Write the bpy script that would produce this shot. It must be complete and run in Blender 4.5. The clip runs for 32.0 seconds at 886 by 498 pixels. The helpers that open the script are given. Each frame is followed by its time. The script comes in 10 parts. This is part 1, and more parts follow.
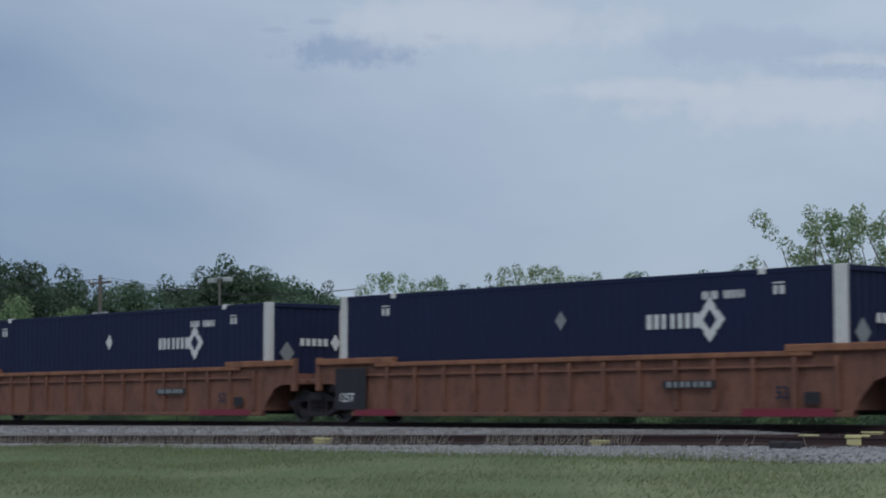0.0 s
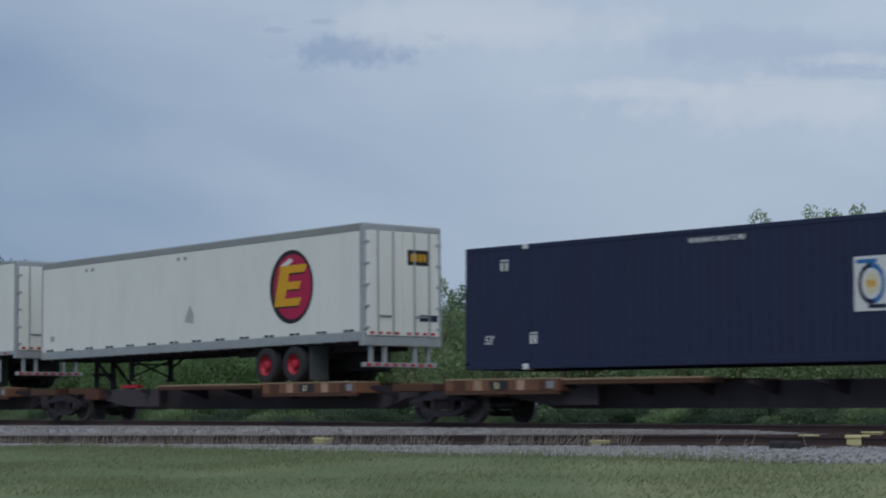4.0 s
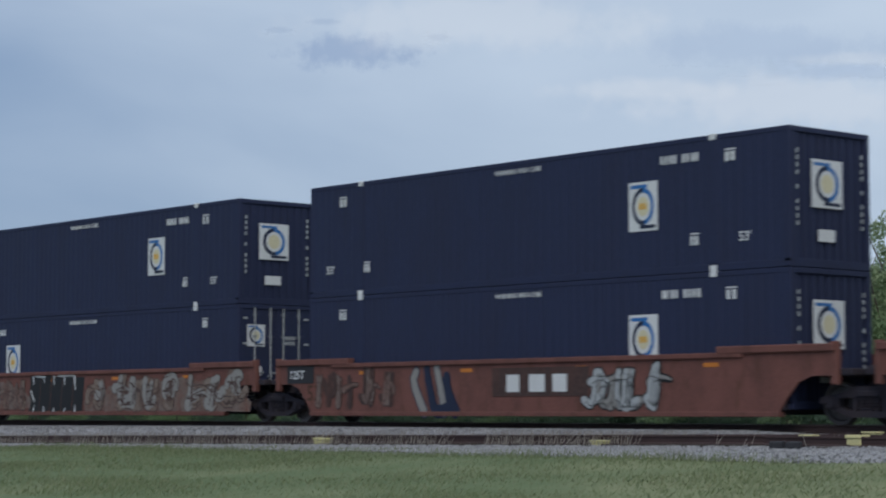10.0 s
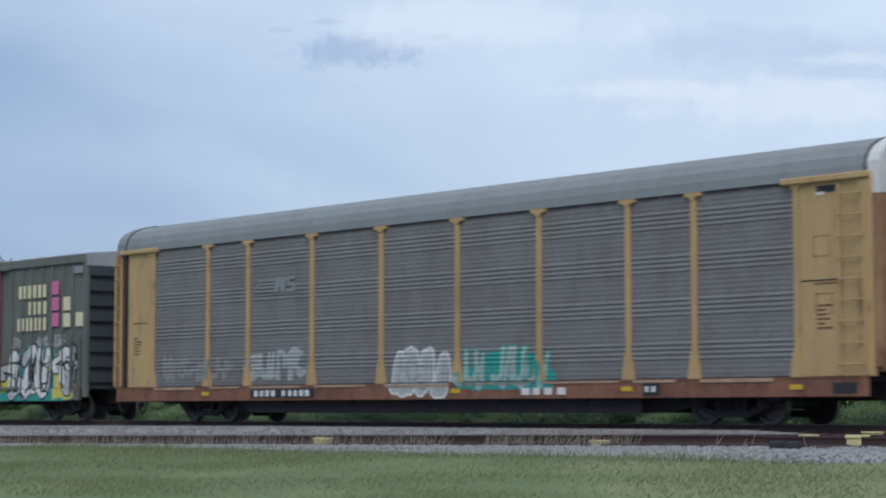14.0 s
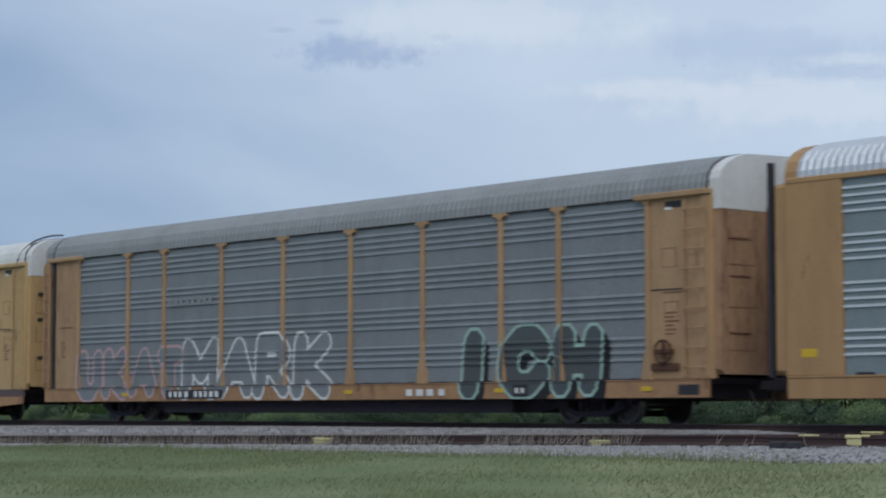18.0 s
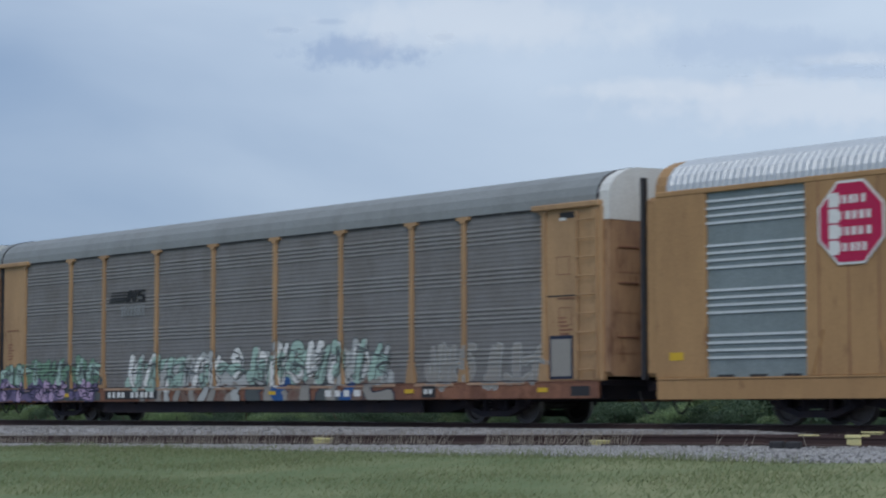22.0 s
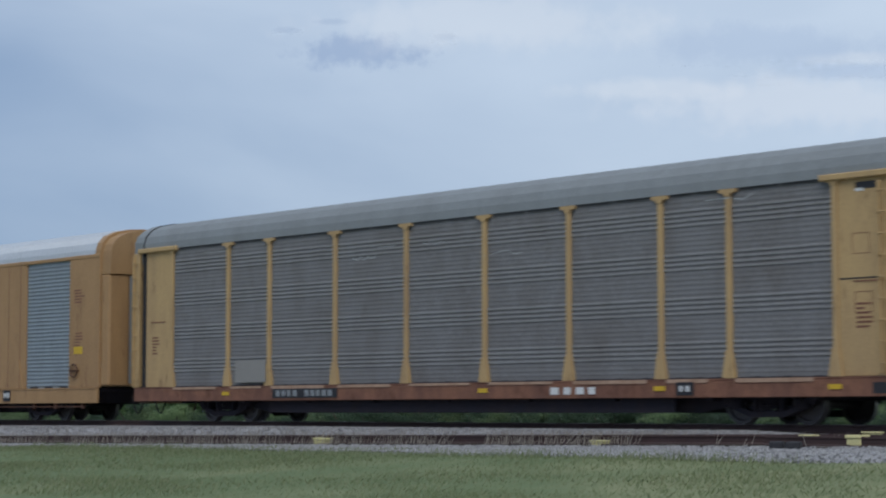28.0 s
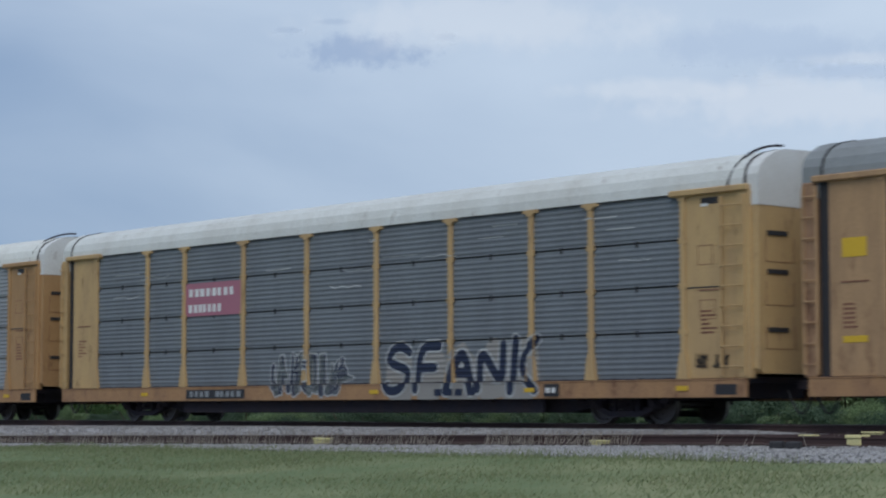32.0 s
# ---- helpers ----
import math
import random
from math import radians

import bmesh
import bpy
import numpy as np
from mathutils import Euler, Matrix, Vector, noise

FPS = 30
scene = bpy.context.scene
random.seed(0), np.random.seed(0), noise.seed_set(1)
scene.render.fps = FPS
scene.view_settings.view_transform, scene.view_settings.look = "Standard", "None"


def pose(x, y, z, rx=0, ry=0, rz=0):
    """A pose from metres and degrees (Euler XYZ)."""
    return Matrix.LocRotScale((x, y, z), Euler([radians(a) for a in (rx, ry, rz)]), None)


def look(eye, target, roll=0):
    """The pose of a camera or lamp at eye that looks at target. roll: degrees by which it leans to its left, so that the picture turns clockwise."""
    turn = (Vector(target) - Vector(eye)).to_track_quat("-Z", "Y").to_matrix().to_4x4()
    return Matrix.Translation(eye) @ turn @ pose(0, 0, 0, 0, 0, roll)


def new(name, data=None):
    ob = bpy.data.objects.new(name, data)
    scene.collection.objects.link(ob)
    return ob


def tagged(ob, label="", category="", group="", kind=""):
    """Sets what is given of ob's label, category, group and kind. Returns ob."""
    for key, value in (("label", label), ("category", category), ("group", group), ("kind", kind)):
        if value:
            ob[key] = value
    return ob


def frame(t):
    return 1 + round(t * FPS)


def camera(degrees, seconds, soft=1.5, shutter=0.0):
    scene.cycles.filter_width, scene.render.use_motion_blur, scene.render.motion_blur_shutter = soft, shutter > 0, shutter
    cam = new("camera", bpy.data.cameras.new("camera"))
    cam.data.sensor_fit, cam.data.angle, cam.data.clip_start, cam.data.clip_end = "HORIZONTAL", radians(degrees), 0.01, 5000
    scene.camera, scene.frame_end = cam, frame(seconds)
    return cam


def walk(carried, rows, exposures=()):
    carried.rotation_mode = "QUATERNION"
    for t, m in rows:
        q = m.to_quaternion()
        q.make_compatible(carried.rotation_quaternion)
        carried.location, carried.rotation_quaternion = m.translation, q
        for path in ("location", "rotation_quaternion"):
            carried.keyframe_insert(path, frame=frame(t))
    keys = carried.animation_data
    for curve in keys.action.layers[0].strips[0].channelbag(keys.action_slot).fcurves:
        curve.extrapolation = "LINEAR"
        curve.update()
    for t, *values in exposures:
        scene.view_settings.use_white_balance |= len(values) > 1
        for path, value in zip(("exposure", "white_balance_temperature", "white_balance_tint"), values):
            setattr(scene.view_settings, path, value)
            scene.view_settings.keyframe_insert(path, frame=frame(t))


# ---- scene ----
cam = camera(24.05, 32.0, soft=2.1, shutter=0.15)
EYE = pose(0, 0, 0.27, 94.47, 0, 49.30)
walk(cam, [(0, EYE), (32, EYE)], exposures=[(0, -0.25), (4, -0.25), (7, -0.18), (8, -0.26), (9, -0.26), (10, -0.03), (11, 0.2), (13, 0.28), (16, 0.28), (17, 0.20), (18, 0.08), (26, 0.06), (32, 0.06)])

# ---------------------------------------------------------------- world and sun
world = bpy.data.worlds.new("overcast_sky")
scene.world = world
world.use_nodes = True
wn, wl = world.node_tree.nodes, world.node_tree.links
wn.clear()
w_out = wn.new("ShaderNodeOutputWorld")
w_bg = wn.new("ShaderNodeBackground")
w_sky = wn.new("ShaderNodeTexSky")
w_sky.sky_type = "NISHITA"
w_sky.sun_disc = False
w_sky.sun_elevation = radians(50)
w_sky.sun_rotation = radians(139)
w_co = wn.new("ShaderNodeTexCoord")
w_map = wn.new("ShaderNodeMapping")
w_map.inputs["Scale"].default_value = (2.2, 2.2, 6.5)
w_map.inputs["Location"].default_value = (0.9, 0.3, 0.2)
w_map.inputs["Rotation"].default_value = (0.12, -0.10, 0)
w_n1 = wn.new("ShaderNodeTexNoise")
w_n1.inputs["Scale"].default_value = 1.7
w_n1.inputs["Detail"].default_value = 5
w_n1.inputs["Roughness"].default_value = 0.45
w_n1.inputs["Distortion"].default_value = 0.4
# thinner cloud, and so more light, towards the sun's side of the sky
w_dot = wn.new("ShaderNodeVectorMath")
w_dot.operation = "DOT_PRODUCT"
w_dot.inputs[1].default_value = (0.72, 0.82, 0.90)
w_grad = wn.new("ShaderNodeMapRange")
w_grad.inputs["From Min"].default_value, w_grad.inputs["From Max"].default_value = -0.22, 0.17
w_grad.inputs["To Min"].default_value, w_grad.inputs["To Max"].default_value = -0.33, 0.09
w_sum = wn.new("ShaderNodeMath")
w_calm = wn.new("ShaderNodeMath")
w_calm.operation = "MULTIPLY_ADD"
w_calm.inputs[1].default_value, w_calm.inputs[2].default_value = 0.70, 0.155
w_ramp = wn.new("ShaderNodeValToRGB")
w_ramp.color_ramp.elements[0].position = 0.24
w_ramp.color_ramp.elements[0].color = (0.26, 0.365, 0.545, 1)
w_ramp.color_ramp.elements[1].position = 0.90
w_ramp.color_ramp.elements[1].color = (0.70, 0.80, 0.92, 1)
w_mul = wn.new("ShaderNodeVectorMath")
w_mul.operation = "SCALE"
w_mul.inputs["Scale"].default_value = 0.10
w_mix = wn.new("ShaderNodeMix")
w_mix.data_type = "RGBA"
w_mix.inputs["Factor"].default_value = 0.88
wl.new(w_co.outputs["Generated"], w_map.inputs["Vector"])
wl.new(w_map.outputs["Vector"], w_n1.inputs["Vector"])
wl.new(w_co.outputs["Generated"], w_dot.inputs[0])
wl.new(w_dot.outputs["Value"], w_grad.inputs["Value"])
wl.new(w_n1.outputs["Fac"], w_calm.inputs[0])
wl.new(w_calm.outputs[0], w_sum.inputs[0])
wl.new(w_grad.outputs[0], w_sum.inputs[1])
wl.new(w_sum.outputs[0], w_ramp.inputs["Fac"])
wl.new(w_sky.outputs["Color"], w_mul.inputs[0])
wl.new(w_mul.outputs["Vector"], w_mix.inputs["A"])
wl.new(w_ramp.outputs["Color"], w_mix.inputs["B"])
wl.new(w_mix.outputs["Result"], w_bg.inputs["Color"])
w_bg.inputs["Strength"].default_value = 1.0
wl.new(w_bg.outputs["Background"], w_out.inputs["Surface"])

sun_data = bpy.data.lights.new("sun", "SUN")
sun_data.energy = 1.25
sun_data.angle = radians(40)
sun_data.color = (1.0, 0.97, 0.93)
sun = new("sun", sun_data)
sun.matrix_world = look((10, -10, 62), (-25, 30, 0))

# ---------------------------------------------------------------- materials


def paint(name, rgb, rough=0.55, metal=0.0, var=0.18, dirt=(0.05, 0.04, 0.035), grime=0.3, fine=30.0, coarse=1.1, bump=0.04, streak=0.3, rust=0.0, spec=0.4):
    """Painted or bare surface: fine grain, coarse stains drawn out downwards, and rust in spots."""
    m = bpy.data.materials.new(name)
    m.use_nodes = True
    n, l = m.node_tree.nodes, m.node_tree.links
    b = n["Principled BSDF"]
    b.inputs["Metallic"].default_value = metal
    b.inputs["Specular IOR Level"].default_value = spec
    co = n.new("ShaderNodeTexCoord")
    info = n.new("ShaderNodeObjectInfo")
    off = n.new("ShaderNodeMath")
    off.operation = "MULTIPLY"
    off.inputs[1].default_value = 37.0
    add = n.new("ShaderNodeVectorMath")
    l.new(info.outputs["Random"], off.inputs[0])
    l.new(co.outputs["Object"], add.inputs[0])
    l.new(off.outputs[0], add.inputs[1])
    mp = n.new("ShaderNodeMapping")
    mp.inputs["Scale"].default_value = (1, 1, streak)
    l.new(add.outputs[0], mp.inputs["Vector"])
    n1 = n.new("ShaderNodeTexNoise")
    n1.inputs["Scale"].default_value = coarse
    n1.inputs["Detail"].default_value = 6
    n1.inputs["Roughness"].default_value = 0.65
    l.new(mp.outputs[0], n1.inputs["Vector"])
    n2 = n.new("ShaderNodeTexNoise")
    n2.inputs["Scale"].default_value = fine
    n2.inputs["Detail"].default_value = 3
    l.new(add.outputs[0], n2.inputs["Vector"])
    r1 = n.new("ShaderNodeMapRange")
    r1.inputs["From Min"].default_value, r1.inputs["From Max"].default_value = 0.42, 0.75
    r1.inputs["To Max"].default_value = grime
    l.new(n1.outputs["Fac"], r1.inputs["Value"])
    m1 = n.new("ShaderNodeMix")
    m1.data_type = "RGBA"
    m1.inputs["A"].default_value = (*rgb, 1)
    m1.inputs["B"].default_value = (*dirt, 1)
    l.new(r1.outputs[0], m1.inputs["Factor"])
    r2 = n.new("ShaderNodeMapRange")
    r2.inputs["From Min"].default_value, r2.inputs["From Max"].default_value = 0.3, 0.7
    r2.inputs["To Min"].default_value, r2.inputs["To Max"].default_value = 1 - var, 1 + var * 0.5
    l.new(n2.outputs["Fac"], r2.inputs["Value"])
    v = n.new("ShaderNodeVectorMath")
    v.operation = "SCALE"
    l.new(m1.outputs["Result"], v.inputs[0])
    l.new(r2.outputs[0], v.inputs["Scale"])
    last = v.outputs[0]
    if rust:
        n3 = n.new("ShaderNodeTexNoise")
        n3.inputs["Scale"].default_value = 3.2
        n3.inputs["Detail"].default_value = 8
        n3.inputs["Roughness"].default_value = 0.7
        l.new(mp.outputs[0], n3.inputs["Vector"])
        r3 = n.new("ShaderNodeMapRange")
        r3.inputs["From Min"].default_value, r3.inputs["From Max"].default_value = 0.62 - 0.2 * rust, 0.72
        r3.inputs["To Max"].default_value = min(1.0, 0.5 + rust)
        l.new(n3.outputs["Fac"], r3.inputs["Value"])
        m3 = n.new("ShaderNodeMix")
        m3.data_type = "RGBA"
        m3.inputs["B"].default_value = (0.11, 0.045, 0.025, 1)
        l.new(r3.outputs[0], m3.inputs["Factor"])
        l.new(last, m3.inputs["A"])
        last = m3.outputs["Result"]
    l.new(last, b.inputs["Base Color"])
    rr = n.new("ShaderNodeMapRange")
    rr.inputs["To Min"].default_value, rr.inputs["To Max"].default_value = max(0.05, rough - 0.12), min(1, rough + 0.18)
    l.new(n1.outputs["Fac"], rr.inputs["Value"])
    l.new(rr.outputs[0], b.inputs["Roughness"])
    bp = n.new("ShaderNodeBump")
    bp.inputs["Strength"].default_value = bump * 4
    bp.inputs["Distance"].default_value = 0.01
    l.new(n2.outputs["Fac"], bp.inputs["Height"])
    l.new(bp.outputs[0], b.inputs["Normal"])
    return m


def leafy(name, c1, c2):
    m = bpy.data.materials.new(name)
    m.use_nodes = True
    n, l = m.node_tree.nodes, m.node_tree.links
    b = n["Principled BSDF"]
    geo = n.new("ShaderNodeNewGeometry")
    mix = n.new("ShaderNodeMix")
    mix.data_type = "RGBA"
    mix.inputs["A"].default_value, mix.inputs["B"].default_value = (*c1, 1), (*c2, 1)
    l.new(geo.outputs["Random Per Island"], mix.inputs["Factor"])
    info = n.new("ShaderNodeObjectInfo")
    hsv = n.new("ShaderNodeHueSaturation")
    r = n.new("ShaderNodeMapRange")
    r.inputs["To Min"].default_value, r.inputs["To Max"].default_value = 0.75, 1.2
    l.new(info.outputs["Random"], r.inputs["Value"])
    l.new(r.outputs[0], hsv.inputs["Value"])
    l.new(mix.outputs["Result"], hsv.inputs["Color"])
    l.new(hsv.outputs[0], b.inputs["Base Color"])
    b.inputs["Roughness"].default_value = 0.65
    b.inputs["Specular IOR Level"].default_value = 0.25
    tr = n.new("ShaderNodeBsdfTranslucent")
    l.new(hsv.outputs[0], tr.inputs["Color"])
    ms = n.new("ShaderNodeMixShader")
    ms.inputs[0].default_value = 0.48
    l.new(b.outputs[0], ms.inputs[1])
    l.new(tr.outputs[0], ms.inputs[2])
    l.new(ms.outputs[0], n["Material Output"].inputs["Surface"])
    return m


def earth(name, c1, c2, c3, s1=0.35, s2=9.0, bump=0.5, dist=0.05, drift=0.0):
    """Ground: two colours in broad patches and a third in fine grain."""
    m = bpy.data.materials.new(name)
    m.use_nodes = True
    n, l = m.node_tree.nodes, m.node_tree.links
    b = n["Principled BSDF"]
    b.inputs["Roughness"].default_value = 0.95
    b.inputs["Specular IOR Level"].default_value = 0.15
    co = n.new("ShaderNodeTexCoord")
    a = n.new("ShaderNodeTexNoise")
    a.inputs["Scale"].default_value = s1
    a.inputs["Detail"].default_value = 5
    f = n.new("ShaderNodeTexNoise")
    f.inputs["Scale"].default_value = s2
    f.inputs["Detail"].default_value = 6
    f.inputs["Roughness"].default_value = 0.75
    l.new(co.outputs["Object"], a.inputs["Vector"])
    l.new(co.outputs["Object"], f.inputs["Vector"])
    ra = n.new("ShaderNodeMapRange")
    ra.inputs["From Min"].default_value, ra.inputs["From Max"].default_value = 0.38, 0.64
    rf = n.new("ShaderNodeMapRange")
    rf.inputs["From Min"].default_value, rf.inputs["From Max"].default_value = 0.4, 0.7
    if drift:
        # paler towards +x, darker green towards -x
        sep, dr, clamp = n.new("ShaderNodeSeparateXYZ"), n.new("ShaderNodeMath"), n.new("ShaderNodeMapRange")
        clamp.inputs["From Min"].default_value, clamp.inputs["From Max"].default_value = -30.0, -14.0
        clamp.inputs["To Min"].default_value, clamp.inputs["To Max"].default_value = -drift, drift
        l.new(co.outputs["Object"], sep.inputs[0])
        l.new(sep.outputs["X"], clamp.inputs["Value"])
        l.new(a.outputs["Fac"], dr.inputs[0])
        l.new(clamp.outputs[0], dr.inputs[1])
        l.new(dr.outputs[0], ra.inputs["Value"])
    else:
        l.new(a.outputs["Fac"], ra.inputs["Value"])
    l.new(f.outputs["Fac"], rf.inputs["Value"])
    m1 = n.new("ShaderNodeMix")
    m1.data_type = "RGBA"
    m1.inputs["A"].default_value, m1.inputs["B"].default_value = (*c1, 1), (*c2, 1)
    m2 = n.new("ShaderNodeMix")
    m2.data_type = "RGBA"
    m2.inputs["B"].default_value = (*c3, 1)
    l.new(ra.outputs[0], m1.inputs["Factor"])
    l.new(m1.outputs["Result"], m2.inputs["A"])
    l.new(rf.outputs[0], m2.inputs["Factor"])
    l.new(m2.outputs["Result"], b.inputs["Base Color"])
    bp = n.new("ShaderNodeBump")
    bp.inputs["Strength"].default_value = bump
    bp.inputs["Distance"].default_value = dist
    l.new(f.outputs["Fac"], bp.inputs["Height"])
    l.new(bp.outputs[0], b.inputs["Normal"])
    return m


NAVY = paint("navy_container_paint", (0.0225, 0.0300, 0.072), rough=0.65, spec=0.3, grime=0.2, dirt=(0.03, 0.028, 0.032), bump=0.02)
INDIGO = paint("dark_blue_container_paint", (0.0105, 0.0165, 0.056), rough=0.65, spec=0.3, grime=0.2, dirt=(0.025, 0.025, 0.035), bump=0.02)
WHITE = paint("white_trailer_paint", (0.775, 0.79, 0.74), rough=0.45, var=0.05, grime=0.16, dirt=(0.40, 0.40, 0.36), bump=0.01)
JOINT_WHITE = paint("trailer_joint_strip", (0.56, 0.575, 0.56), rough=0.5, var=0.15, grime=0.5, dirt=(0.36, 0.36, 0.33))
DIRTY_WHITE = paint("soiled_white_paint", (0.67, 0.685, 0.66), rough=0.5, var=0.08, grime=0.34, dirt=(0.42, 0.43, 0.41), bump=0.02)
ALU = paint("aluminium_rail", (0.42, 0.44, 0.45), rough=0.45, metal=0.4, grime=0.3, dirt=(0.2, 0.2, 0.19))
GREY_BAND = paint("grey_trailer_band", (0.30, 0.31, 0.31), rough=0.5, grime=0.25, dirt=(0.16, 0.16, 0.15))
STEEL_DARK = paint("dark_running_gear", (0.037, 0.034, 0.044), rough=0.9, spec=0.15, grime=0.7, dirt=(0.060, 0.043, 0.042), bump=0.1, coarse=2.5, streak=0.8)
BLACK = paint("black_paint", (0.026, 0.026, 0.031), rough=0.6, grime=0.3, dirt=(0.04, 0.035, 0.03))
RUBBER = paint("tyre_rubber", (0.028, 0.028, 0.032), rough=0.9, grime=0.4, dirt=(0.06, 0.055, 0.05))
RIM_WHITE = paint("white_wheel_rim", (0.62, 0.62, 0.58), rough=0.5, grime=0.3, dirt=(0.25, 0.23, 0.2))
RIM_RED = paint("red_wheel_rim", (0.50, 0.022, 0.045), rough=0.5, grime=0.3, dirt=(0.2, 0.05, 0.05))
WHEEL_STEEL = paint("worn_wheel_steel", (0.10, 0.09, 0.09), rough=0.45, metal=0.5, grime=0.4, dirt=(0.05, 0.035, 0.03))
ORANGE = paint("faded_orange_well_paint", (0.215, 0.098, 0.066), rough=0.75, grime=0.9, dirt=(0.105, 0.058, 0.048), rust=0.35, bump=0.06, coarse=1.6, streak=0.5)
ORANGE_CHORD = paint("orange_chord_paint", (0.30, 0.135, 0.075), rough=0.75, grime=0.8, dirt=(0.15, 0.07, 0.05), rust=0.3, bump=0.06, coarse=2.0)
BROWN = paint("rust_brown_well_paint", (0.185, 0.074, 0.058), rough=0.75, grime=0.85, dirt=(0.10, 0.045, 0.038), rust=0.3, bump=0.06, coarse=1.6, streak=0.5)
TAN = paint("weathered_tan_well_paint", (0.34, 0.185, 0.105), rough=0.75, grime=1.0, dirt=(0.165, 0.088, 0.066), rust=0.60, bump=0.06, coarse=1.8, streak=0.55)
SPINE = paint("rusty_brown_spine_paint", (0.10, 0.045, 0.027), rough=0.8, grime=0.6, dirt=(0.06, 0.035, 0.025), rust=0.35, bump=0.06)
# the spine's brown again, lightened as light strikes pads and decks
SPINE_LIT = paint("lit_orange_brown_deck_paint", (0.20, 0.092, 0.052), rough=0.8, grime=0.8, dirt=(0.10, 0.055, 0.042), rust=0.25, bump=0.06)
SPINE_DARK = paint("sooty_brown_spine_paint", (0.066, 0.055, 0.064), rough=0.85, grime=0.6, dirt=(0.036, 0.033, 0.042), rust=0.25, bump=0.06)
# light along the upper edges of decks and pads, put into a pale colour
LIT_EDGE = paint("pale_lit_deck_edge", (0.34, 0.25, 0.15), rough=0.8, grime=0.4, dirt=(0.2, 0.14, 0.08))
RACK_YELLOW = paint("rack_yellow_paint", (0.425, 0.268, 0.140), rough=0.6, var=0.14, grime=0.75, dirt=(0.24, 0.15, 0.090), rust=0.19, bump=0.03)
RACK_TAN = paint("rack_pale_yellow_paint", (0.50, 0.340, 0.158), rough=0.6, var=0.12, grime=0.55, dirt=(0.29, 0.195, 0.12), rust=0.20, bump=0.03)
RACK_AMBER = paint("rack_amber_paint", (0.405, 0.243, 0.112), rough=0.6, var=0.14, grime=0.65, dirt=(0.26, 0.150, 0.075), rust=0.17, bump=0.03)
DOOR_RUSTY = paint("rust_stained_door_paint", (0.37, 0.225, 0.125), rough=0.7, var=0.15, grime=1.0, dirt=(0.19, 0.105, 0.075), rust=0.55, bump=0.05, coarse=1.4, streak=0.35)
SILL_RUST = paint("rusty_sill_paint", (0.25, 0.115, 0.070), rough=0.7, var=0.2, grime=0.9, dirt=(0.105, 0.050, 0.042), rust=0.45, coarse=1.4, streak=0.6, bump=0.05)
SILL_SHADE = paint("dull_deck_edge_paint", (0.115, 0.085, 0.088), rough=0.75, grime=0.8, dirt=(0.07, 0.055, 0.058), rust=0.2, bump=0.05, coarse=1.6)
SILL_DUST = paint("dusty_sill_paint", (0.375, 0.215, 0.105), rough=0.7, grime=0.8, dirt=(0.22, 0.125, 0.08), rust=0.26, bump=0.05, coarse=1.6, streak=0.6)
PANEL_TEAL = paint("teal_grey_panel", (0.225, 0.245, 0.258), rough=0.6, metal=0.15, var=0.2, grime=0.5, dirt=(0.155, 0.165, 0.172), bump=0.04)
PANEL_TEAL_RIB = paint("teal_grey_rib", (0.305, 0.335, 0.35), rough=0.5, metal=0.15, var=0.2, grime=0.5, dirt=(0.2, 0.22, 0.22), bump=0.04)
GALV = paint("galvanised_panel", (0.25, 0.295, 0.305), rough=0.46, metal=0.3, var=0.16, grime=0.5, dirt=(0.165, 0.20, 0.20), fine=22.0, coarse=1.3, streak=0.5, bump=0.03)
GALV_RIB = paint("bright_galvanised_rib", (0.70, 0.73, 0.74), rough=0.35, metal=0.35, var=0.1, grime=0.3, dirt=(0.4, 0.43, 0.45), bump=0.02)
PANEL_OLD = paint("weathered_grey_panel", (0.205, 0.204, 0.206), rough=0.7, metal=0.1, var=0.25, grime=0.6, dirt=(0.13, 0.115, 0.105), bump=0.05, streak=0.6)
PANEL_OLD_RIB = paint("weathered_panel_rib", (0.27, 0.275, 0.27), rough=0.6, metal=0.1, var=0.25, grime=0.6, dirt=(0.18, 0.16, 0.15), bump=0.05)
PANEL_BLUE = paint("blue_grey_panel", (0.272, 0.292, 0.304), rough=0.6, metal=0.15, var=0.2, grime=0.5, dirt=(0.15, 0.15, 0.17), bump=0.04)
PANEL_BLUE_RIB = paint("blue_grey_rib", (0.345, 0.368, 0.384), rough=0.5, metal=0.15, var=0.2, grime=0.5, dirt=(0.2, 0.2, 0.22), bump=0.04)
PANEL_PALE = paint("pale_galvanised_panel", (0.275, 0.315, 0.34), rough=0.5, metal=0.25, var=0.16, grime=0.5, dirt=(0.20, 0.225, 0.24), fine=22.0, bump=0.03)
PANEL_DUSK = paint("slate_grey_panel", (0.172, 0.194, 0.212), rough=0.65, metal=0.1, var=0.2, grime=0.4, dirt=(0.11, 0.115, 0.135), bump=0.04)
PANEL_BROWN = paint("brown_grey_panel", (0.262, 0.240, 0.228), rough=0.75, var=0.25, grime=0.65, dirt=(0.13, 0.10, 0.08), bump=0.05)
ROOF_GREY = paint("dull_grey_roof", (0.265, 0.283, 0.288), rough=0.6, metal=0.2, grime=0.5, dirt=(0.19, 0.195, 0.195), bump=0.03)
ROOF_WHITE = paint("chalky_white_roof", (0.64, 0.66, 0.64), rough=0.7, grime=0.45, dirt=(0.43, 0.41, 0.37), rust=0.07, bump=0.03)
ROOF_BRIGHT = paint("bright_zinc_roof", (0.56, 0.59, 0.62), rough=0.38, metal=0.4, grime=0.25, dirt=(0.42, 0.44, 0.46), bump=0.02)
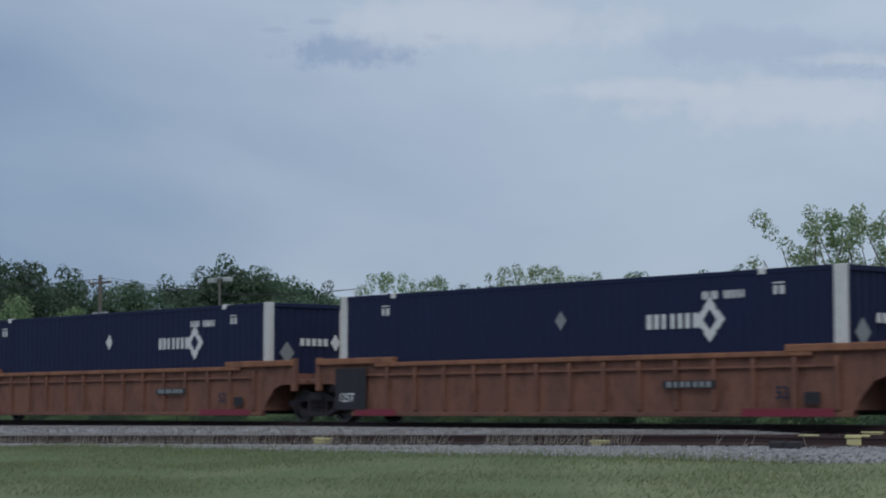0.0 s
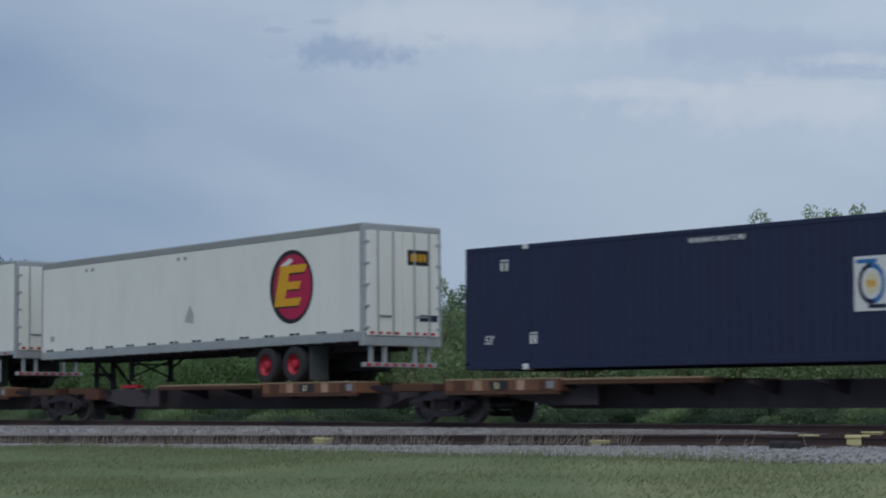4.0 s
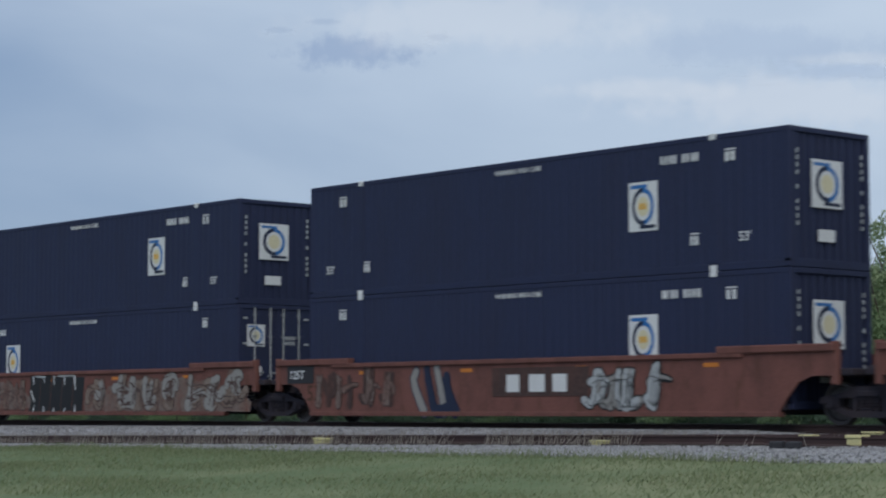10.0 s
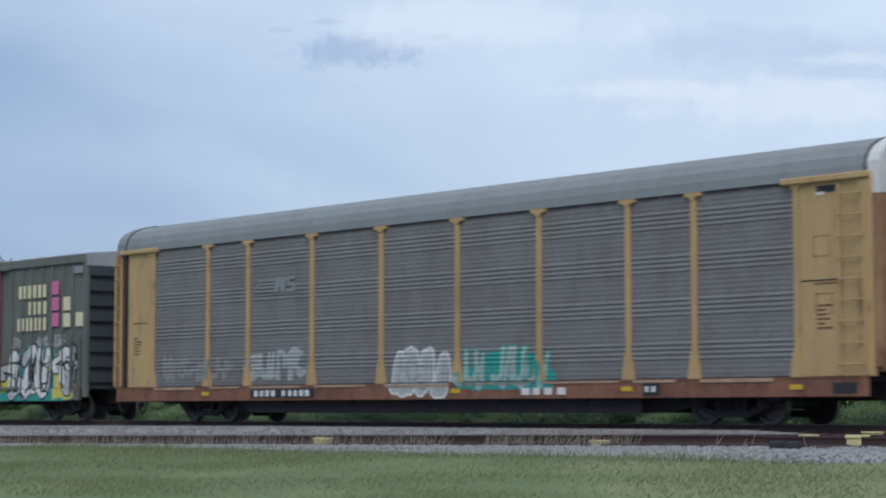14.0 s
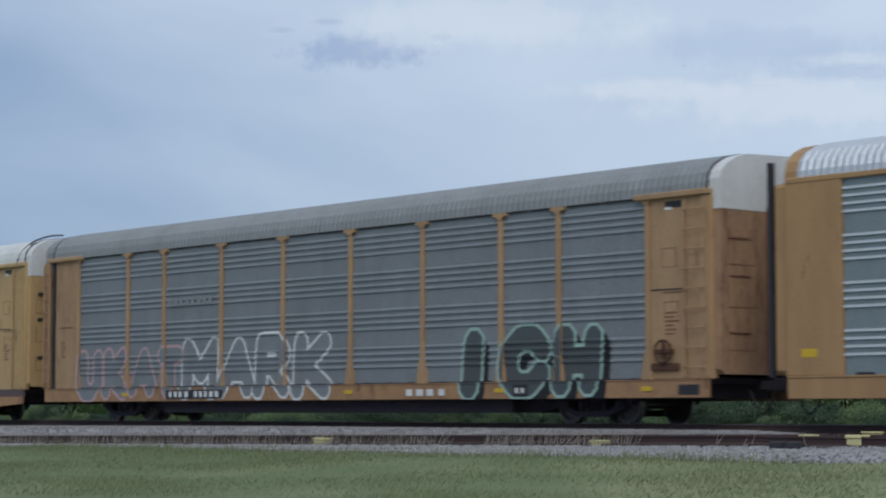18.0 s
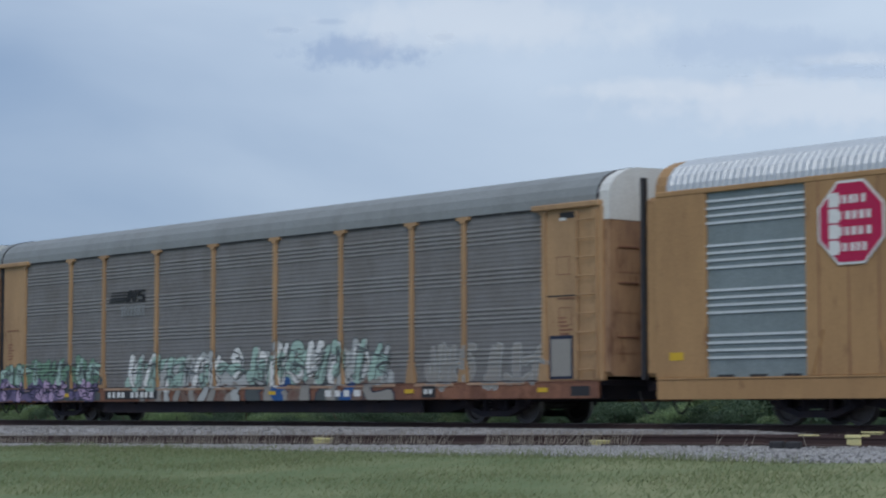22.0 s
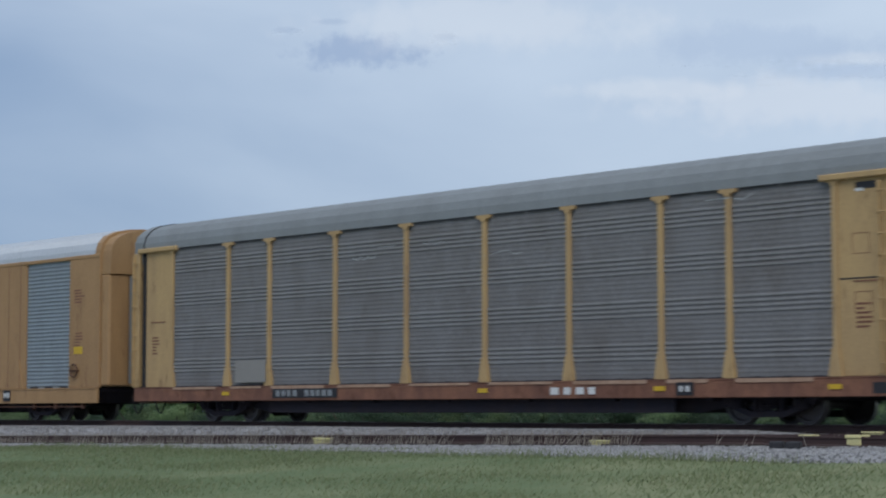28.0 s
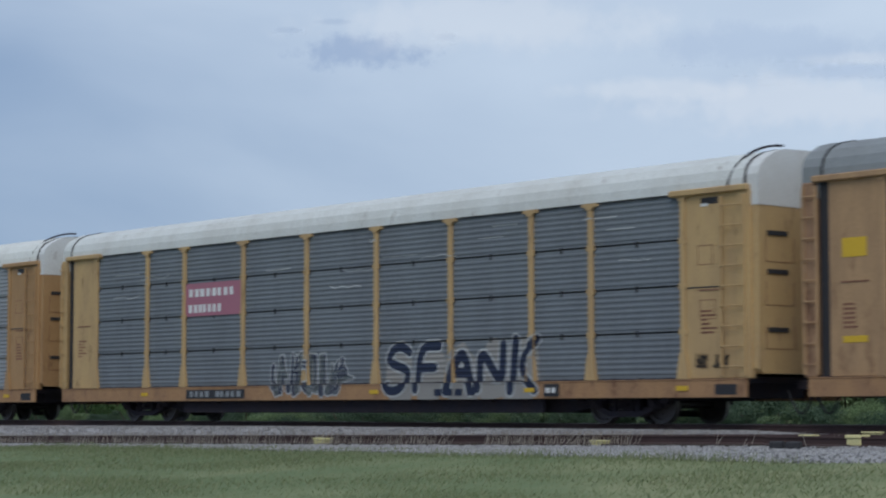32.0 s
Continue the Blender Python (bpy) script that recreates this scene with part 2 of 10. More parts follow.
ROOF_RUST = paint("rusted_roof", (0.060, 0.041, 0.056), rough=0.85, grime=0.5, dirt=(0.105, 0.052, 0.046), rust=0.3, bump=0.06)
DOOR_WHITE = paint("white_end_door", (0.66, 0.67, 0.66), rough=0.6, grime=0.35, dirt=(0.42, 0.38, 0.32), rust=0.03)
OLIVE = paint("boxcar_olive_green", (0.145, 0.158, 0.142), rough=0.7, var=0.2, grime=0.6, dirt=(0.10, 0.105, 0.098), bump=0.05)
OLIVE_END = paint("boxcar_end_slate", (0.056, 0.068, 0.084), rough=0.7, grime=0.5, dirt=(0.03, 0.03, 0.032), bump=0.05)
MAROON = paint("boxcar_door_maroon", (0.275, 0.085, 0.112), rough=0.65, grime=0.4, dirt=(0.18, 0.07, 0.085), bump=0.04)
BOX_ROOF = paint("weathered_boxcar_roof", (0.42, 0.44, 0.46), rough=0.6, metal=0.2, grime=0.5, dirt=(0.2, 0.2, 0.2))
DOOR_RED = paint("trailer_door_maroon", (0.235, 0.013, 0.052), rough=0.45, grime=0.2, dirt=(0.16, 0.03, 0.04))
DOOR_GOLD = paint("trailer_door_yellow", (0.60, 0.285, 0.025), rough=0.5, grime=0.3, dirt=(0.40, 0.19, 0.04))


def flat(name, rgb, rough=0.55):
    return paint(name, rgb, rough=rough, var=0.12, grime=0.18, dirt=tuple(0.6 * c + 0.03 for c in rgb), bump=0.01)


INK_WHITE = flat("white_marking", (0.70, 0.71, 0.70))
INK_CREAM = flat("cream_marking", (0.70, 0.64, 0.42))
INK_YELLOW = flat("yellow_marking", (0.62, 0.40, 0.03))
INK_GOLD = flat("gold_logo", (0.70, 0.36, 0.015))
INK_RED = flat("red_marking", (0.50, 0.010, 0.035))
INK_CRIMSON = flat("crimson_logo", (0.45, 0.012, 0.075))
INK_PINK = flat("pink_marking", (0.60, 0.16, 0.32))
INK_MAGENTA = flat("magenta_sign", (0.62, 0.06, 0.19))
INK_ROSE = flat("faded_rose_sign", (0.38, 0.15, 0.20))
INK_BLUE = flat("blue_logo", (0.03, 0.16, 0.42))
INK_DEEP = flat("deep_blue_spray", (0.018, 0.085, 0.26))
INK_NAVY = flat("dark_navy_marking", (0.012, 0.02, 0.05))
INK_BLACK = flat("black_marking", (0.012, 0.012, 0.013))
INK_GREY = flat("grey_marking", (0.25, 0.27, 0.28))
INK_CYAN = flat("turquoise_spray", (0.06, 0.38, 0.42))
INK_SKY = flat("pale_blue_spray", (0.28, 0.48, 0.58))
INK_GREEN = flat("green_spray", (0.08, 0.30, 0.08))
INK_MINT = flat("mint_spray", (0.35, 0.50, 0.44))
INK_TEAL = flat("teal_spray", (0.03, 0.30, 0.26))
INK_SAGE = flat("sage_spray", (0.15, 0.27, 0.19))
INK_PLUM = flat("plum_spray", (0.15, 0.12, 0.23))
INK_LILAC = flat("lilac_spray", (0.45, 0.33, 0.50))
INK_VIOLET = flat("violet_spray", (0.28, 0.16, 0.42))
INK_SILVER = flat("silver_spray", (0.42, 0.44, 0.44))
INK_STEEL = flat("worn_silver_spray", (0.28, 0.27, 0.25))
INK_WORN = paint("worn_scrawl", (0.19, 0.145, 0.125), rough=0.75, var=0.25, grime=0.95, dirt=(0.16, 0.062, 0.038), fine=14, coarse=2.2, streak=0.8)
INK_RUSTY = paint("rust_grey_scrawl", (0.235, 0.185, 0.15), rough=0.75, var=0.25, grime=0.9, dirt=(0.13, 0.06, 0.045), fine=14, coarse=2.2, streak=0.8)
INK_SOOT = paint("sooty_outline", (0.065, 0.040, 0.036), rough=0.75, var=0.25, grime=0.7, dirt=(0.11, 0.05, 0.038), fine=14, coarse=2.2)
INK_ROSE_DULL = flat("dull_crimson_stripe", (0.22, 0.030, 0.050))
INK_SLATE = flat("dark_slate_spray", (0.075, 0.088, 0.092))
INK_FADE = paint("faded_patch_paint", (0.45, 0.30, 0.21), rough=0.7, var=0.2, grime=0.9, dirt=(0.27, 0.15, 0.09), fine=20, coarse=2.5, streak=0.7)
INK_PEACH = flat("faded_pink_spray", (0.50, 0.33, 0.33))
INK_LEMON = flat("lemon_spray", (0.62, 0.52, 0.12))
INK_ORANGE = flat("orange_marking", (0.60, 0.20, 0.03))

LEAF_MID = leafy("scrub_leaves", (0.165, 0.255, 0.122), (0.31, 0.40, 0.21))
LEAF_BRIGHT = leafy("fresh_green_leaves", (0.112, 0.205, 0.082), (0.205, 0.31, 0.135))
LEAF_DARK = leafy("dark_tree_leaves", (0.070, 0.118, 0.076), (0.140, 0.205, 0.128))
LEAF_GREY = leafy("grey_green_leaves", (0.22, 0.29, 0.155), (0.38, 0.45, 0.26))
BARK = paint("bark", (0.15, 0.125, 0.10), rough=0.9, bump=0.2)
GRASS_GROUND = earth("grass_ground", (0.124, 0.168, 0.082), (0.250, 0.262, 0.145), (0.170, 0.205, 0.103), s1=0.30, s2=5.0, bump=0.12, drift=0.20)
SCRUB_GROUND = earth("scrub_ground", (0.045, 0.075, 0.028), (0.07, 0.085, 0.04), (0.025, 0.04, 0.018))
BALLAST = earth("grey_ballast", (0.37, 0.365, 0.37), (0.32, 0.315, 0.315), (0.26, 0.255, 0.255), s1=0.7, s2=22, bump=0.5, dist=0.04)
STONE = leafy("ballast_stone", (0.26, 0.255, 0.26), (0.58, 0.57, 0.57))
BLADE = leafy("grass_blade", (0.205, 0.268, 0.125), (0.36, 0.375, 0.215))
STRAW = leafy("dry_straw", (0.34, 0.30, 0.25), (0.58, 0.52, 0.44))
RAIL_RUST = paint("rusty_rail", (0.062, 0.036, 0.034), rough=0.8, grime=0.4, dirt=(0.04, 0.030, 0.030), bump=0.06)
RAIL_TOP = paint("polished_rail_head", (0.35, 0.34, 0.33), rough=0.3, metal=0.8, grime=0.2)
TIE = paint("dark_timber_tie", (0.055, 0.042, 0.034), rough=0.95, bump=0.15)
POLE_WOOD = paint("grey_pole_timber", (0.16, 0.145, 0.13), rough=0.9, bump=0.1)
PALE_YELLOW = paint("pale_yellow_box_paint", (0.66, 0.60, 0.30), rough=0.6, grime=0.3, dirt=(0.4, 0.36, 0.2))

# ---------------------------------------------------------------- mesh building


class Shape:
    """Vertices and faces gathered for one mesh."""

    def __init__(self):
        self.v, self.f = [], []

    def add(self, vs, fs):
        k = len(self.v)
        self.v += vs
        self.f += [tuple(i + k for i in f) for f in fs]
        return self

    def box(self, x0, y0, z0, x1, y1, z1, c=0.0):
        lo, hi = (min(x0, x1), min(y0, y1), min(z0, z1)), (max(x0, x1), max(y0, y1), max(z0, z1))
        if c <= 0:
            vs = [(a, b, d) for a in (lo[0], hi[0]) for b in (lo[1], hi[1]) for d in (lo[2], hi[2])]
            return self.add(vs, [(0, 1, 3, 2), (4, 6, 7, 5), (0, 4, 5, 1), (2, 3, 7, 6), (0, 2, 6, 4), (1, 5, 7, 3)])
        c = min(c, *[(hi[i] - lo[i]) * 0.45 for i in range(3)])
        vs, at = [], {}
        for s in [(a, b, d) for a in (0, 1) for b in (0, 1) for d in (0, 1)]:
            for ax in range(3):
                p = [(hi[i] if s[i] else lo[i]) + (0 if i == ax else (-c if s[i] else c)) for i in range(3)]
                at[s, ax] = len(vs)
                vs.append(tuple(p))
        fs = []
        mid = [(lo[i] + hi[i]) / 2 for i in range(3)]

        def face(ids):
            p = [Vector(vs[i]) for i in ids]
            n = (p[1] - p[0]).cross(p[2] - p[0])
            cen = sum(p, Vector()) / len(p)
            fs.append(tuple(ids) if n.dot(cen - Vector(mid)) > 0 else tuple(reversed(ids)))

        for ax in range(3):
            o = [i for i in range(3) if i != ax]
            for sgn in (0, 1):
                ids = []
                for a, b in ((0, 0), (1, 0), (1, 1), (0, 1)):
                    s = [0, 0, 0]
                    s[ax], s[o[0]], s[o[1]] = sgn, a, b
                    ids.append(at[tuple(s), ax])
                face(ids)
            for a in (0, 1):
                for b in (0, 1):
                    s0, s1 = [0, 0, 0], [0, 0, 0]
                    s0[ax], s1[ax] = 0, 1
                    s0[o[0]] = s1[o[0]] = a
                    s0[o[1]] = s1[o[1]] = b
                    s0, s1 = tuple(s0), tuple(s1)
                    face([at[s0, o[0]], at[s1, o[0]], at[s1, o[1]], at[s0, o[1]]])
        for s in [(a, b, d) for a in (0, 1) for b in (0, 1) for d in (0, 1)]:
            face([at[s, 0], at[s, 1], at[s, 2]])
        return self.add(vs, fs)

    def prism(self, poly, y0, y1):
        """A polygon of (x, z), carried from y0 to y1."""
        n = len(poly)
        area = sum(poly[i][0] * poly[(i + 1) % n][1] - poly[(i + 1) % n][0] * poly[i][1] for i in range(n))
        if area < 0:
            poly = poly[::-1]
        y0, y1 = min(y0, y1), max(y0, y1)
        vs = [(x, y0, z) for x, z in poly] + [(x, y1, z) for x, z in poly]
        fs = [tuple(range(n)), tuple(range(2 * n - 1, n - 1, -1))]
        fs += [(i, n + i, n + (i + 1) % n, (i + 1) % n) for i in range(n)]
        return self.add(vs, fs)

    def prism_x(self, poly, x0, x1):
        """A polygon of (y, z), carried from x0 to x1."""
        n = len(poly)
        area = sum(poly[i][0] * poly[(i + 1) % n][1] - poly[(i + 1) % n][0] * poly[i][1] for i in range(n))
        if area < 0:
            poly = poly[::-1]
        x0, x1 = min(x0, x1), max(x0, x1)
        vs = [(x1, y, z) for y, z in poly] + [(x0, y, z) for y, z in poly]
        fs = [tuple(range(n)), tuple(range(2 * n - 1, n - 1, -1))]
        fs += [(i, n + i, n + (i + 1) % n, (i + 1) % n) for i in range(n)]
        return self.add(vs, fs)

    def tube(self, p0, p1, r0, r1=None, n=8):
        r1 = r0 if r1 is None else r1
        a, b = Vector(p0), Vector(p1)
        d = (b - a).normalized()
        u = d.cross(Vector((0, 0, 1) if abs(d.z) < 0.9 else (1, 0, 0))).normalized()
        w = d.cross(u)
        vs = []
        for c, r in ((a, r0), (b, r1)):
            for i in range(n):
                t = 2 * math.pi * i / n
                vs.append(tuple(c + u * math.cos(t) * r + w * math.sin(t) * r))
        fs = [(i, (i + 1) % n, n + (i + 1) % n, n + i) for i in range(n)]
        fs += [tuple(range(n - 1, -1, -1)), tuple(range(n, 2 * n))]
        return self.add(vs, fs)

    def pipe(self, pts, r, n=6):
        """One bent rod through the points."""
        pts = [Vector(p) for p in pts]
        k0 = len(self.v)
        for i, p in enumerate(pts):
            d = (pts[min(i + 1, len(pts) - 1)] - pts[max(i - 1, 0)]).normalized()
            u = d.cross(Vector((0, 0, 1) if abs(d.z) < 0.9 else (0, 1, 0))).normalized()
            w = d.cross(u)
            self.v += [tuple(p + u * math.cos(2 * math.pi * j / n) * r + w * math.sin(2 * math.pi * j / n) * r) for j in range(n)]
        m = len(pts)
        self.f += [(k0 + i * n + j, k0 + i * n + (j + 1) % n, k0 + (i + 1) * n + (j + 1) % n, k0 + (i + 1) * n + j) for i in range(m - 1) for j in range(n)]
        self.f += [tuple(k0 + j for j in range(n - 1, -1, -1)), tuple(k0 + (m - 1) * n + j for j in range(n))]
        return self

    def lathe_y(self, prof, cx=0, cz=0, n=28):
        """A profile of (r, y), turned about an axis along y."""
        m = len(prof)
        vs = [(cx + r * math.cos(2 * math.pi * i / n), y, cz + r * math.sin(2 * math.pi * i / n)) for i in range(n) for r, y in prof]
        fs = [(i * m + j, i * m + j + 1, ((i + 1) % n) * m + j + 1, ((i + 1) % n) * m + j) for i in range(n) for j in range(m - 1)]
        return self.add(vs, fs)

    def sheet(self, prof, x0, x1, back):
        """A rolled sheet: a profile of (z, y) carried from x0 to x1, closed at the plane y = back."""
        n = len(prof)
        vs = [(x, y, z) for x in (x0, x1) for z, y in prof] + [(x, back, z) for x in (x0, x1) for z in (prof[0][0], prof[-1][0])]
        fs = [(i, n + i, n + i + 1, i + 1) for i in range(n - 1)]
        k = 2 * n
        fs += [(k, k + 1, k + 3, k + 2), (n - 1, 2 * n - 1, k + 3, k + 1), (0, k, k + 2, n)]
        fs += [tuple(range(n)) + (k + 1, k), tuple(range(2 * n - 1, n - 1, -1)) + (k + 2, k + 3)]
        return self.add(vs, fs)

    def sheet_z(self, prof, z0, z1, back):
        """A sheet with upright folds: a profile of (x, y) carried from z0 to z1, closed at y = back."""
        n = len(prof)
        vs = [(x, y, z) for z in (z0, z1) for x, y in prof] + [(x, back, z) for z in (z0, z1) for x in (prof[0][0], prof[-1][0])]
        fs = [(i, i + 1, n + i + 1, n + i) for i in range(n - 1)]
        k = 2 * n
        fs += [(k + 1, k, k + 2, k + 3), (0, n, k + 2, k), (n - 1, k + 1, k + 3, 2 * n - 1)]
        fs += [tuple(range(n - 1, -1, -1)) + (k, k + 1), tuple(range(n, 2 * n)) + (k + 3, k + 2)]
        return self.add(vs, fs)

    def mesh(self, name, material=None, dz=0.0, smooth=False):
        me = bpy.data.meshes.new(name)
        me.from_pydata([(x, y, z - dz) for x, y, z in self.v] if dz else self.v, [], self.f)
        if material:
            me.materials.append(material)
        if smooth:
            me.polygons.foreach_set("use_smooth", [True] * len(me.polygons))
        me.update()
        return me


BASE = {}


def thing(name, base, label, category, group=""):
    """An Empty at a thing's base. Its parts are written with heights above the rail head."""
    ob = tagged(new(name), label, category, group)
    ob.empty_display_size = 0.3
    BASE[ob] = base
    return ob


def part(name, shape, material, parent, label="", smooth=False):
    root = parent
    while root.parent:
        root = root.parent
    data = shape if isinstance(shape, bpy.types.Mesh) else shape.mesh(name, material, BASE.get(root, 0.0), smooth)
    ob = new(name, data)
    ob.parent = parent
    return tagged(ob, label)


LETTERS = {}


def lettering(text, height, bold=0.02):
    """A flat mesh of the words, upright in x and z, from its lower left corner, 1 cm deep."""
    key = (text, height, bold)
    if key not in LETTERS:
        cu = bpy.data.curves.new("words", "FONT")
        cu.body, cu.size, cu.extrude, cu.offset, cu.resolution_u = text, height * 1.38, 0.003, bold * height, 2
        ob = new("words", cu)
        me = bpy.data.meshes.new_from_object(ob.evaluated_get(bpy.context.evaluated_depsgraph_get()))
        bpy.data.objects.remove(ob)
        n = len(me.vertices)
        co = np.empty(n * 3)
        me.vertices.foreach_get("co", co)
        LETTERS[key] = (co.reshape(n, 3), [tuple(p.vertices) for p in me.polygons])
        bpy.data.meshes.remove(me)
    return LETTERS[key]


def write(root, text, x, z, height, material, y, width=0, name="lettering", label="", bold=0.02):
    """Words on the side that faces -y."""
    co, fs = lettering(text, height, bold)
    w = co[:, 0].max()
    k = width / w if width else 1.0
    s = Shape().add([(x + a * k, y - c, z + b) for a, b, c in co.tolist()], [tuple(f) for f in fs])
    return part(name, s, material, root, label or f"the words {text}")


def plate(root, name, x0, z0, x1, z1, material, y, label="", t=0.006):
    return part(name, Shape().box(x0, y - t, z0, x1, y, z1), material, root, label)


def plate_end(root, name, y0, z0, y1, z1, material, x, label="", t=0.006):
    return part(name, Shape().box(x, y0, z0, x + t, y1, z1), material, root, label)


def bars(root, name, x0, z0, x1, z1, n, material, y, label="", gaps=(), seed=1):
    """A row of plain bars in place of writing: single parts where they are large, one joined part where they are tiny."""
    r, w = random.Random(seed), (x1 - x0) / n
    big = z1 - z0 >= 0.22
    s = Shape()
    for i in range(n):
        if i in gaps:
            continue
        q = s if not big else Shape()
        a = x0 + (i + r.uniform(0.05, 0.2)) * w
        q.box(a, y - 0.006, z0, a + w * (r.uniform(0.46, 0.68) if big else r.uniform(0.5, 0.7)), y, z1)
        if big:
            part("bar", q, material, root, label)
    return None if big else tagged(part(name, s, material, root, label), kind="stuff")


def outline_poly(pts, d):
    """A polygon grown by about d."""
    n = len(pts)
    out = []
    area = sum(pts[i][0] * pts[(i + 1) % n][1] - pts[(i + 1) % n][0] * pts[i][1] for i in range(n))
    sg = 1 if area > 0 else -1
    for i in range(n):
        p, q, r = (Vector(pts[(i + k) % n]) for k in (-1, 0, 1))
        e, g = (q - p).normalized(), (r - q).normalized()
        m = (Vector((e.y, -e.x)) + Vector((g.y, -g.x))) * sg
        m = m.normalized() * d * min(1.6, 1 / max(0.5, m.length / 2))
        out.append((q.x + m.x, q.y + m.y))
    return out


def blot(root, name, pts, material, y, label="", t=0.004):
    """A flat shape, given as (x, z), on a side that faces -y."""
    return part(name, Shape().prism(pts, y - t, y), material, root, label)


def oval(cx, cz, rx, rz, n=36):
    return [(cx + rx * math.cos(2 * math.pi * i / n), cz + rz * math.sin(2 * math.pi * i / n)) for i in range(n)]


def emblem_e(x0, z0, x1, z1, lean=0.26, bar=0.19, stem=0.30):
    """The outline of a leaning three-armed emblem."""
    h, w = z1 - z0, x1 - x0
    k = lean * w
    b = bar * h

    def p(u, v):
        return (x0 + k * (v - 0) / h + u * (w - k), z0 + v)

    mid = (h - b) / 2
    return [p(0, 0), p(0.93, 0), p(1.0, b), p(stem + 0.06, b), p(stem + 0.08, mid), p(0.84, mid), p(0.88, mid + b), p(stem + 0.08, mid + b), p(stem + 0.08, h - b), p(0.95, h - b), p(1.0, h), p(0, h)]


# ---------------------------------------------------------------- spray paint that lies on a car's side
SIDES = {}


def clip_axis(poly, k, at, keep_above):
    """A convex polygon of (x, z) cut off at one value of x (k = 0) or z (k = 1)."""
    out = []
    for i, p in enumerate(poly):
        q = poly[i - 1]
        a, b = p[k] >= at, q[k] >= at
        if a != b:
            f = (at - q[k]) / (p[k] - q[k])
            out.append((q[0] + (p[0] - q[0]) * f, q[1] + (p[1] - q[1]) * f))
        if a == keep_above:
            out.append(p)
    return out


def lay(shape, poly, side, off):
    """Lay a convex polygon of (x, z) on a side: zones along x, each with bands (z0, z1, y0, y1)."""
    x_lo, x_hi = min(p[0] for p in poly), max(p[0] for p in poly)
    for xa, xb, bands in side:
        if x_hi <= xa or x_lo >= xb:
            continue
        pc = poly
        if x_lo < xa:
            pc = clip_axis(pc, 0, xa, True)
        if x_hi > xb and len(pc) > 2:
            pc = clip_axis(pc, 0, xb, False)
        if len(pc) < 3:
            continue
        z_lo, z_hi = min(p[1] for p in pc), max(p[1] for p in pc)
        for za, zb, ya, yb in bands:
            if z_hi <= za or z_lo >= zb:
                continue
            q = clip_axis(pc, 1, za, True) if z_lo < za else pc
            if z_hi > zb and len(q) > 2:
                q = clip_axis(q, 1, zb, False)
            if len(q) > 2:
                shape.add([(x, ya + (yb - ya) * (z - za) / (zb - za) - off, z) for x, z in q], [tuple(range(len(q)))])


def even_side(y):
    return [(-999.0, 999.0, [(-9.0, 9.0, y, y)])]


def rounded(pts, times=2):
    """A path with its corners cut round."""
    for _ in range(times):
        if len(pts) < 3:
            break
        out = [pts[0]]
        for a, b in zip(pts, pts[1:]):
            out += [(a[0] * 0.75 + b[0] * 0.25, a[1] * 0.75 + b[1] * 0.25), (a[0] * 0.25 + b[0] * 0.75, a[1] * 0.25 + b[1] * 0.75)]
        pts = out + [pts[-1]]
    return pts


def dabs(pts, w0, w1=None, cap=True):
    """A brush stroke as convex pieces: a strip for each step and a small round at each joint."""
    w1 = w0 if w1 is None else w1
    out, n = [], len(pts) - 1
    for i in range(n):
        a, b = Vector(pts[i]), Vector(pts[i + 1])
        d = b - a
        if d.length < 1e-4:
            continue
        d.normalize()
        q = Vector((-d.y, d.x))
        ra, rb = (w0 + (w1 - w0) * i / n) / 2, (w0 + (w1 - w0) * (i + 1) / n) / 2
        out.append([tuple(a + q * ra), tuple(a - q * ra), tuple(b - q * rb), tuple(b + q * rb)])
    for i, c in enumerate(pts):
        if cap or 0 < i < n:
            r_ = (w0 + (w1 - w0) * i / max(1, n)) / 2 * 0.99
            out.append([(c[0] + r_ * math.cos(0.7854 * k + 0.39), c[1] + r_ * math.sin(0.7854 * k + 0.39)) for k in range(8)])
    return out


def graffiti(root, layers, y, label):
    """Layers of spray paint (name, pieces, material), each a hair over the last, on the root's side."""
    side = SIDES.get(root) or even_side(y)
    piece, depth = None, 0
    for name, polys, m in layers:
        if not polys:
            continue
        # the letters of one word lie side by side, at one depth
        depth += 0 if name == "letter" and depth and last == "letter" else 1
        last = name
        sh = Shape()
        for i, q in enumerate(polys):
            lay(sh, q, side, 0.0035 * depth + 0.00006 * (i % 37))
        if not sh.v:
            continue
        ob = part("graffiti" if piece is None else name, sh, m, piece or root, "" if piece else label)
        if piece is None or name != "letter":
            tagged(ob, "" if piece else label, kind="stuff")
        piece = piece or ob
    return piece


GLYPH = {"A": "00 48 80|23 63", "B": "00 08 48 76 54 14|44 73 71 50 00", "C": "76 58 28 06 02 20 50 72", "E": "70 20 02 06 28 78|04 54", "F": "00 08 78|04 64", "H": "00 08|70 78|04 74", "I": "40 48", "J": "68 62 40 20 02", "K": "00 08|78 14 80", "M": "00 08 43 88 80", "N": "00 08 80 88", "O": "40 12 06 28 58 76 72 50 30", "R": "00 08 58 76 54 14|34 80", "S": "77 58 28 06 15 64 73 61 40 10 01", "T": "08 88|48 40", "U": "08 02 20 50 72 78"}


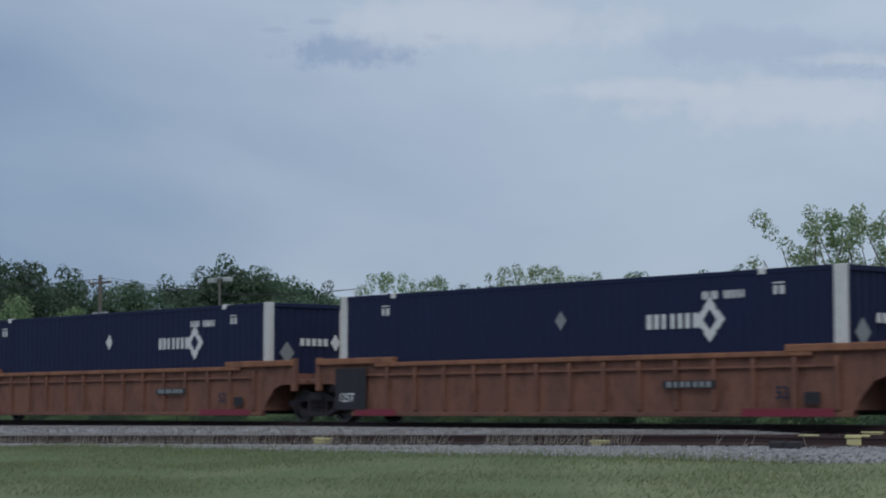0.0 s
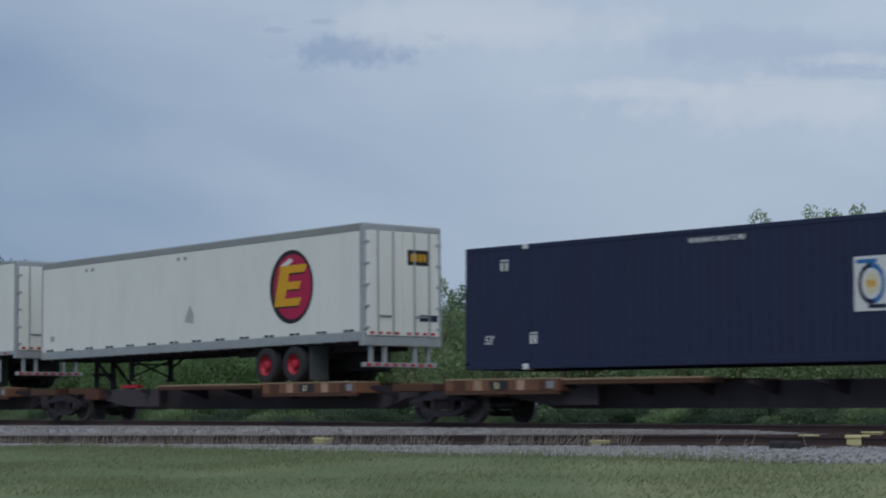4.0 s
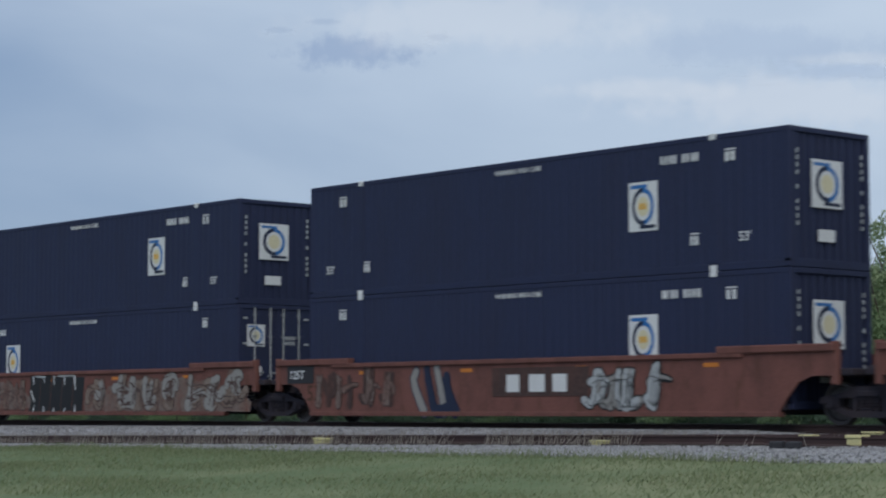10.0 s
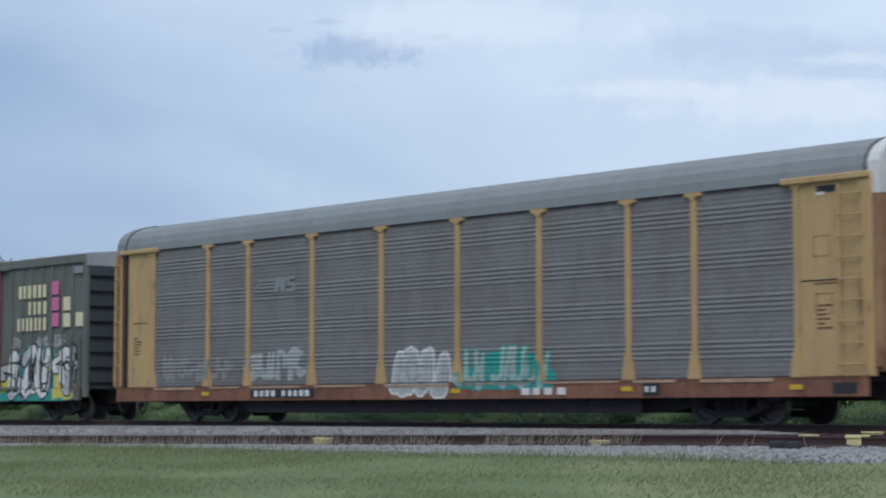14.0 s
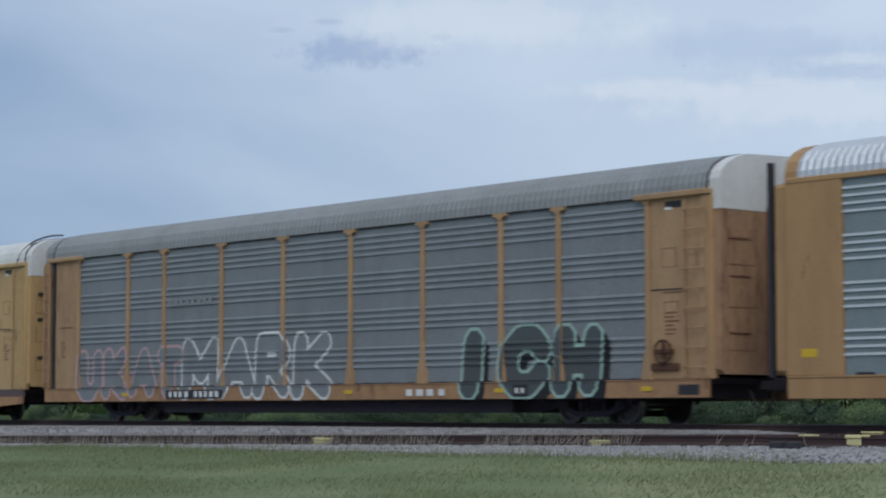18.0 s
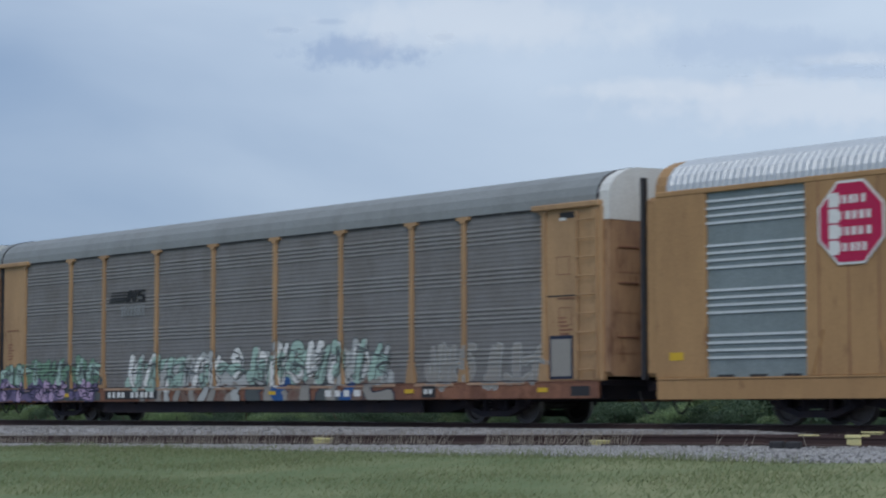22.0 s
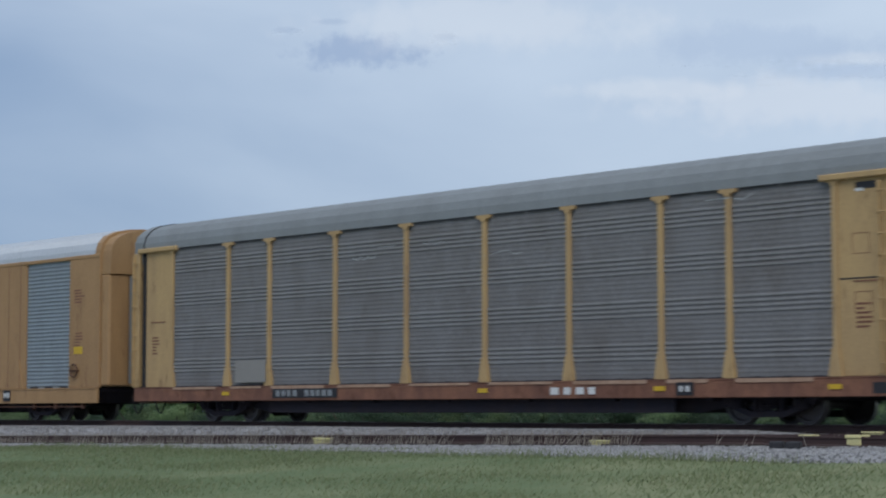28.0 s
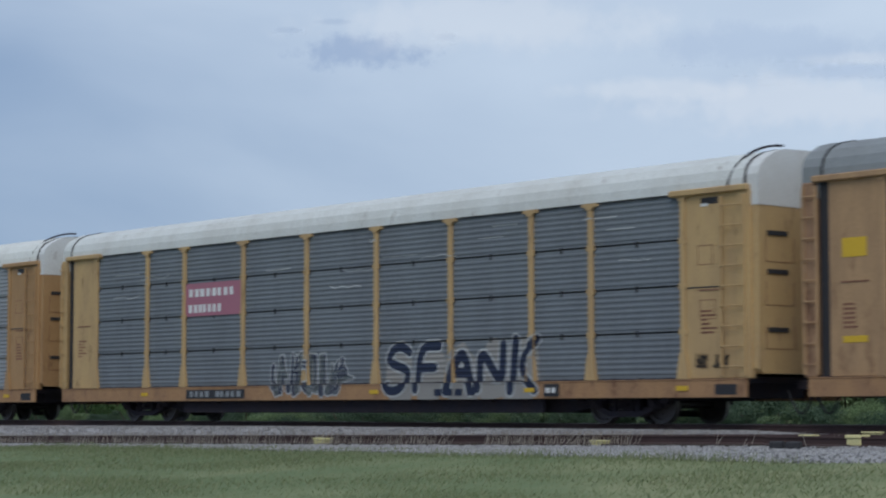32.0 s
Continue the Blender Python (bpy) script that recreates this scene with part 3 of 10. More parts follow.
def word(root, text, x0, z0, x1, z1, fill, line, y, seed, fat=0.3, edge=0.05, back=None, shine=None, shade=None, lean=0.0, soft=2, blocky=False, label="spray-painted lettering"):
    """A sprayed word in brush strokes: backing, shade, outline, fill and shine."""
    r = random.Random(seed)
    n = len(text)
    cell, h = (x1 - x0 - abs(lean) * (z1 - z0)) / n, z1 - z0
    sw = fat * min(cell, h)
    m = sw / 2 + edge
    out, body, hi, dark, bk = [], [], [], [], []
    for i, ch in enumerate(text):
        lift, tall, tip = r.uniform(0, 0.05) * h, r.uniform(0.92, 1.0), r.uniform(-0.05, 0.05)
        wide = cell * r.uniform(0.96, 1.10)
        body.append([])
        for ln in GLYPH[ch].split("|"):
            pts = []
            for q in ln.split():
                u, v = int(q[0]) / 8.0, int(q[1]) / 8.0
                z = z0 + lift + m + v * (h * tall - 2 * m - lift)
                pts.append((x0 + i * cell + m + u * (wide - 2 * m) + (lean + tip) * (z - z0) - min(0, lean) * h, z))
            pts = pts if blocky else rounded(pts, soft)
            k = r.uniform(0.9, 1.1)
            out += dabs(pts, (sw + 2 * edge) * k)
            body[-1] += dabs(pts, sw * k)
            if shine:
                hi += dabs([(a - sw * 0.18, b + sw * 0.14) for a, b in pts], sw * 0.20)
            if shade:
                dark += dabs([(a + sw * 0.42, b - sw * 0.36) for a, b in pts], sw * 1.05)
        if back:
            c = x0 + (i + 0.5) * cell
            for _ in range(4):
                a, b, e = c + r.uniform(-0.35, 0.35) * cell, z0 + h * r.uniform(0.2, 0.55), r.uniform(0.3, 0.5) * cell
                t_ = (b - z0) * lean
                bk.append([(a + t_ + e * math.cos(k_ * 0.6283 + 0.2) * r.uniform(0.9, 1.1), b + 0.46 * h * math.sin(k_ * 0.6283 + 0.2)) for k_ in range(10)])
    layers = [("backing", bk, back), ("shade", dark, shade), ("outline", out, line)] + [("letter", b, fill) for b in body] + [("highlight", hi, shine)]
    return graffiti(root, layers, y, label)


def bubbles(root, x0, z0, x1, z1, n, fill, line, y, seed, edge=0.06, hole=None, label="spray-painted bubble shapes"):
    """A row of fat rounded sprayed shapes that overlap, some with a hole."""
    r = random.Random(seed)
    cell, h = (x1 - x0) / n, z1 - z0
    layers = [("backing", [[(x0 + cell * 0.3, z0), (x1 - cell * 0.3, z0), (x1, z0 + h * 0.3), (x1 - cell * 0.5, z0 + h * 0.72), (x0 + cell * 0.5, z0 + h * 0.72), (x0, z0 + h * 0.3)]], line)]
    for i in range(n):
        cx, cz = x0 + (i + 0.5) * cell, z0 + h * r.uniform(0.46, 0.54)
        rx, rz = cell * r.uniform(0.52, 0.62), h * r.uniform(0.44, 0.52)
        sq = r.uniform(0.62, 0.85)

        def ring(kx, kz, dx=0.0, dz=0.0):
            o = []
            for k in range(18):
                c, s_ = math.cos(k * 0.349), math.sin(k * 0.349)
                o.append((cx + dx + kx * math.copysign(abs(c) ** sq, c) + 0.1 * kx * s_, cz + dz + kz * math.copysign(abs(s_) ** sq, s_)))
            return o

        layers += [("outline", [ring(rx, rz)], line), ("fill", [ring(rx - edge, rz - edge)], fill)]
        if i % 2 == 0 or r.random() < 0.4:
            layers += [("outline", [ring(rx * 0.34, rz * 0.34, rx * 0.1, rz * r.uniform(-0.1, 0.25))], line), ("hole", [ring(rx * 0.2, rz * 0.2, rx * 0.1, 0)], hole or fill)]
        if r.random() < 0.6:
            layers.append(("cut", dabs([(cx - rx * 0.8, cz + rz * r.uniform(-0.4, 0.3)), (cx - rx * 0.25, cz + rz * r.uniform(-0.3, 0.3))], edge), line))
    return graffiti(root, layers, y, label)


def blades(root, x0, z0, x1, z1, n, colours, line, y, seed, lean=-0.5, wide=0.8, label="wild-style spray paint in slanting blades"):
    """Slanting tapered blades of paint side by side, each with a kink and a dark edge."""
    r = random.Random(seed)
    w, h = (x1 - x0) / n, z1 - z0
    out, cols = [], [[] for _ in colours]
    for i in range(n):
        x = x0 + (i + 0.5) * w
        k, zt = r.uniform(0.3, 0.7), z1 - h * r.uniform(0, 0.14) * (1 if i % 3 else 2)
        pts = [(x - lean * h * 0.5, z0 + h * r.uniform(0, 0.08)), (x - lean * h * (0.5 - k) + r.uniform(-0.9, 0.9) * w, z0 + h * k), (x + lean * h * 0.5, zt)]
        if i % 4 == 1:
            pts = [(pts[0][0] + 1.3 * w, z0 + h * 0.1), (pts[0][0] + 0.5 * w, z0 + h * 0.02)] + pts
        a, b = w * wide * r.uniform(0.8, 1.2), w * wide * r.uniform(0.35, 0.8)
        out += dabs(rounded(pts, 1), a + 0.07, b + 0.07)
        cols[i % len(colours)] += dabs(rounded(pts, 1), a, b)
    return graffiti(root, [("outline", out, line)] + [("fill", c, m) for c, m in zip(cols, colours)], y, label)


def scrawl(r, lean):
    """Abstract strokes in a unit cell: leaning blades, hooks, arcs and darts, as (path, width at foot, width at tip)."""
    out = []
    for _ in range(r.choice((4, 5, 6))):
        k, x = r.random(), r.uniform(0.0, 0.85)
        if k < 0.45:
            out.append(([(x, r.uniform(0, 0.12)), (x + lean * 0.5 + r.uniform(-0.06, 0.06), 0.5), (x + lean + r.uniform(-0.1, 0.1), r.uniform(0.82, 1.0))], 1.2, 0.5))
        elif k < 0.65:
            d = r.choice((-1, 1))
            out.append((rounded([(x, 0.95), (x - lean * 0.3, 0.3), (x + 0.18 * d, 0.04), (x + 0.42 * d, 0.22)]), 0.8, 1.0))
        elif k < 0.85:
            cx, cz, rad, a0 = r.uniform(0.2, 0.8), r.uniform(0.35, 0.7), r.uniform(0.18, 0.32), r.uniform(0, 6.28)
            turn = r.uniform(2.2, 4.4) * r.choice((-1, 1))
            out.append(([(cx + rad * math.cos(a0 + turn * i / 8), cz + rad * 1.2 * math.sin(a0 + turn * i / 8)) for i in range(9)], 1.0, 0.8))
        else:
            z = r.uniform(0.3, 0.7)
            out.append(([(x - 0.2, z), (x + 0.15, z + 0.12), (x + 0.55, z + r.uniform(-0.1, 0.2))], 1.0, 0.3))
    return out


def spray(root, x0, z0, x1, z1, n, fills, line, y, seed, back=None, fat=0.34, shine=None, label="spray-painted lettering of plain strokes", edge=0.05, slant=0.1, lean=0.12, tall=1.0):
    """A sprayed piece of abstract strokes that spell nothing: backing, outline, fill, inner lines and shine."""
    r = random.Random(seed)
    w, h = (x1 - x0) / n, z1 - z0
    bk = []
    for k, bm in enumerate(back or ()):
        a0, a1 = x0 + (x1 - x0) * k / len(back), x0 + (x1 - x0) * (k + 1) / len(back)
        ps = []
        for i in range(7):
            c = a0 + (a1 - a0) * (i + 0.5) / 7
            q = math.sin(math.pi * min(0.97, max(0.03, (k + (i + 0.5) / 7) / len(back)))) ** 0.35 * tall
            e = (a1 - a0) / 7 * r.uniform(0.7, 0.95)
            ps.append([(c - e, z0 + h * r.uniform(0, 0.06)), (c + e, z0 + h * r.uniform(0, 0.06)), (c + e * 1.1, z0 + h * q * r.uniform(0.45, 0.7)), (c + e * 0.3, z0 + h * q * r.uniform(0.8, 0.92)), (c - e * 0.6, z0 + h * q * r.uniform(0.75, 0.85)), (c - e * 1.1, z0 + h * q * r.uniform(0.4, 0.7))])
        bk.append(("backing", ps, bm))
    sw = fat * min(w, h) * 0.62
    dark, cols, hi, thin = [], [[] for _ in fills], [], []
    for i in range(n):
        gx, gw = x0 + i * w, w * r.uniform(1.0, 1.2)
        gz, gh = z0 + h * r.uniform(0, 0.06), h * r.uniform(0.84, 1.0)
        tilt = r.uniform(-slant, slant) * 0.6
        for ln, k0, k1 in scrawl(r, lean):
            pts = []
            for u, v in rounded(ln, 1):
                v = min(1.03, max(-0.02, v))
                pts.append((gx + sw * 0.4 + u * (gw - sw * 0.8) + tilt * v * h, gz + sw * 0.4 + v * (gh - sw * 0.8)))
            k = r.randrange(len(fills))
            dark += dabs(pts, sw * k0 + 2 * edge, sw * k1 + 2 * edge)
            cols[k] += dabs(pts, sw * k0, sw * k1)
            if r.random() < 0.7:
                a, b = pts[len(pts) // 2]
                thin += dabs([(a - sw * 0.7, b + sw * r.uniform(-0.6, 0.6)), (a + sw * 0.8, b + sw * r.uniform(-0.6, 0.6))], max(0.02, sw * 0.16), 0.01, cap=False)
            thin += dabs([(a + sw * 0.25, b - sw * 0.2) for a, b in pts], max(0.015, sw * 0.12), cap=False)
            if shine:
                hi += dabs([(a - sw * 0.15, b + sw * 0.12) for a, b in pts], sw * 0.24, cap=False)
    inner = line if line not in (INK_WHITE, INK_MINT, INK_SILVER, INK_LEMON, INK_PEACH) else INK_GREY
    layers = bk + [("outline", dark, line)] + [("fill", c, m) for c, m in zip(cols, fills)] + [("inner_line", thin, inner), ("highlight", hi, shine)]
    return graffiti(root, layers, y, label)


# ---------------------------------------------------------------- ground and tracks
TRACK, SIDING = 34.1, 29.9
GROUND_LINE = [(-300, -1.9), (-20, -1.5), (6, -1.22), (16, -0.86), (22, -0.62), (25.4, -0.47), (26.2, -0.46), (27.0, -0.62), (40, -0.75), (43, -0.55), (60, -0.5), (120, -0.4), (400, 0.0), (2600, 0.0)]


def ground_z(y):
    for (a, za), (b, zb) in zip(GROUND_LINE, GROUND_LINE[1:]):
        if a <= y <= b:
            return za + (zb - za) * (y - a) / (b - a)
    return 0.0


def dip(x):
    """The siding falls away from the turnout, about one in a hundred."""
    return 0.0095 * (min(-12.0, max(-80.0, x)) + 30.0)


def dip_share(y):
    return min(1.0, max(0.0, (y - 17) / 8.0)) * min(1.0, max(0.0, (31.9 - y) / 0.6))


def make_ground():
    xs = [-3000, -900, -300, -160] + [-120 + 4 * i for i in range(41)] + [90, 300, 900, 3000]
    ys = [-300, -60, -20, -6, 0, 6, 10, 13] + [15 + 0.55 * i for i in range(19)] + [25.4, 26.2, 27, 33, 40, 43, 50, 60, 90, 120, 250, 400, 1200, 2600]
    s = Shape()
    vs = [(x, y, ground_z(y) + dip(x) * dip_share(y) + (0.05 * noise.noise(Vector((x * 0.22, y * 0.3, 0))) if -130 < x < 50 and 8 < y < 25.2 else 0)) for y in ys for x in xs]
    n = len(xs)
    fs = [(j * n + i, j * n + i + 1, (j + 1) * n + i + 1, (j + 1) * n + i) for j in range(len(ys) - 1) for i in range(n - 1)]
    s.add(vs, fs)
    ob = new("ground", s.mesh("ground", GRASS_GROUND))
    ob.data.materials.append(SCRUB_GROUND)
    for p in ob.data.polygons:
        if p.center.y > 38:
            p.material_index = 1
    tagged(ob, "rough mown grass, patchy green and straw coloured", "grass ground", kind="structure")


make_ground()

BED = [(25.9, -0.60), (26.3, -0.46), (27.2, -0.43), (28.4, -0.42), (31.2, -0.40), (31.5, -0.34), (31.95, -0.20), (32.35, -0.14), (33.1, -0.14), (33.4, -0.17), (34.8, -0.15), (35.1, -0.07), (35.9, -0.08), (36.6, -0.30), (38.2, -0.80)]


def bed_z(y):
    for (a, za), (b, zb) in zip(BED, BED[1:]):
        if a <= y <= b:
            return za + (zb - za) * (y - a) / (b - a)
    return -0.6


def crest(x, y):
    """The heap between the tracks sinks away at the turnout."""
    k = min(1.0, max(0.0, (x + 28.5) / 2.5))
    far = 0.004 * min(0.0, x + 45.0) if x > -90 else -0.18
    return -0.09 * k + far if 31.4 < y < 33.3 else 0.0


def shoulder(x, y):
    """The near shoulder of the bed, which spreads out towards the turnout."""
    k = min(1.0, max(0.0, (x + 44) / 24.0))
    k = k * k * (3 - 2 * k)
    f = min(1.0, max(0.0, (28.4 - y) / 2.0))
    y2 = y - (0.5 + 1.7 * k) * f + 0.12 * noise.noise(Vector((x * 0.6, 3.1, 0)))
    g = ground_z(y2) + dip(x) * (dip_share(y2) - 1.0)
    z = bed_z(y) if y < 26.1 else max(bed_z(y), g + 0.03)
    if y < 26.0:
        z = g - 0.12
    return (x, y2, z + dip(x) + 0.03 * noise.noise(Vector((x * 1.3, y * 1.7, 0))))


def make_ballast():
    xs = [-400, -250, -160] + [-120 + 0.6 * i for i in range(200)] + [30, 80, 200]
    ys = []
    for (a, _), (b, _) in zip(BED, BED[1:]):
        k = max(1, int((b - a) / 0.3))
        ys += [a + (b - a) * i / k for i in range(k)]
    ys.append(BED[-1][0])
    n = len(xs)
    vs = [shoulder(x, y) if y < 28.4 else (x, y + (0.12 * noise.noise(Vector((x * 0.6, 3.1, 0))) if y < 27 else 0), bed_z(y) + crest(x, y) + dip(x) * dip_share(y) + 0.035 * noise.noise(Vector((x * 1.3, y * 1.7, 0)))) for y in ys for x in xs]
    fs = [(j * n + i, j * n + i + 1, (j + 1) * n + i + 1, (j + 1) * n + i) for j in range(len(ys) - 1) for i in range(n - 1)]
    ob = new("ballast", Shape().add(vs, fs).mesh("ballast", BALLAST))
    tagged(ob, "grey crushed stone ballast under both tracks", "ballast", kind="structure")
    r = random.Random(5)
    oct_v = [(1, 0, 0), (0, 1, 0), (-1, 0, 0), (0, -1, 0), (0, 0, 0.8), (0, 0, -0.6)]
    oct_f = [(0, 1, 4), (1, 2, 4), (2, 3, 4), (3, 0, 4), (1, 0, 5), (2, 1, 5), (3, 2, 5), (0, 3, 5)]
    s = Shape()
    for i in range(50000):
        y = r.uniform(26.0, 33.2) if r.random() < 0.6 else r.choice((r.uniform(31.4, 33.1), r.uniform(26.0, 28.9)))
        x = -r.uniform(0.62, 2.1) * y + r.uniform(-1, 1)
        if abs(abs(y - SIDING) - 0.75) < 0.12:
            continue
        z = bed_z(y) + crest(x, y) + dip(x) * dip_share(y) + 0.01
        if y < 28.4:
            x, y, z = shoulder(x, y)
        k = r.uniform(0.014, 0.037)
        a = r.uniform(0, 6.28)
        ca, sa = math.cos(a), math.sin(a)
        e, g, h = r.uniform(0.7, 1.4), r.uniform(0.7, 1.3), r.uniform(0.6, 1.1)
        s.add([(x + k * (e * p * ca - g * q * sa), y + k * (e * p * sa + g * q * ca), z + k * h * t) for p, q, t in oct_v], oct_f)
    ob = new("ballast_stones", s.mesh("ballast_stones", STONE))
    tagged(ob, "loose grey crushed stones lying on the ballast", "stones", kind="stuff")


make_ballast()

RAIL_SECTION = [(-0.075, -0.17), (0.075, -0.17), (0.07, -0.155), (0.012, -0.135), (0.012, -0.045), (0.036, -0.035), (0.036, -0.004), (0.028, 0), (-0.028, 0), (-0.036, -0.004), (-0.036, -0.035), (-0.012, -0.045), (-0.012, -0.135), (-0.07, -0.155)]


def make_track(name, yc, top, x0, x1, tie_x0, tie_x1, head, label, bend=None):
    bend = bend or (lambda x: 0.0)
    xs = [x0] + [-80 + 4 * i for i in range(18)] + [x1]
    root = tagged(new(name), label, "railway track", kind="structure")
    root.location = (0, yc, top)
    for sy in (-0.7525, 0.7525):
        s, h = Shape(), Shape()
        for q, sec in ((s, RAIL_SECTION), (h, [(-0.03, -0.001), (0.03, -0.001), (0.03, 0.002), (-0.03, 0.002)])):
            k = len(sec)
            q.add([(x, sy + a, b + bend(x)) for x in xs for a, b in sec], [(i * k + j, (i + 1) * k + j, (i + 1) * k + (j + 1) % k, i * k + (j + 1) % k) for i in range(len(xs) - 1) for j in range(k)])
        part("rail", s, RAIL_RUST, root)
        part("rail_head", h, head, root)
    me = Shape().box(-0.115, -1.3, -0.34, 0.115, 1.3, -0.172, 0.012).mesh("tie", TIE)
    pl = Shape().box(-0.09, -0.17, -0.172, 0.09, 0.17, -0.158, 0.004).mesh("tie_plate", RAIL_RUST)
    r = random.Random(9)
    x = tie_x0
    while x < tie_x1:
        ob = part("tie", me, None, root)
        ob.location = (x + r.uniform(-0.03, 0.03), r.uniform(-0.05, 0.05), r.uniform(-0.015, 0.01) + bend(x))
        ob.rotation_euler = (0, 0, r.uniform(-0.03, 0.03))
        for sy in (-0.7525, 0.7525):
            p = part("tie_plate", pl, None, ob)
            p.location = (0, sy, 0)
        x += 0.53
    return root


make_track("main_track", TRACK, 0.0, -420, 260, -78, -18, RAIL_TOP, "main line track with polished rails on timber ties")
make_track("siding_track", SIDING, -0.20, -420, 260, -72, -15, RAIL_RUST, "rusty siding track grown through with dry grass", dip)


def switch_rails():
    """Extra rail of the turnout at the near end of the siding."""
    root = tagged(new("turnout_rail"), "rusty turnout rail lying beside the siding rail", "rail", kind="structure")
    root.location = (-24.6, SIDING - 1.15, -0.16)
    root.rotation_euler = (0, 0, radians(-2.0))
    part("rail", Shape().prism_x([(a, b) for a, b in RAIL_SECTION], 0, 18), RAIL_RUST, root)
    for i in range(9):
        part("tie", Shape().box(0.6 + i * 0.9, -0.45, -0.33, 0.85 + i * 0.9, 0.5, -0.175, 0.01), TIE, root)


switch_rails()


def switch_box(x, y, z, w, d, h, label):
    root = thing("switch_marker", z, label, "rail marker", "pale markers along the siding")
    root.location = (x, y, z)
    root.rotation_euler = (0, 0, random.uniform(-0.1, 0.1))
    w, d, h = w * 0.68, d * 0.68, h * 0.74
    part("block", Shape().box(-w / 2, -d / 2, z, w / 2, d / 2, z + h * 0.7, 0.015), PALE_YELLOW, root)
    part("cap", Shape().box(-w / 2 - 0.02, -d / 2 - 0.02, z + h * 0.7, w / 2 + 0.02, d / 2 + 0.02, z + h, 0.012), PALE_YELLOW, root, "faded cream cap")
    part("foot", Shape().box(-w / 2 + 0.03, -d / 2 - 0.04, z - 0.05, w / 2 - 0.03, d / 2 + 0.04, z, 0.006), RAIL_RUST, root)


# ---------------------------------------------------------------- running gear
MOVERS, WHEELS = [], []
# how far the train lags behind an even run, in metres, second by second
SURGE = [(0, 0), (15, 0), (16, -0.18), (17, 0.08), (18, 0.16), (19, 0.02), (20, -0.09), (21, -0.20), (22, 0.78), (23, 0.90), (24, 0.80), (25, 0.82), (26, 1.08), (27, 0.95), (28, 0.85), (29, 0.80), (30, 1.04), (31, 1.33), (32, 1.53)]
SLACK = 0.9  # the cars behind the seventh carrier stand so much closer up
R_WHEEL = 0.43


def train_x(t):
    """How far the train has run at t seconds."""
    for (a, da), (b, db) in zip(SURGE, SURGE[1:]):
        if a <= t <= b:
            return 22.687 * t + 0.0067 * (t - 16) ** 2 - da - (db - da) * (t - a) / (b - a)
    return 22.687 * t + 0.0067 * (t - 16) ** 2


def on_train(root, s, z, tilt=0.0):
    MOVERS.append((root, s - SLACK if s > 460 else s, z, tilt))


_gear = {}


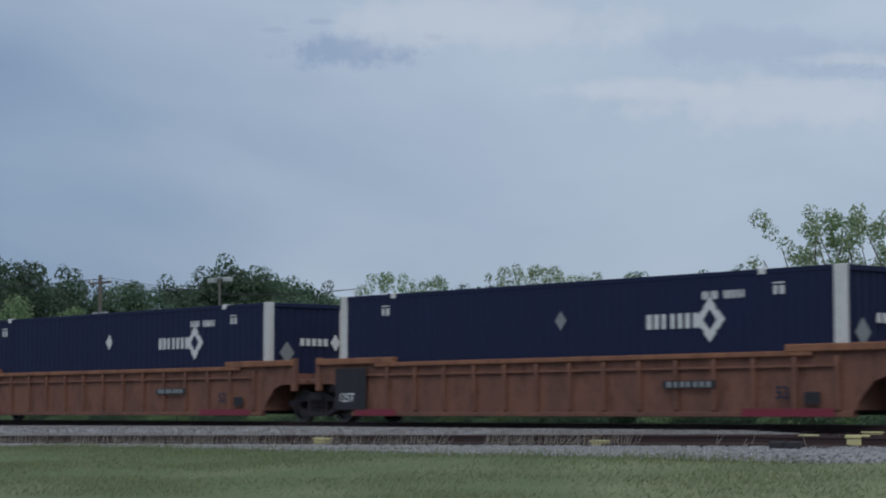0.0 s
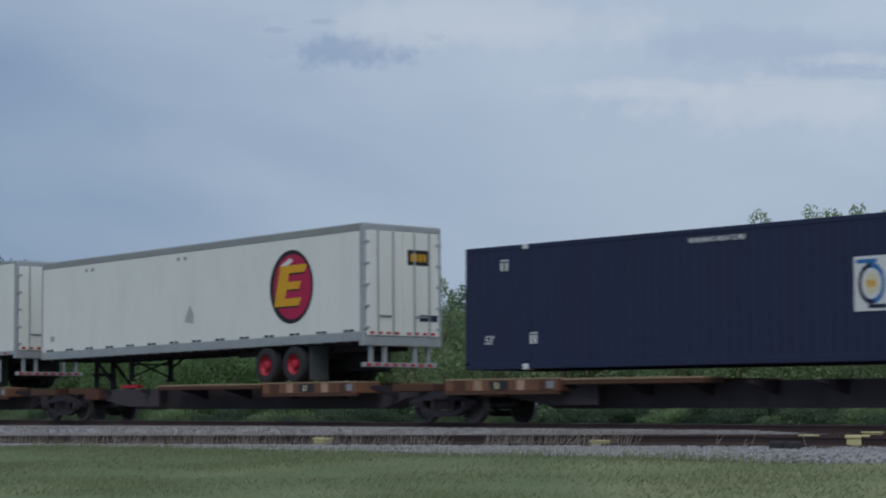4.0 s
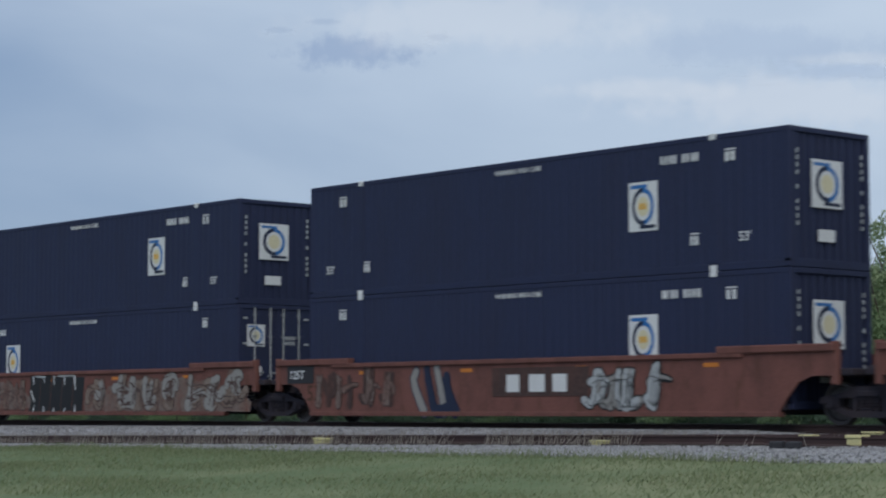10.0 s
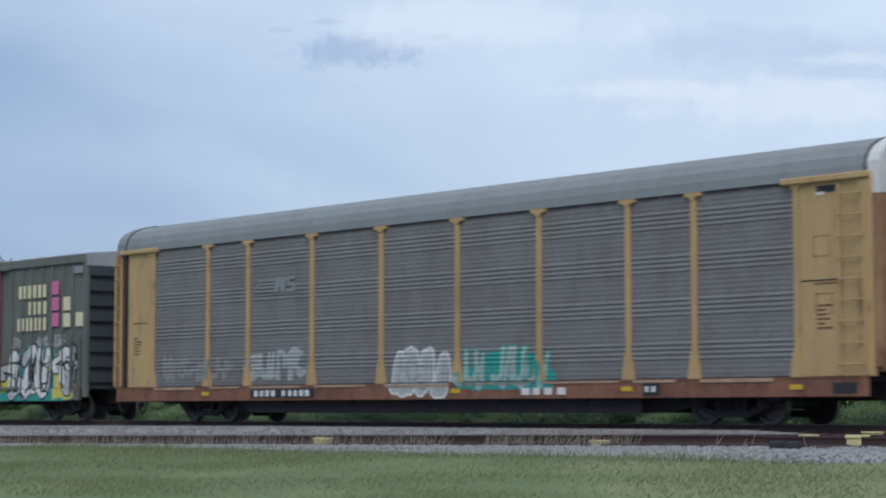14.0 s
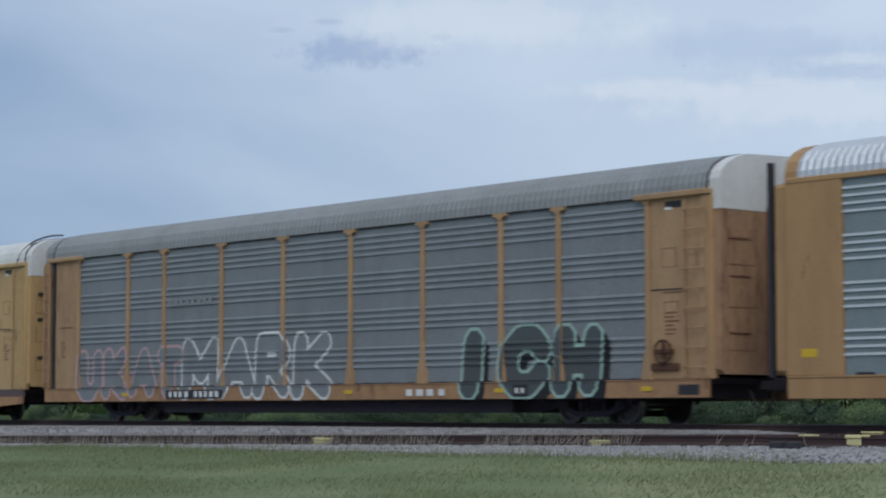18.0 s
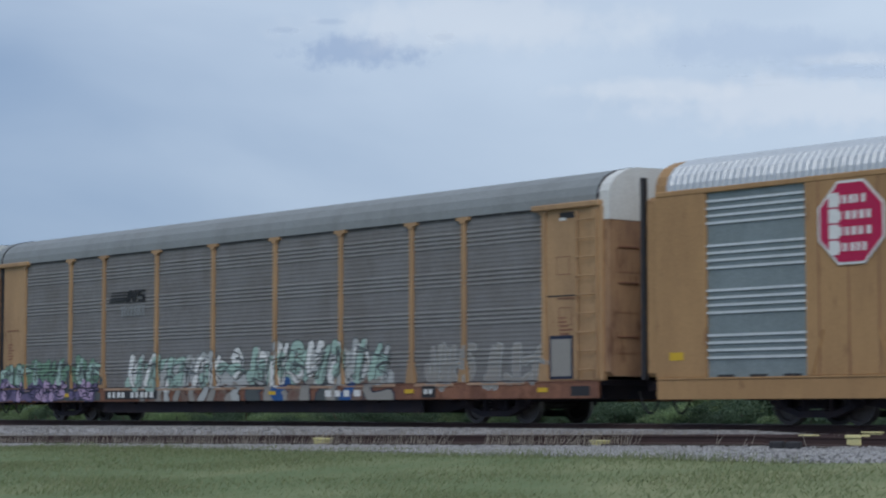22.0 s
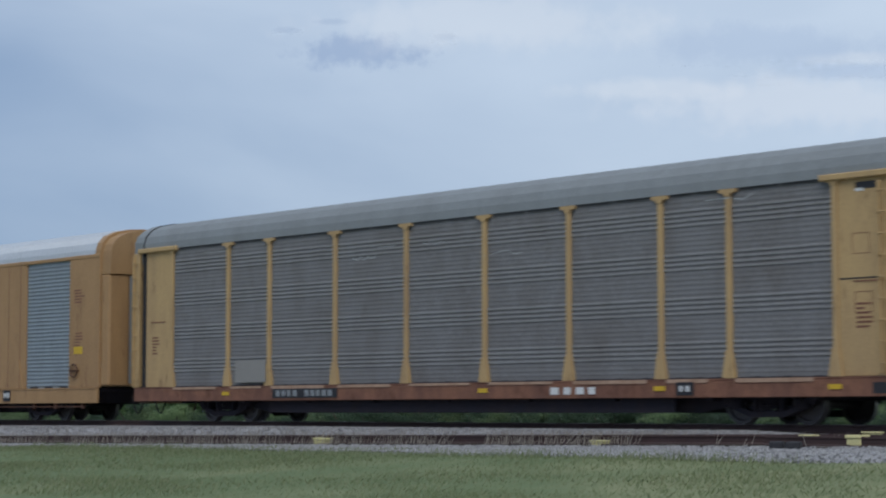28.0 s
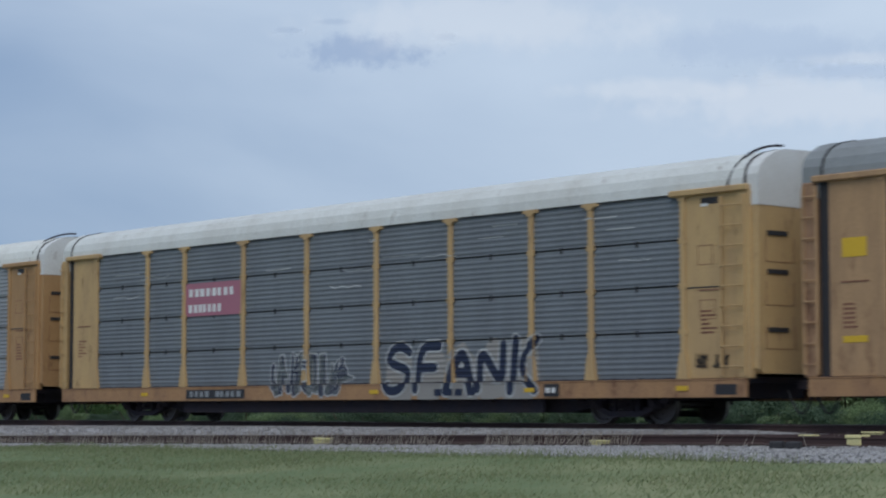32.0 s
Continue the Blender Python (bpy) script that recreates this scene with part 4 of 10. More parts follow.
def gear_meshes():
    if _gear:
        return _gear
    f = Shape()
    for sy in (-1.02, 1.02):
        # cast side frame: a bowed top member, a dished bottom member and two columns round the springs
        f.prism([(-1.22, 0.42), (-1.22, 0.55), (-0.62, 0.66), (-0.38, 0.77), (0.38, 0.77), (0.62, 0.66), (1.22, 0.55), (1.22, 0.42), (0.66, 0.54), (-0.66, 0.54)], sy - 0.08, sy + 0.08)
        f.prism([(-1.05, 0.46), (-0.42, 0.27), (0.42, 0.27), (1.05, 0.46), (1.05, 0.36), (0.44, 0.15), (-0.44, 0.15), (-1.05, 0.36)], sy - 0.09, sy + 0.09)
        for sx in (-0.36, 0.36):
            f.box(sx - 0.05, sy - 0.07, 0.2, sx + 0.05, sy + 0.07, 0.7, 0.01)
        f.tube((-0.62, sy * 0.92, 0.36), (0.62, sy * 0.92, 0.36), 0.03, n=6)
        f.box(-0.30, sy - 0.12, 0.56, 0.30, sy + 0.12, 0.68, 0.02)
        for sx in (-0.89, 0.89):
            f.box(sx - 0.15, sy - 0.12, 0.33, sx + 0.15, sy + 0.12, 0.55, 0.02)
            f.tube((sx, sy - 0.17 if sy < 0 else sy + 0.1, 0.43), (sx, sy - 0.1 if sy < 0 else sy + 0.17, 0.43), 0.09, n=10)
        for k in (-0.2, -0.02, 0.16):
            for i in range(5):
                f.tube((k, sy, 0.27 + 0.055 * i), (k, sy, 0.305 + 0.055 * i), 0.085, n=8)
    f.box(-0.22, -1.05, 0.48, 0.22, 1.05, 0.72, 0.03)
    f.tube((0, 0, 0.7), (0, 0, 0.86), 0.22, n=12)
    f.box(-0.5, -0.8, 0.40, -0.42, 0.8, 0.5)
    f.box(0.42, -0.8, 0.40, 0.5, 0.8, 0.5)
    _gear["frame"] = f.mesh("truck", STEEL_DARK)
    w = Shape()
    for sg in (-1, 1):
        prof = [(0.0, -0.085 * sg), (0.10, -0.085 * sg), (0.13, -0.03 * sg), (0.33, -0.02 * sg), (0.36, -0.07 * sg), (R_WHEEL, -0.07 * sg), (R_WHEEL + 0.002, 0.04 * sg), (R_WHEEL + 0.026, 0.055 * sg), (R_WHEEL + 0.026, 0.07 * sg), (0.36, 0.07 * sg), (0.33, 0.03 * sg), (0.1, 0.09 * sg)]
        ys = -0.80 if sg > 0 else 0.80
        if sg < 0:
            prof = [(a, b) for a, b in prof]
        w.lathe_y([(a, b + ys) for a, b in prof], n=26)
        for k in range(3):
            a = 2.1 * k
            w.box(0.22 * math.cos(a) - 0.03, ys - 0.045 * sg, 0.22 * math.sin(a) - 0.03, 0.22 * math.cos(a) + 0.03, ys, 0.22 * math.sin(a) + 0.03)
    w.tube((0, -0.95, 0), (0, 0.95, 0), 0.08, n=10)
    me = w.mesh("wheelset", WHEEL_STEEL)
    me.materials.append(RAIL_TOP)
    for f_ in me.polygons:
        c = f_.center
        if abs(math.hypot(c.x, c.z) - R_WHEEL) < 0.02 and abs(f_.normal.y) < 0.3:
            f_.material_index = 1
    _gear["wheelset"] = me
    return _gear


def truck(root, x, s):
    """A two-axle truck under a car; its wheelsets turn."""
    g = gear_meshes()
    t = part("truck", g["frame"], None, root, "sooty cast steel truck")
    t.location = (x, 0, -BASE[root])
    for dx in (-0.89, 0.89):
        w = part("wheelset", g["wheelset"], None, t, "steel wheels with worn bright rims")
        WHEELS.append((w, dx, s + x + dx))


def coupler(root, x, sg):
    s = Shape().box(x, -0.09, 0.72, x + 0.62 * sg, 0.09, 0.92, 0.02)
    s.box(x + 0.5 * sg, -0.17, 0.68, x + 0.85 * sg, 0.17, 0.98, 0.04)
    part("coupler", s, STEEL_DARK, root)
    h = Shape().pipe([(x + 0.7 * i / 7 * sg, -0.35, 0.72 - 0.5 * math.sin(math.pi * i / 7)) for i in range(8)], 0.025)
    part("air_hose", h, BLACK, root)


# ---------------------------------------------------------------- autoracks
PANEL = {}
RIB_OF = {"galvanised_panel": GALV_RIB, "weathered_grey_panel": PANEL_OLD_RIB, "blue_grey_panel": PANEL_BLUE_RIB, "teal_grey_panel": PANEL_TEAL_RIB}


PANEL_LOW = 0.98


def panel_profile(style):
    z0, z1 = PANEL_LOW, 4.895
    p = [(z0, -1.455)]
    if style == "ribs":
        for g in range(4):
            for k in range(4):
                zc = 1.39 + g * 0.94 + k * 0.155
                p += [(zc - 0.040, -1.455), (zc - 0.026, -1.488), (zc + 0.022, -1.488), (zc + 0.038, -1.455)]
    elif style == "even":
        zc = 1.07
        while zc < z1 - 0.06:
            p += [(zc - 0.035, -1.455), (zc - 0.02, -1.472), (zc + 0.012, -1.472), (zc + 0.04, -1.455)]
            zc += 0.118
    elif style == "fine":
        zc = 1.09
        i = 0
        while zc < z1 - 0.08:
            d = 0.021 if (i + 6) % 9 < 4 else 0.005
            p += [(zc - 0.03, -1.455), (zc - 0.018, -1.455 - d), (zc + 0.008, -1.455 - d), (zc + 0.04, -1.455)]
            zc += 0.104
            i += 1
    else:
        rows = 4
        h = (z1 - z0) / rows
        for g in range(rows):
            b = z0 + g * h
            if g:
                p += [(b - 0.020, -1.455), (b - 0.018, -1.34), (b + 0.018, -1.34), (b + 0.020, -1.455)]
            for k in range(7):
                zc = b + 0.115 + k * 0.122
                p += [(zc - 0.04, -1.455), (zc - 0.02, -1.468), (zc + 0.012, -1.468), (zc + 0.04, -1.455)]
    p.append((z1, -1.455))
    return p


def rack_side(style, L, deep):
    """The face of a car carrier on which paint can lie, zone by zone along the car."""
    low = [(0.40, 0.735, -1.552, -1.552), (0.755, 0.945, -1.502, -1.502)] if deep else [(0.56, 0.925, -1.552, -1.552), (0.925, 0.952, -1.567, -1.567)]
    prof = panel_profile(style)
    sheet = low + [(a[0], b[0], a[1], b[1]) for a, b in zip(prof, prof[1:]) if b[0] - a[0] > 0.003 and min(a[1], b[1]) < -1.44 and max(a[1], b[1]) < -1.44]
    post = low + [(0.96, 1.5, -1.548, -1.548), (1.5, 4.8, -1.533, -1.533)]
    end = low + [(1.0, 4.84, -1.492, -1.492)]
    zones, at = [(-1.0, POSTS[0] - 0.10, end)], POSTS[0] - 0.10
    for x in POSTS:
        zones += [(at, x - 0.10, sheet), (x - 0.10, x + 0.10, post)]
        at = x + 0.10
    zones.append((at, L + 1.0, end))
    return [z for z in zones if z[1] > z[0]]


def panel_mesh(style, x0, x1, material):
    key = (style, round(x0, 2), round(x1, 2), material.name)
    if key not in PANEL:
        prof = panel_profile(style)
        me = Shape().sheet(prof, x0, x1, -1.34).mesh("side_panel", material, RACK_BASE)
        # the pressed ribs take the brighter rib material, the flats between them stay darker
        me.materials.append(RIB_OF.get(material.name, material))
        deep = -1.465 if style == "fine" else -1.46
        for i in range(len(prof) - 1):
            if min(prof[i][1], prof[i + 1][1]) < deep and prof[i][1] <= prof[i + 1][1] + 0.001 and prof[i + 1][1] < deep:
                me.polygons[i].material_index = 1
        PANEL[key] = me
    return PANEL[key]


RACK_BASE = 0.02
ROOF = {}
ROOF_ARC = [(-1.50, 4.90), (-1.485, 5.10), (-1.42, 5.30), (-1.24, 5.50), (-0.92, 5.65), (-0.48, 5.74), (0, 5.77), (0.48, 5.74), (0.92, 5.65), (1.24, 5.50), (1.42, 5.30), (1.485, 5.10), (1.50, 4.90)]


def roof_mesh(x0, x1, material, ribbed):
    key = (x0, x1, material.name, ribbed)
    if key not in ROOF:
        step, depth = (0.046, 0.031) if ribbed else (0.30, 0.006)
        n = int((x1 - x0) / step)
        m = len(ROOF_ARC)
        vs, fs = [], []
        for i in range(n + 1):
            k = 1 + (depth if (i // 2 if ribbed else i) % 2 else 0) / 1.0
            x = x0 + (x1 - x0) * i / n
            for y, z in ROOF_ARC:
                vs.append((x, y * (1 + (k - 1) * 0.6), 4.90 + (z - 4.90) * k))
        for i in range(n):
            fs += [(i * m + j, i * m + j + 1, (i + 1) * m + j + 1, (i + 1) * m + j) for j in range(m - 1)]
        fs += [tuple(range(m)), tuple(range((n + 1) * m - 1, n * m - 1, -1))]
        fs.append((0, n * m, n * m + m - 1, m - 1))
        ROOF[key] = Shape().add(vs, fs).mesh("roof", material, RACK_BASE)
    return ROOF[key]


def arc_plate(x0, x1, z_low, grow=0.0):
    """A slice of the roof's outline, down to z_low."""
    pts = [(y * (1 + grow), z + grow * 2) for y, z in ROOF_ARC if z >= z_low - 0.01]
    pts = [(-1.5 * (1 + grow), z_low)] + [p for p in pts if p[1] > z_low + 0.001] + [(1.5 * (1 + grow), z_low)]
    return Shape().prism_x(pts, x0, x1)


def ladder(root, x0, x1, y, z0, z1, material, rungs=9):
    s = Shape()
    for x in (x0, x1):
        s.box(x - 0.03, y - 0.05, z0, x + 0.03, y, z1, 0.008)
    lad = part("ladder", s, material, root)
    for i in range(rungs):
        z = z0 + 0.2 + (z1 - z0 - 0.4) * i / (rungs - 1)
        part("rung", Shape().tube((x0, y - 0.06, z), (x1, y - 0.06, z), 0.016, n=6), material, lad)


def small_marks(root, x, z, y, material, seed, n=5, w=0.5):
    """Stencilled data: a stack of short plain bars."""
    r, s = random.Random(seed), Shape()
    for i in range(n):
        a = r.uniform(0.4, 1.0) * w
        s.box(x, y - 0.004, z - i * 0.09, x + a, y, z - i * 0.09 + 0.045)
    tagged(part("stencil", s, material, root), kind="stuff")


def rack_under(root, L, s, deep):
    """Centre sill, cross bearers, trucks and couplers."""
    part("centre_sill", Shape().prism([(0.6, 0.55), (4.2, 0.55), (6.0, 0.24), (L - 6.0, 0.24), (L - 4.2, 0.55), (L - 0.6, 0.55), (L - 0.6, 0.92), (0.6, 0.92)], -0.9, 0.9), STEEL_DARK, root)
    for i in range(9):
        x = 2.5 + (L - 5) * i / 8
        part("cross_bearer", Shape().box(x - 0.09, -1.42, 0.5, x + 0.09, 1.42, 0.86), STEEL_DARK, root)
    part("floor", Shape().box(0.15, -1.48, 0.86, L - 0.15, 1.48, 0.98), STEEL_DARK, root)
    part("side_skirt", Shape().box(6.4, -1.30, 0.24, L - 6.4, -1.24, 0.60, 0.01), STEEL_DARK, root)
    b = Shape().box(L * 0.53, -1.2, 0.36, L * 0.53 + 0.75, -0.7, 0.66, 0.03)
    part("air_tank", Shape().tube((L * 0.40, -1.0, 0.45), (L * 0.40 + 1.0, -1.0, 0.45), 0.16, n=12), STEEL_DARK, root)
    part("brake_cylinder", b, SILL_RUST, root)
    for x in (4.0 if not deep else 5.6, L - (4.0 if not deep else 1.0 + 4.5)):
        truck(root, x, s)
    coupler(root, 0.0, -1)
    coupler(root, L, 1)


POSTS = [1.96, 4.73, 6.64, 9.50, 12.35, 15.24, 18.08, 20.91, 22.85, 25.63]


HOOD = [(-1.47, 4.52), (-1.47, 5.16), (-1.40, 5.33), (-1.22, 5.50), (-0.9, 5.66), (-0.6, 5.73), (0.95, 5.78), (1.30, 5.66), (1.47, 5.3), (1.47, 4.52)]


def rack(s, style, panel, yellow, sill, roof, ribbed, label, end="white", deep=False, brackets=False, dark_marks=0, split_roof=None, low_arch=False, seed=1):
    """A covered two- or three-deck car carrier with panelled sides."""
    L = 27.5
    root = thing("autorack", RACK_BASE, label, "rail car", "car carriers in the train")
    on_train(root, s, RACK_BASE)
    SIDES[root] = rack_side(style, L, deep)
    drop = -0.22 if deep else -0.03
    for a, b in zip(POSTS, POSTS[1:]):
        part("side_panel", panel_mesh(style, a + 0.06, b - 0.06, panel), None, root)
    r = random.Random(seed)
    for x in POSTS:
        p = Shape().box(x - 0.07, -1.53, 0.96, x + 0.07, -1.40, 4.86, 0.012)
        p.prism([(x - 0.17, 0.96), (x + 0.17, 0.96), (x + 0.15, 1.12), (x + 0.078, 1.52), (x - 0.078, 1.52), (x - 0.15, 1.12)], -1.545, -1.42)
        p.prism([(x - 0.08, 4.74), (x + 0.08, 4.74), (x + 0.10, 4.80), (x + 0.23, 4.82), (x + 0.23, 4.89), (x - 0.23, 4.89), (x - 0.23, 4.82), (x - 0.10, 4.80)], -1.545, -1.42)
        if brackets:
            for k in range(1, 4):
                p.box(x - 0.12, -1.52, 0.92 + 0.97 * k, x + 0.12, -1.46, 1.04 + 0.97 * k, 0.01)
        part("post", p, yellow, root)
    # side sill with a lip, end cut-outs and yellow patches
    sl = Shape()
    if deep:
        sl.prism([(0.1, 0.52), (1.6, 0.52), (1.9, 0.42), (2.9, 0.54), (6.3, 0.54), (7.2, 0.40), (L - 7.2, 0.40), (L - 6.3, 0.54), (L - 2.9, 0.54), (L - 1.9, 0.42), (L - 0.1, 0.52), (L - 0.1, 0.74), (0.1, 0.74)], -1.55, -1.47)
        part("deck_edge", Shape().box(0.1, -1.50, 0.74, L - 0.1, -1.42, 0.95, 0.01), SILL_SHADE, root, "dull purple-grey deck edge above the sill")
    else:
        sl.box(0.1, -1.55, 0.56, L - 0.1, -1.47, 0.95, 0.012)
        sl.box(0.1, -1.565, 0.925, L - 0.1, -1.46, 0.95, 0.008)
    # shade in the gap below the panels, put in as a black strip
    part("panel_gap", Shape().box(0.4, -1.452, 0.945, L - 0.4, -1.40, 0.985), BLACK, root, "black strip for the shade in the gap under the side panels")
    sill = sill if sill is SILL_RUST else SILL_DUST
    part("side_sill", sl, sill, root)
    if sill is SILL_RUST:
        for a, b in zip(POSTS, POSTS[1:]):
            part("sill_lip", Shape().box(a + 0.2, -1.571, 0.885 + r.uniform(-0.02, 0.02), b - r.uniform(0.2, 0.6), -1.566, 0.951), INK_FADE, root, "faded remains of paint along the sill")
    part("far_sill", Shape().box(0.1, 1.47, 0.50, L - 0.1, 1.55, 0.98, 0.012), sill, root)
    part("far_side", Shape().box(0.3, 1.40, 1.0, L - 0.3, 1.47, 4.88), panel, root)
    part("top_chord", Shape().box(0.3, -1.475, 4.892, L - 0.3, -1.38, 4.945, 0.01), roof if style != "fine" else PANEL_DUSK, root)
    # yellow end plates, ladders, door track
    # black filler paints the slot's shade
    part("end_gap", Shape().box(0.40, -1.475, 0.96, 0.62, -1.36, 4.86), BLACK, root, "black strip for the shade in the slot beside the end door")
    for x0, x1 in ((0.62, 1.88), (L - 1.80, L - 0.35)):
        part("end_plate", Shape().box(x0, -1.49, 0.96, x1, -1.43, 4.84, 0.012), yellow, root)
        part("handle_plate", Shape().box((x0 + x1) / 2 - 0.35, -1.505, 2.8, (x0 + x1) / 2 + 0.35, -1.485, 2.83), SILL_RUST, root)
        part("door_track", Shape().box(x0 - 0.4 if x0 > 5 else x0 - 0.35, -1.60, 4.83, x1 + 0.35 if x0 > 5 else x1 + 0.35, -1.40, 4.96, 0.02), yellow, root)
        small_marks(root, (x0 + x1) / 2 - 0.3, 2.35, -1.49, SILL_RUST, seed + int(x0), n=6, w=0.45)
    part("corner_post", Shape().box(-0.02, -1.54, 0.95, 0.33, -1.36, 4.84, 0.02), DOOR_RUSTY if seed % 3 else yellow, root)
    part("corner_post", Shape().box(L - 0.33, -1.54, 0.95, L + 0.02, -1.36, 4.84, 0.02), yellow, root)
    part("plate_seam", Shape().box(L - 1.78, -1.497, 2.86, L - 0.8, -1.488, 2.89), BLACK, root, "dark seam across the end plate")
    # no recess here: the slot's shade is a black plate
    part("inspection_slot", Shape().box(L - 1.35, -1.497, 4.62, L - 0.85, -1.488, 4.76), BLACK, root, "flat black patch for the shade of a slot under the door track")
    part("slot_cover", Shape().box(L - 1.35, -1.502, 4.58, L - 1.15, -1.489, 4.64), INK_WHITE, root)
    for px, pz in ((L - 1.45, 3.35), (L - 1.4, 2.2)):
        fr = Shape().box(px, -1.495, pz, px + 0.42, -1.489, pz + 0.014).box(px, -1.495, pz + 0.4, px + 0.42, -1.489, pz + 0.414)
        fr.box(px, -1.495, pz, px + 0.014, -1.489, pz + 0.4).box(px + 0.406, -1.495, pz, px + 0.42, -1.489, pz + 0.4)
        part("stencil_box", fr, SILL_RUST, root)
    # pocket drawn flat, its shade as black colour
    part("end_pocket", Shape().box(L - 0.95, -1.556, 0.62, L - 0.35, -1.548, 0.84), BLACK, root, "flat black patch for the shade of a pocket in the sill end") if not deep else None
    ladder(root, 0.04, 0.36, -1.54, 1.0, 4.75, yellow)
    ladder(root, L - 0.75, L - 0.12, -1.54, 1.0, 4.75, yellow)
    if seed in (4, 6, 13):
        bw = Shape().pipe([(L - 1.35 + 0.24 * math.cos(0.5236 * i), -1.60, 1.55 + 0.24 * math.sin(0.5236 * i)) for i in range(13)], 0.03)
        bw.box(L - 1.60, -1.60, 1.50, L - 1.10, -1.50, 1.60, 0.01).box(L - 1.38, -1.60, 1.3, L - 1.32, -1.56, 1.8)
        bw.box(L - 1.75, -1.56, 1.15, L - 0.95, -1.50, 1.30, 0.01)
        part("hand_brake", bw, SPINE, root, "rusty hand brake wheel")
    # roof
    if split_roof:
        a, b, other = split_roof
        part("roof", roof_mesh(0.45, a, other, ribbed), None, root, "repaired light grey roof section")
        part("roof", roof_mesh(a, b, roof, ribbed), None, root)
        part("roof", roof_mesh(b, L - 0.15, other, ribbed), None, root, "repaired light grey roof section")
    else:
        part("roof", roof_mesh(0.45, L - 0.15, roof, ribbed), None, root)
    # end doors with a round top
    dm = DOOR_WHITE if end in ("white", "slats") else yellow
    for sg, xe in ((1, L), (-1, 0.0)):
        xa, xb = (xe - 0.15, xe + 0.21) if sg > 0 else (xe + 0.45, xe - 0.05)
        part("end_hood", Shape().prism_x(HOOD, xa, xb), dm if sg > 0 else (roof if roof is not ROOF_RUST else DOOR_WHITE), root, "white-topped end door" if sg > 0 else "")
        part("hood_rim", Shape().add(arc_plate(min(xa, xa + 0.045), max(xa, xa + 0.045), 4.75, 0.010).v, arc_plate(min(xa, xa + 0.045), max(xa, xa + 0.045), 4.75, 0.010).f), BLACK if sg < 0 else STEEL_DARK, root)
    if low_arch:
        h = Shape().pipe([(L - 0.60 + 0.25 * math.sin(a), -1.5 * math.cos(a), 4.95 + 0.95 * math.sin(a)) for a in [math.pi * 0.5 * i / 10 for i in range(11)]], 0.03)
        part("door_rail", h, STEEL_DARK, root)
    if end == "slats":
        for i in range(9):
            y = -1.4 + 0.35 * i
            part("door_slat", Shape().box(L + 0.19, y, 1.05, L + 0.30, y + 0.17, 4.66, 0.02), yellow, root)
            part("hood_slat", Shape().box(L + 0.21, y + 0.17, 4.70, L + 0.235, y + 0.24, 5.55 - 0.25 * abs(y / 1.4), 0.006), STEEL_DARK, root)
    d = Shape().prism_x([(-1.36, 1.05), (1.36, 1.05), (1.46, 1.15), (1.46, 4.52), (-1.46, 4.52), (-1.46, 1.15)], L - 0.3, L + 0.20)
    door = part("end_door", d, DOOR_RUSTY if not low_arch else yellow, root, "rust-stained lower end door" if not low_arch else "")
    for k, zz in enumerate((1.55, 2.45, 3.35)):
        part("door_panel_edge", Shape().box(L + 0.2, -1.25, zz, L + 0.207, -0.35, zz + 0.012).box(L + 0.2, -1.25, zz, L + 0.207, -1.238, zz + 0.5).box(L + 0.2, -0.362, zz, L + 0.207, -0.35, zz + 0.5), SILL_RUST, door)
    part("door_seam", Shape().box(L + 0.2, -0.02, 1.1, L + 0.212, 0.02, 4.6), SILL_RUST, door)
    for z in (1.9, 3.1, 3.9):
        part("door_latch", Shape().box(L + 0.2, -1.2, z, L + 0.225, -0.55, z + (0.10 if low_arch else 0.035), 0.006), BLACK if low_arch else SILL_RUST, door)
    part("far_door", Shape().box(-0.12, -1.46, 1.05, 0.3, 1.46, 4.66, 0.03), yellow, root)
    # small clips along the top of the panels
    cl = Shape()
    for a, b in zip(POSTS, POSTS[1:]):
        for k in range(3):
            x = a + (b - a) * (k + 0.7) / 3.4
            cl.box(x, -1.475, 0.955, x + 0.22, -1.45, 0.99)
    for a, b in zip(POSTS, POSTS[1:]):
        m = (a + b) / 2
        for x0, x1 in ((a + 0.3, m - 0.06), (m + 0.06, b - 0.3)):
            cl.box(x0, -1.497, 4.862, x1, -1.47, 4.884)
        if style == "seam":
            for k in range(1, 4):
                z = 0.98 + 0.97 * k
                cl.box(m - 0.03, -1.475, z - 0.07, m + 0.03, -1.45, z + 0.07)
                cl.box(a + 0.07, -1.49, z - 0.06, a + 0.13, -1.45, z + 0.06).box(b - 0.13, -1.49, z - 0.06, b - 0.07, -1.45, z + 0.06)
    tagged(part("clip_strip", cl, BLACK, root), kind="stuff")
    if seed == 10:
        tk = Shape()
        for i in range(150):
            tk.box(1.0 + i * 0.165, -1.563, 4.866, 1.0 + i * 0.165 + 0.095, -1.546, 4.936)
        tagged(part("chord_teeth", tk, INK_WHITE, root, "pale notched strip along the roof edge"), kind="stuff")
    pt = Shape()
    for x in POSTS[1::2]:
        pt.box(x - 0.16, -1.57, 0.71 if not deep else 0.58, x + 0.16, -1.55, 0.81 if not deep else 0.67)
    tagged(part("reflector", pt, INK_YELLOW, root), kind="stuff")
    # plain bars where the car's number stands
    plate(root, "number_board", 6.9, 0.66 + drop, 9.7, 0.90 + drop, BLACK, -1.566)
    bars(root, "number_marking", 7.05, 0.70 + drop, 9.55, 0.86 + drop, 10, INK_WHITE if seed % 3 else INK_GREY, -1.573, gaps=(4,), seed=seed)
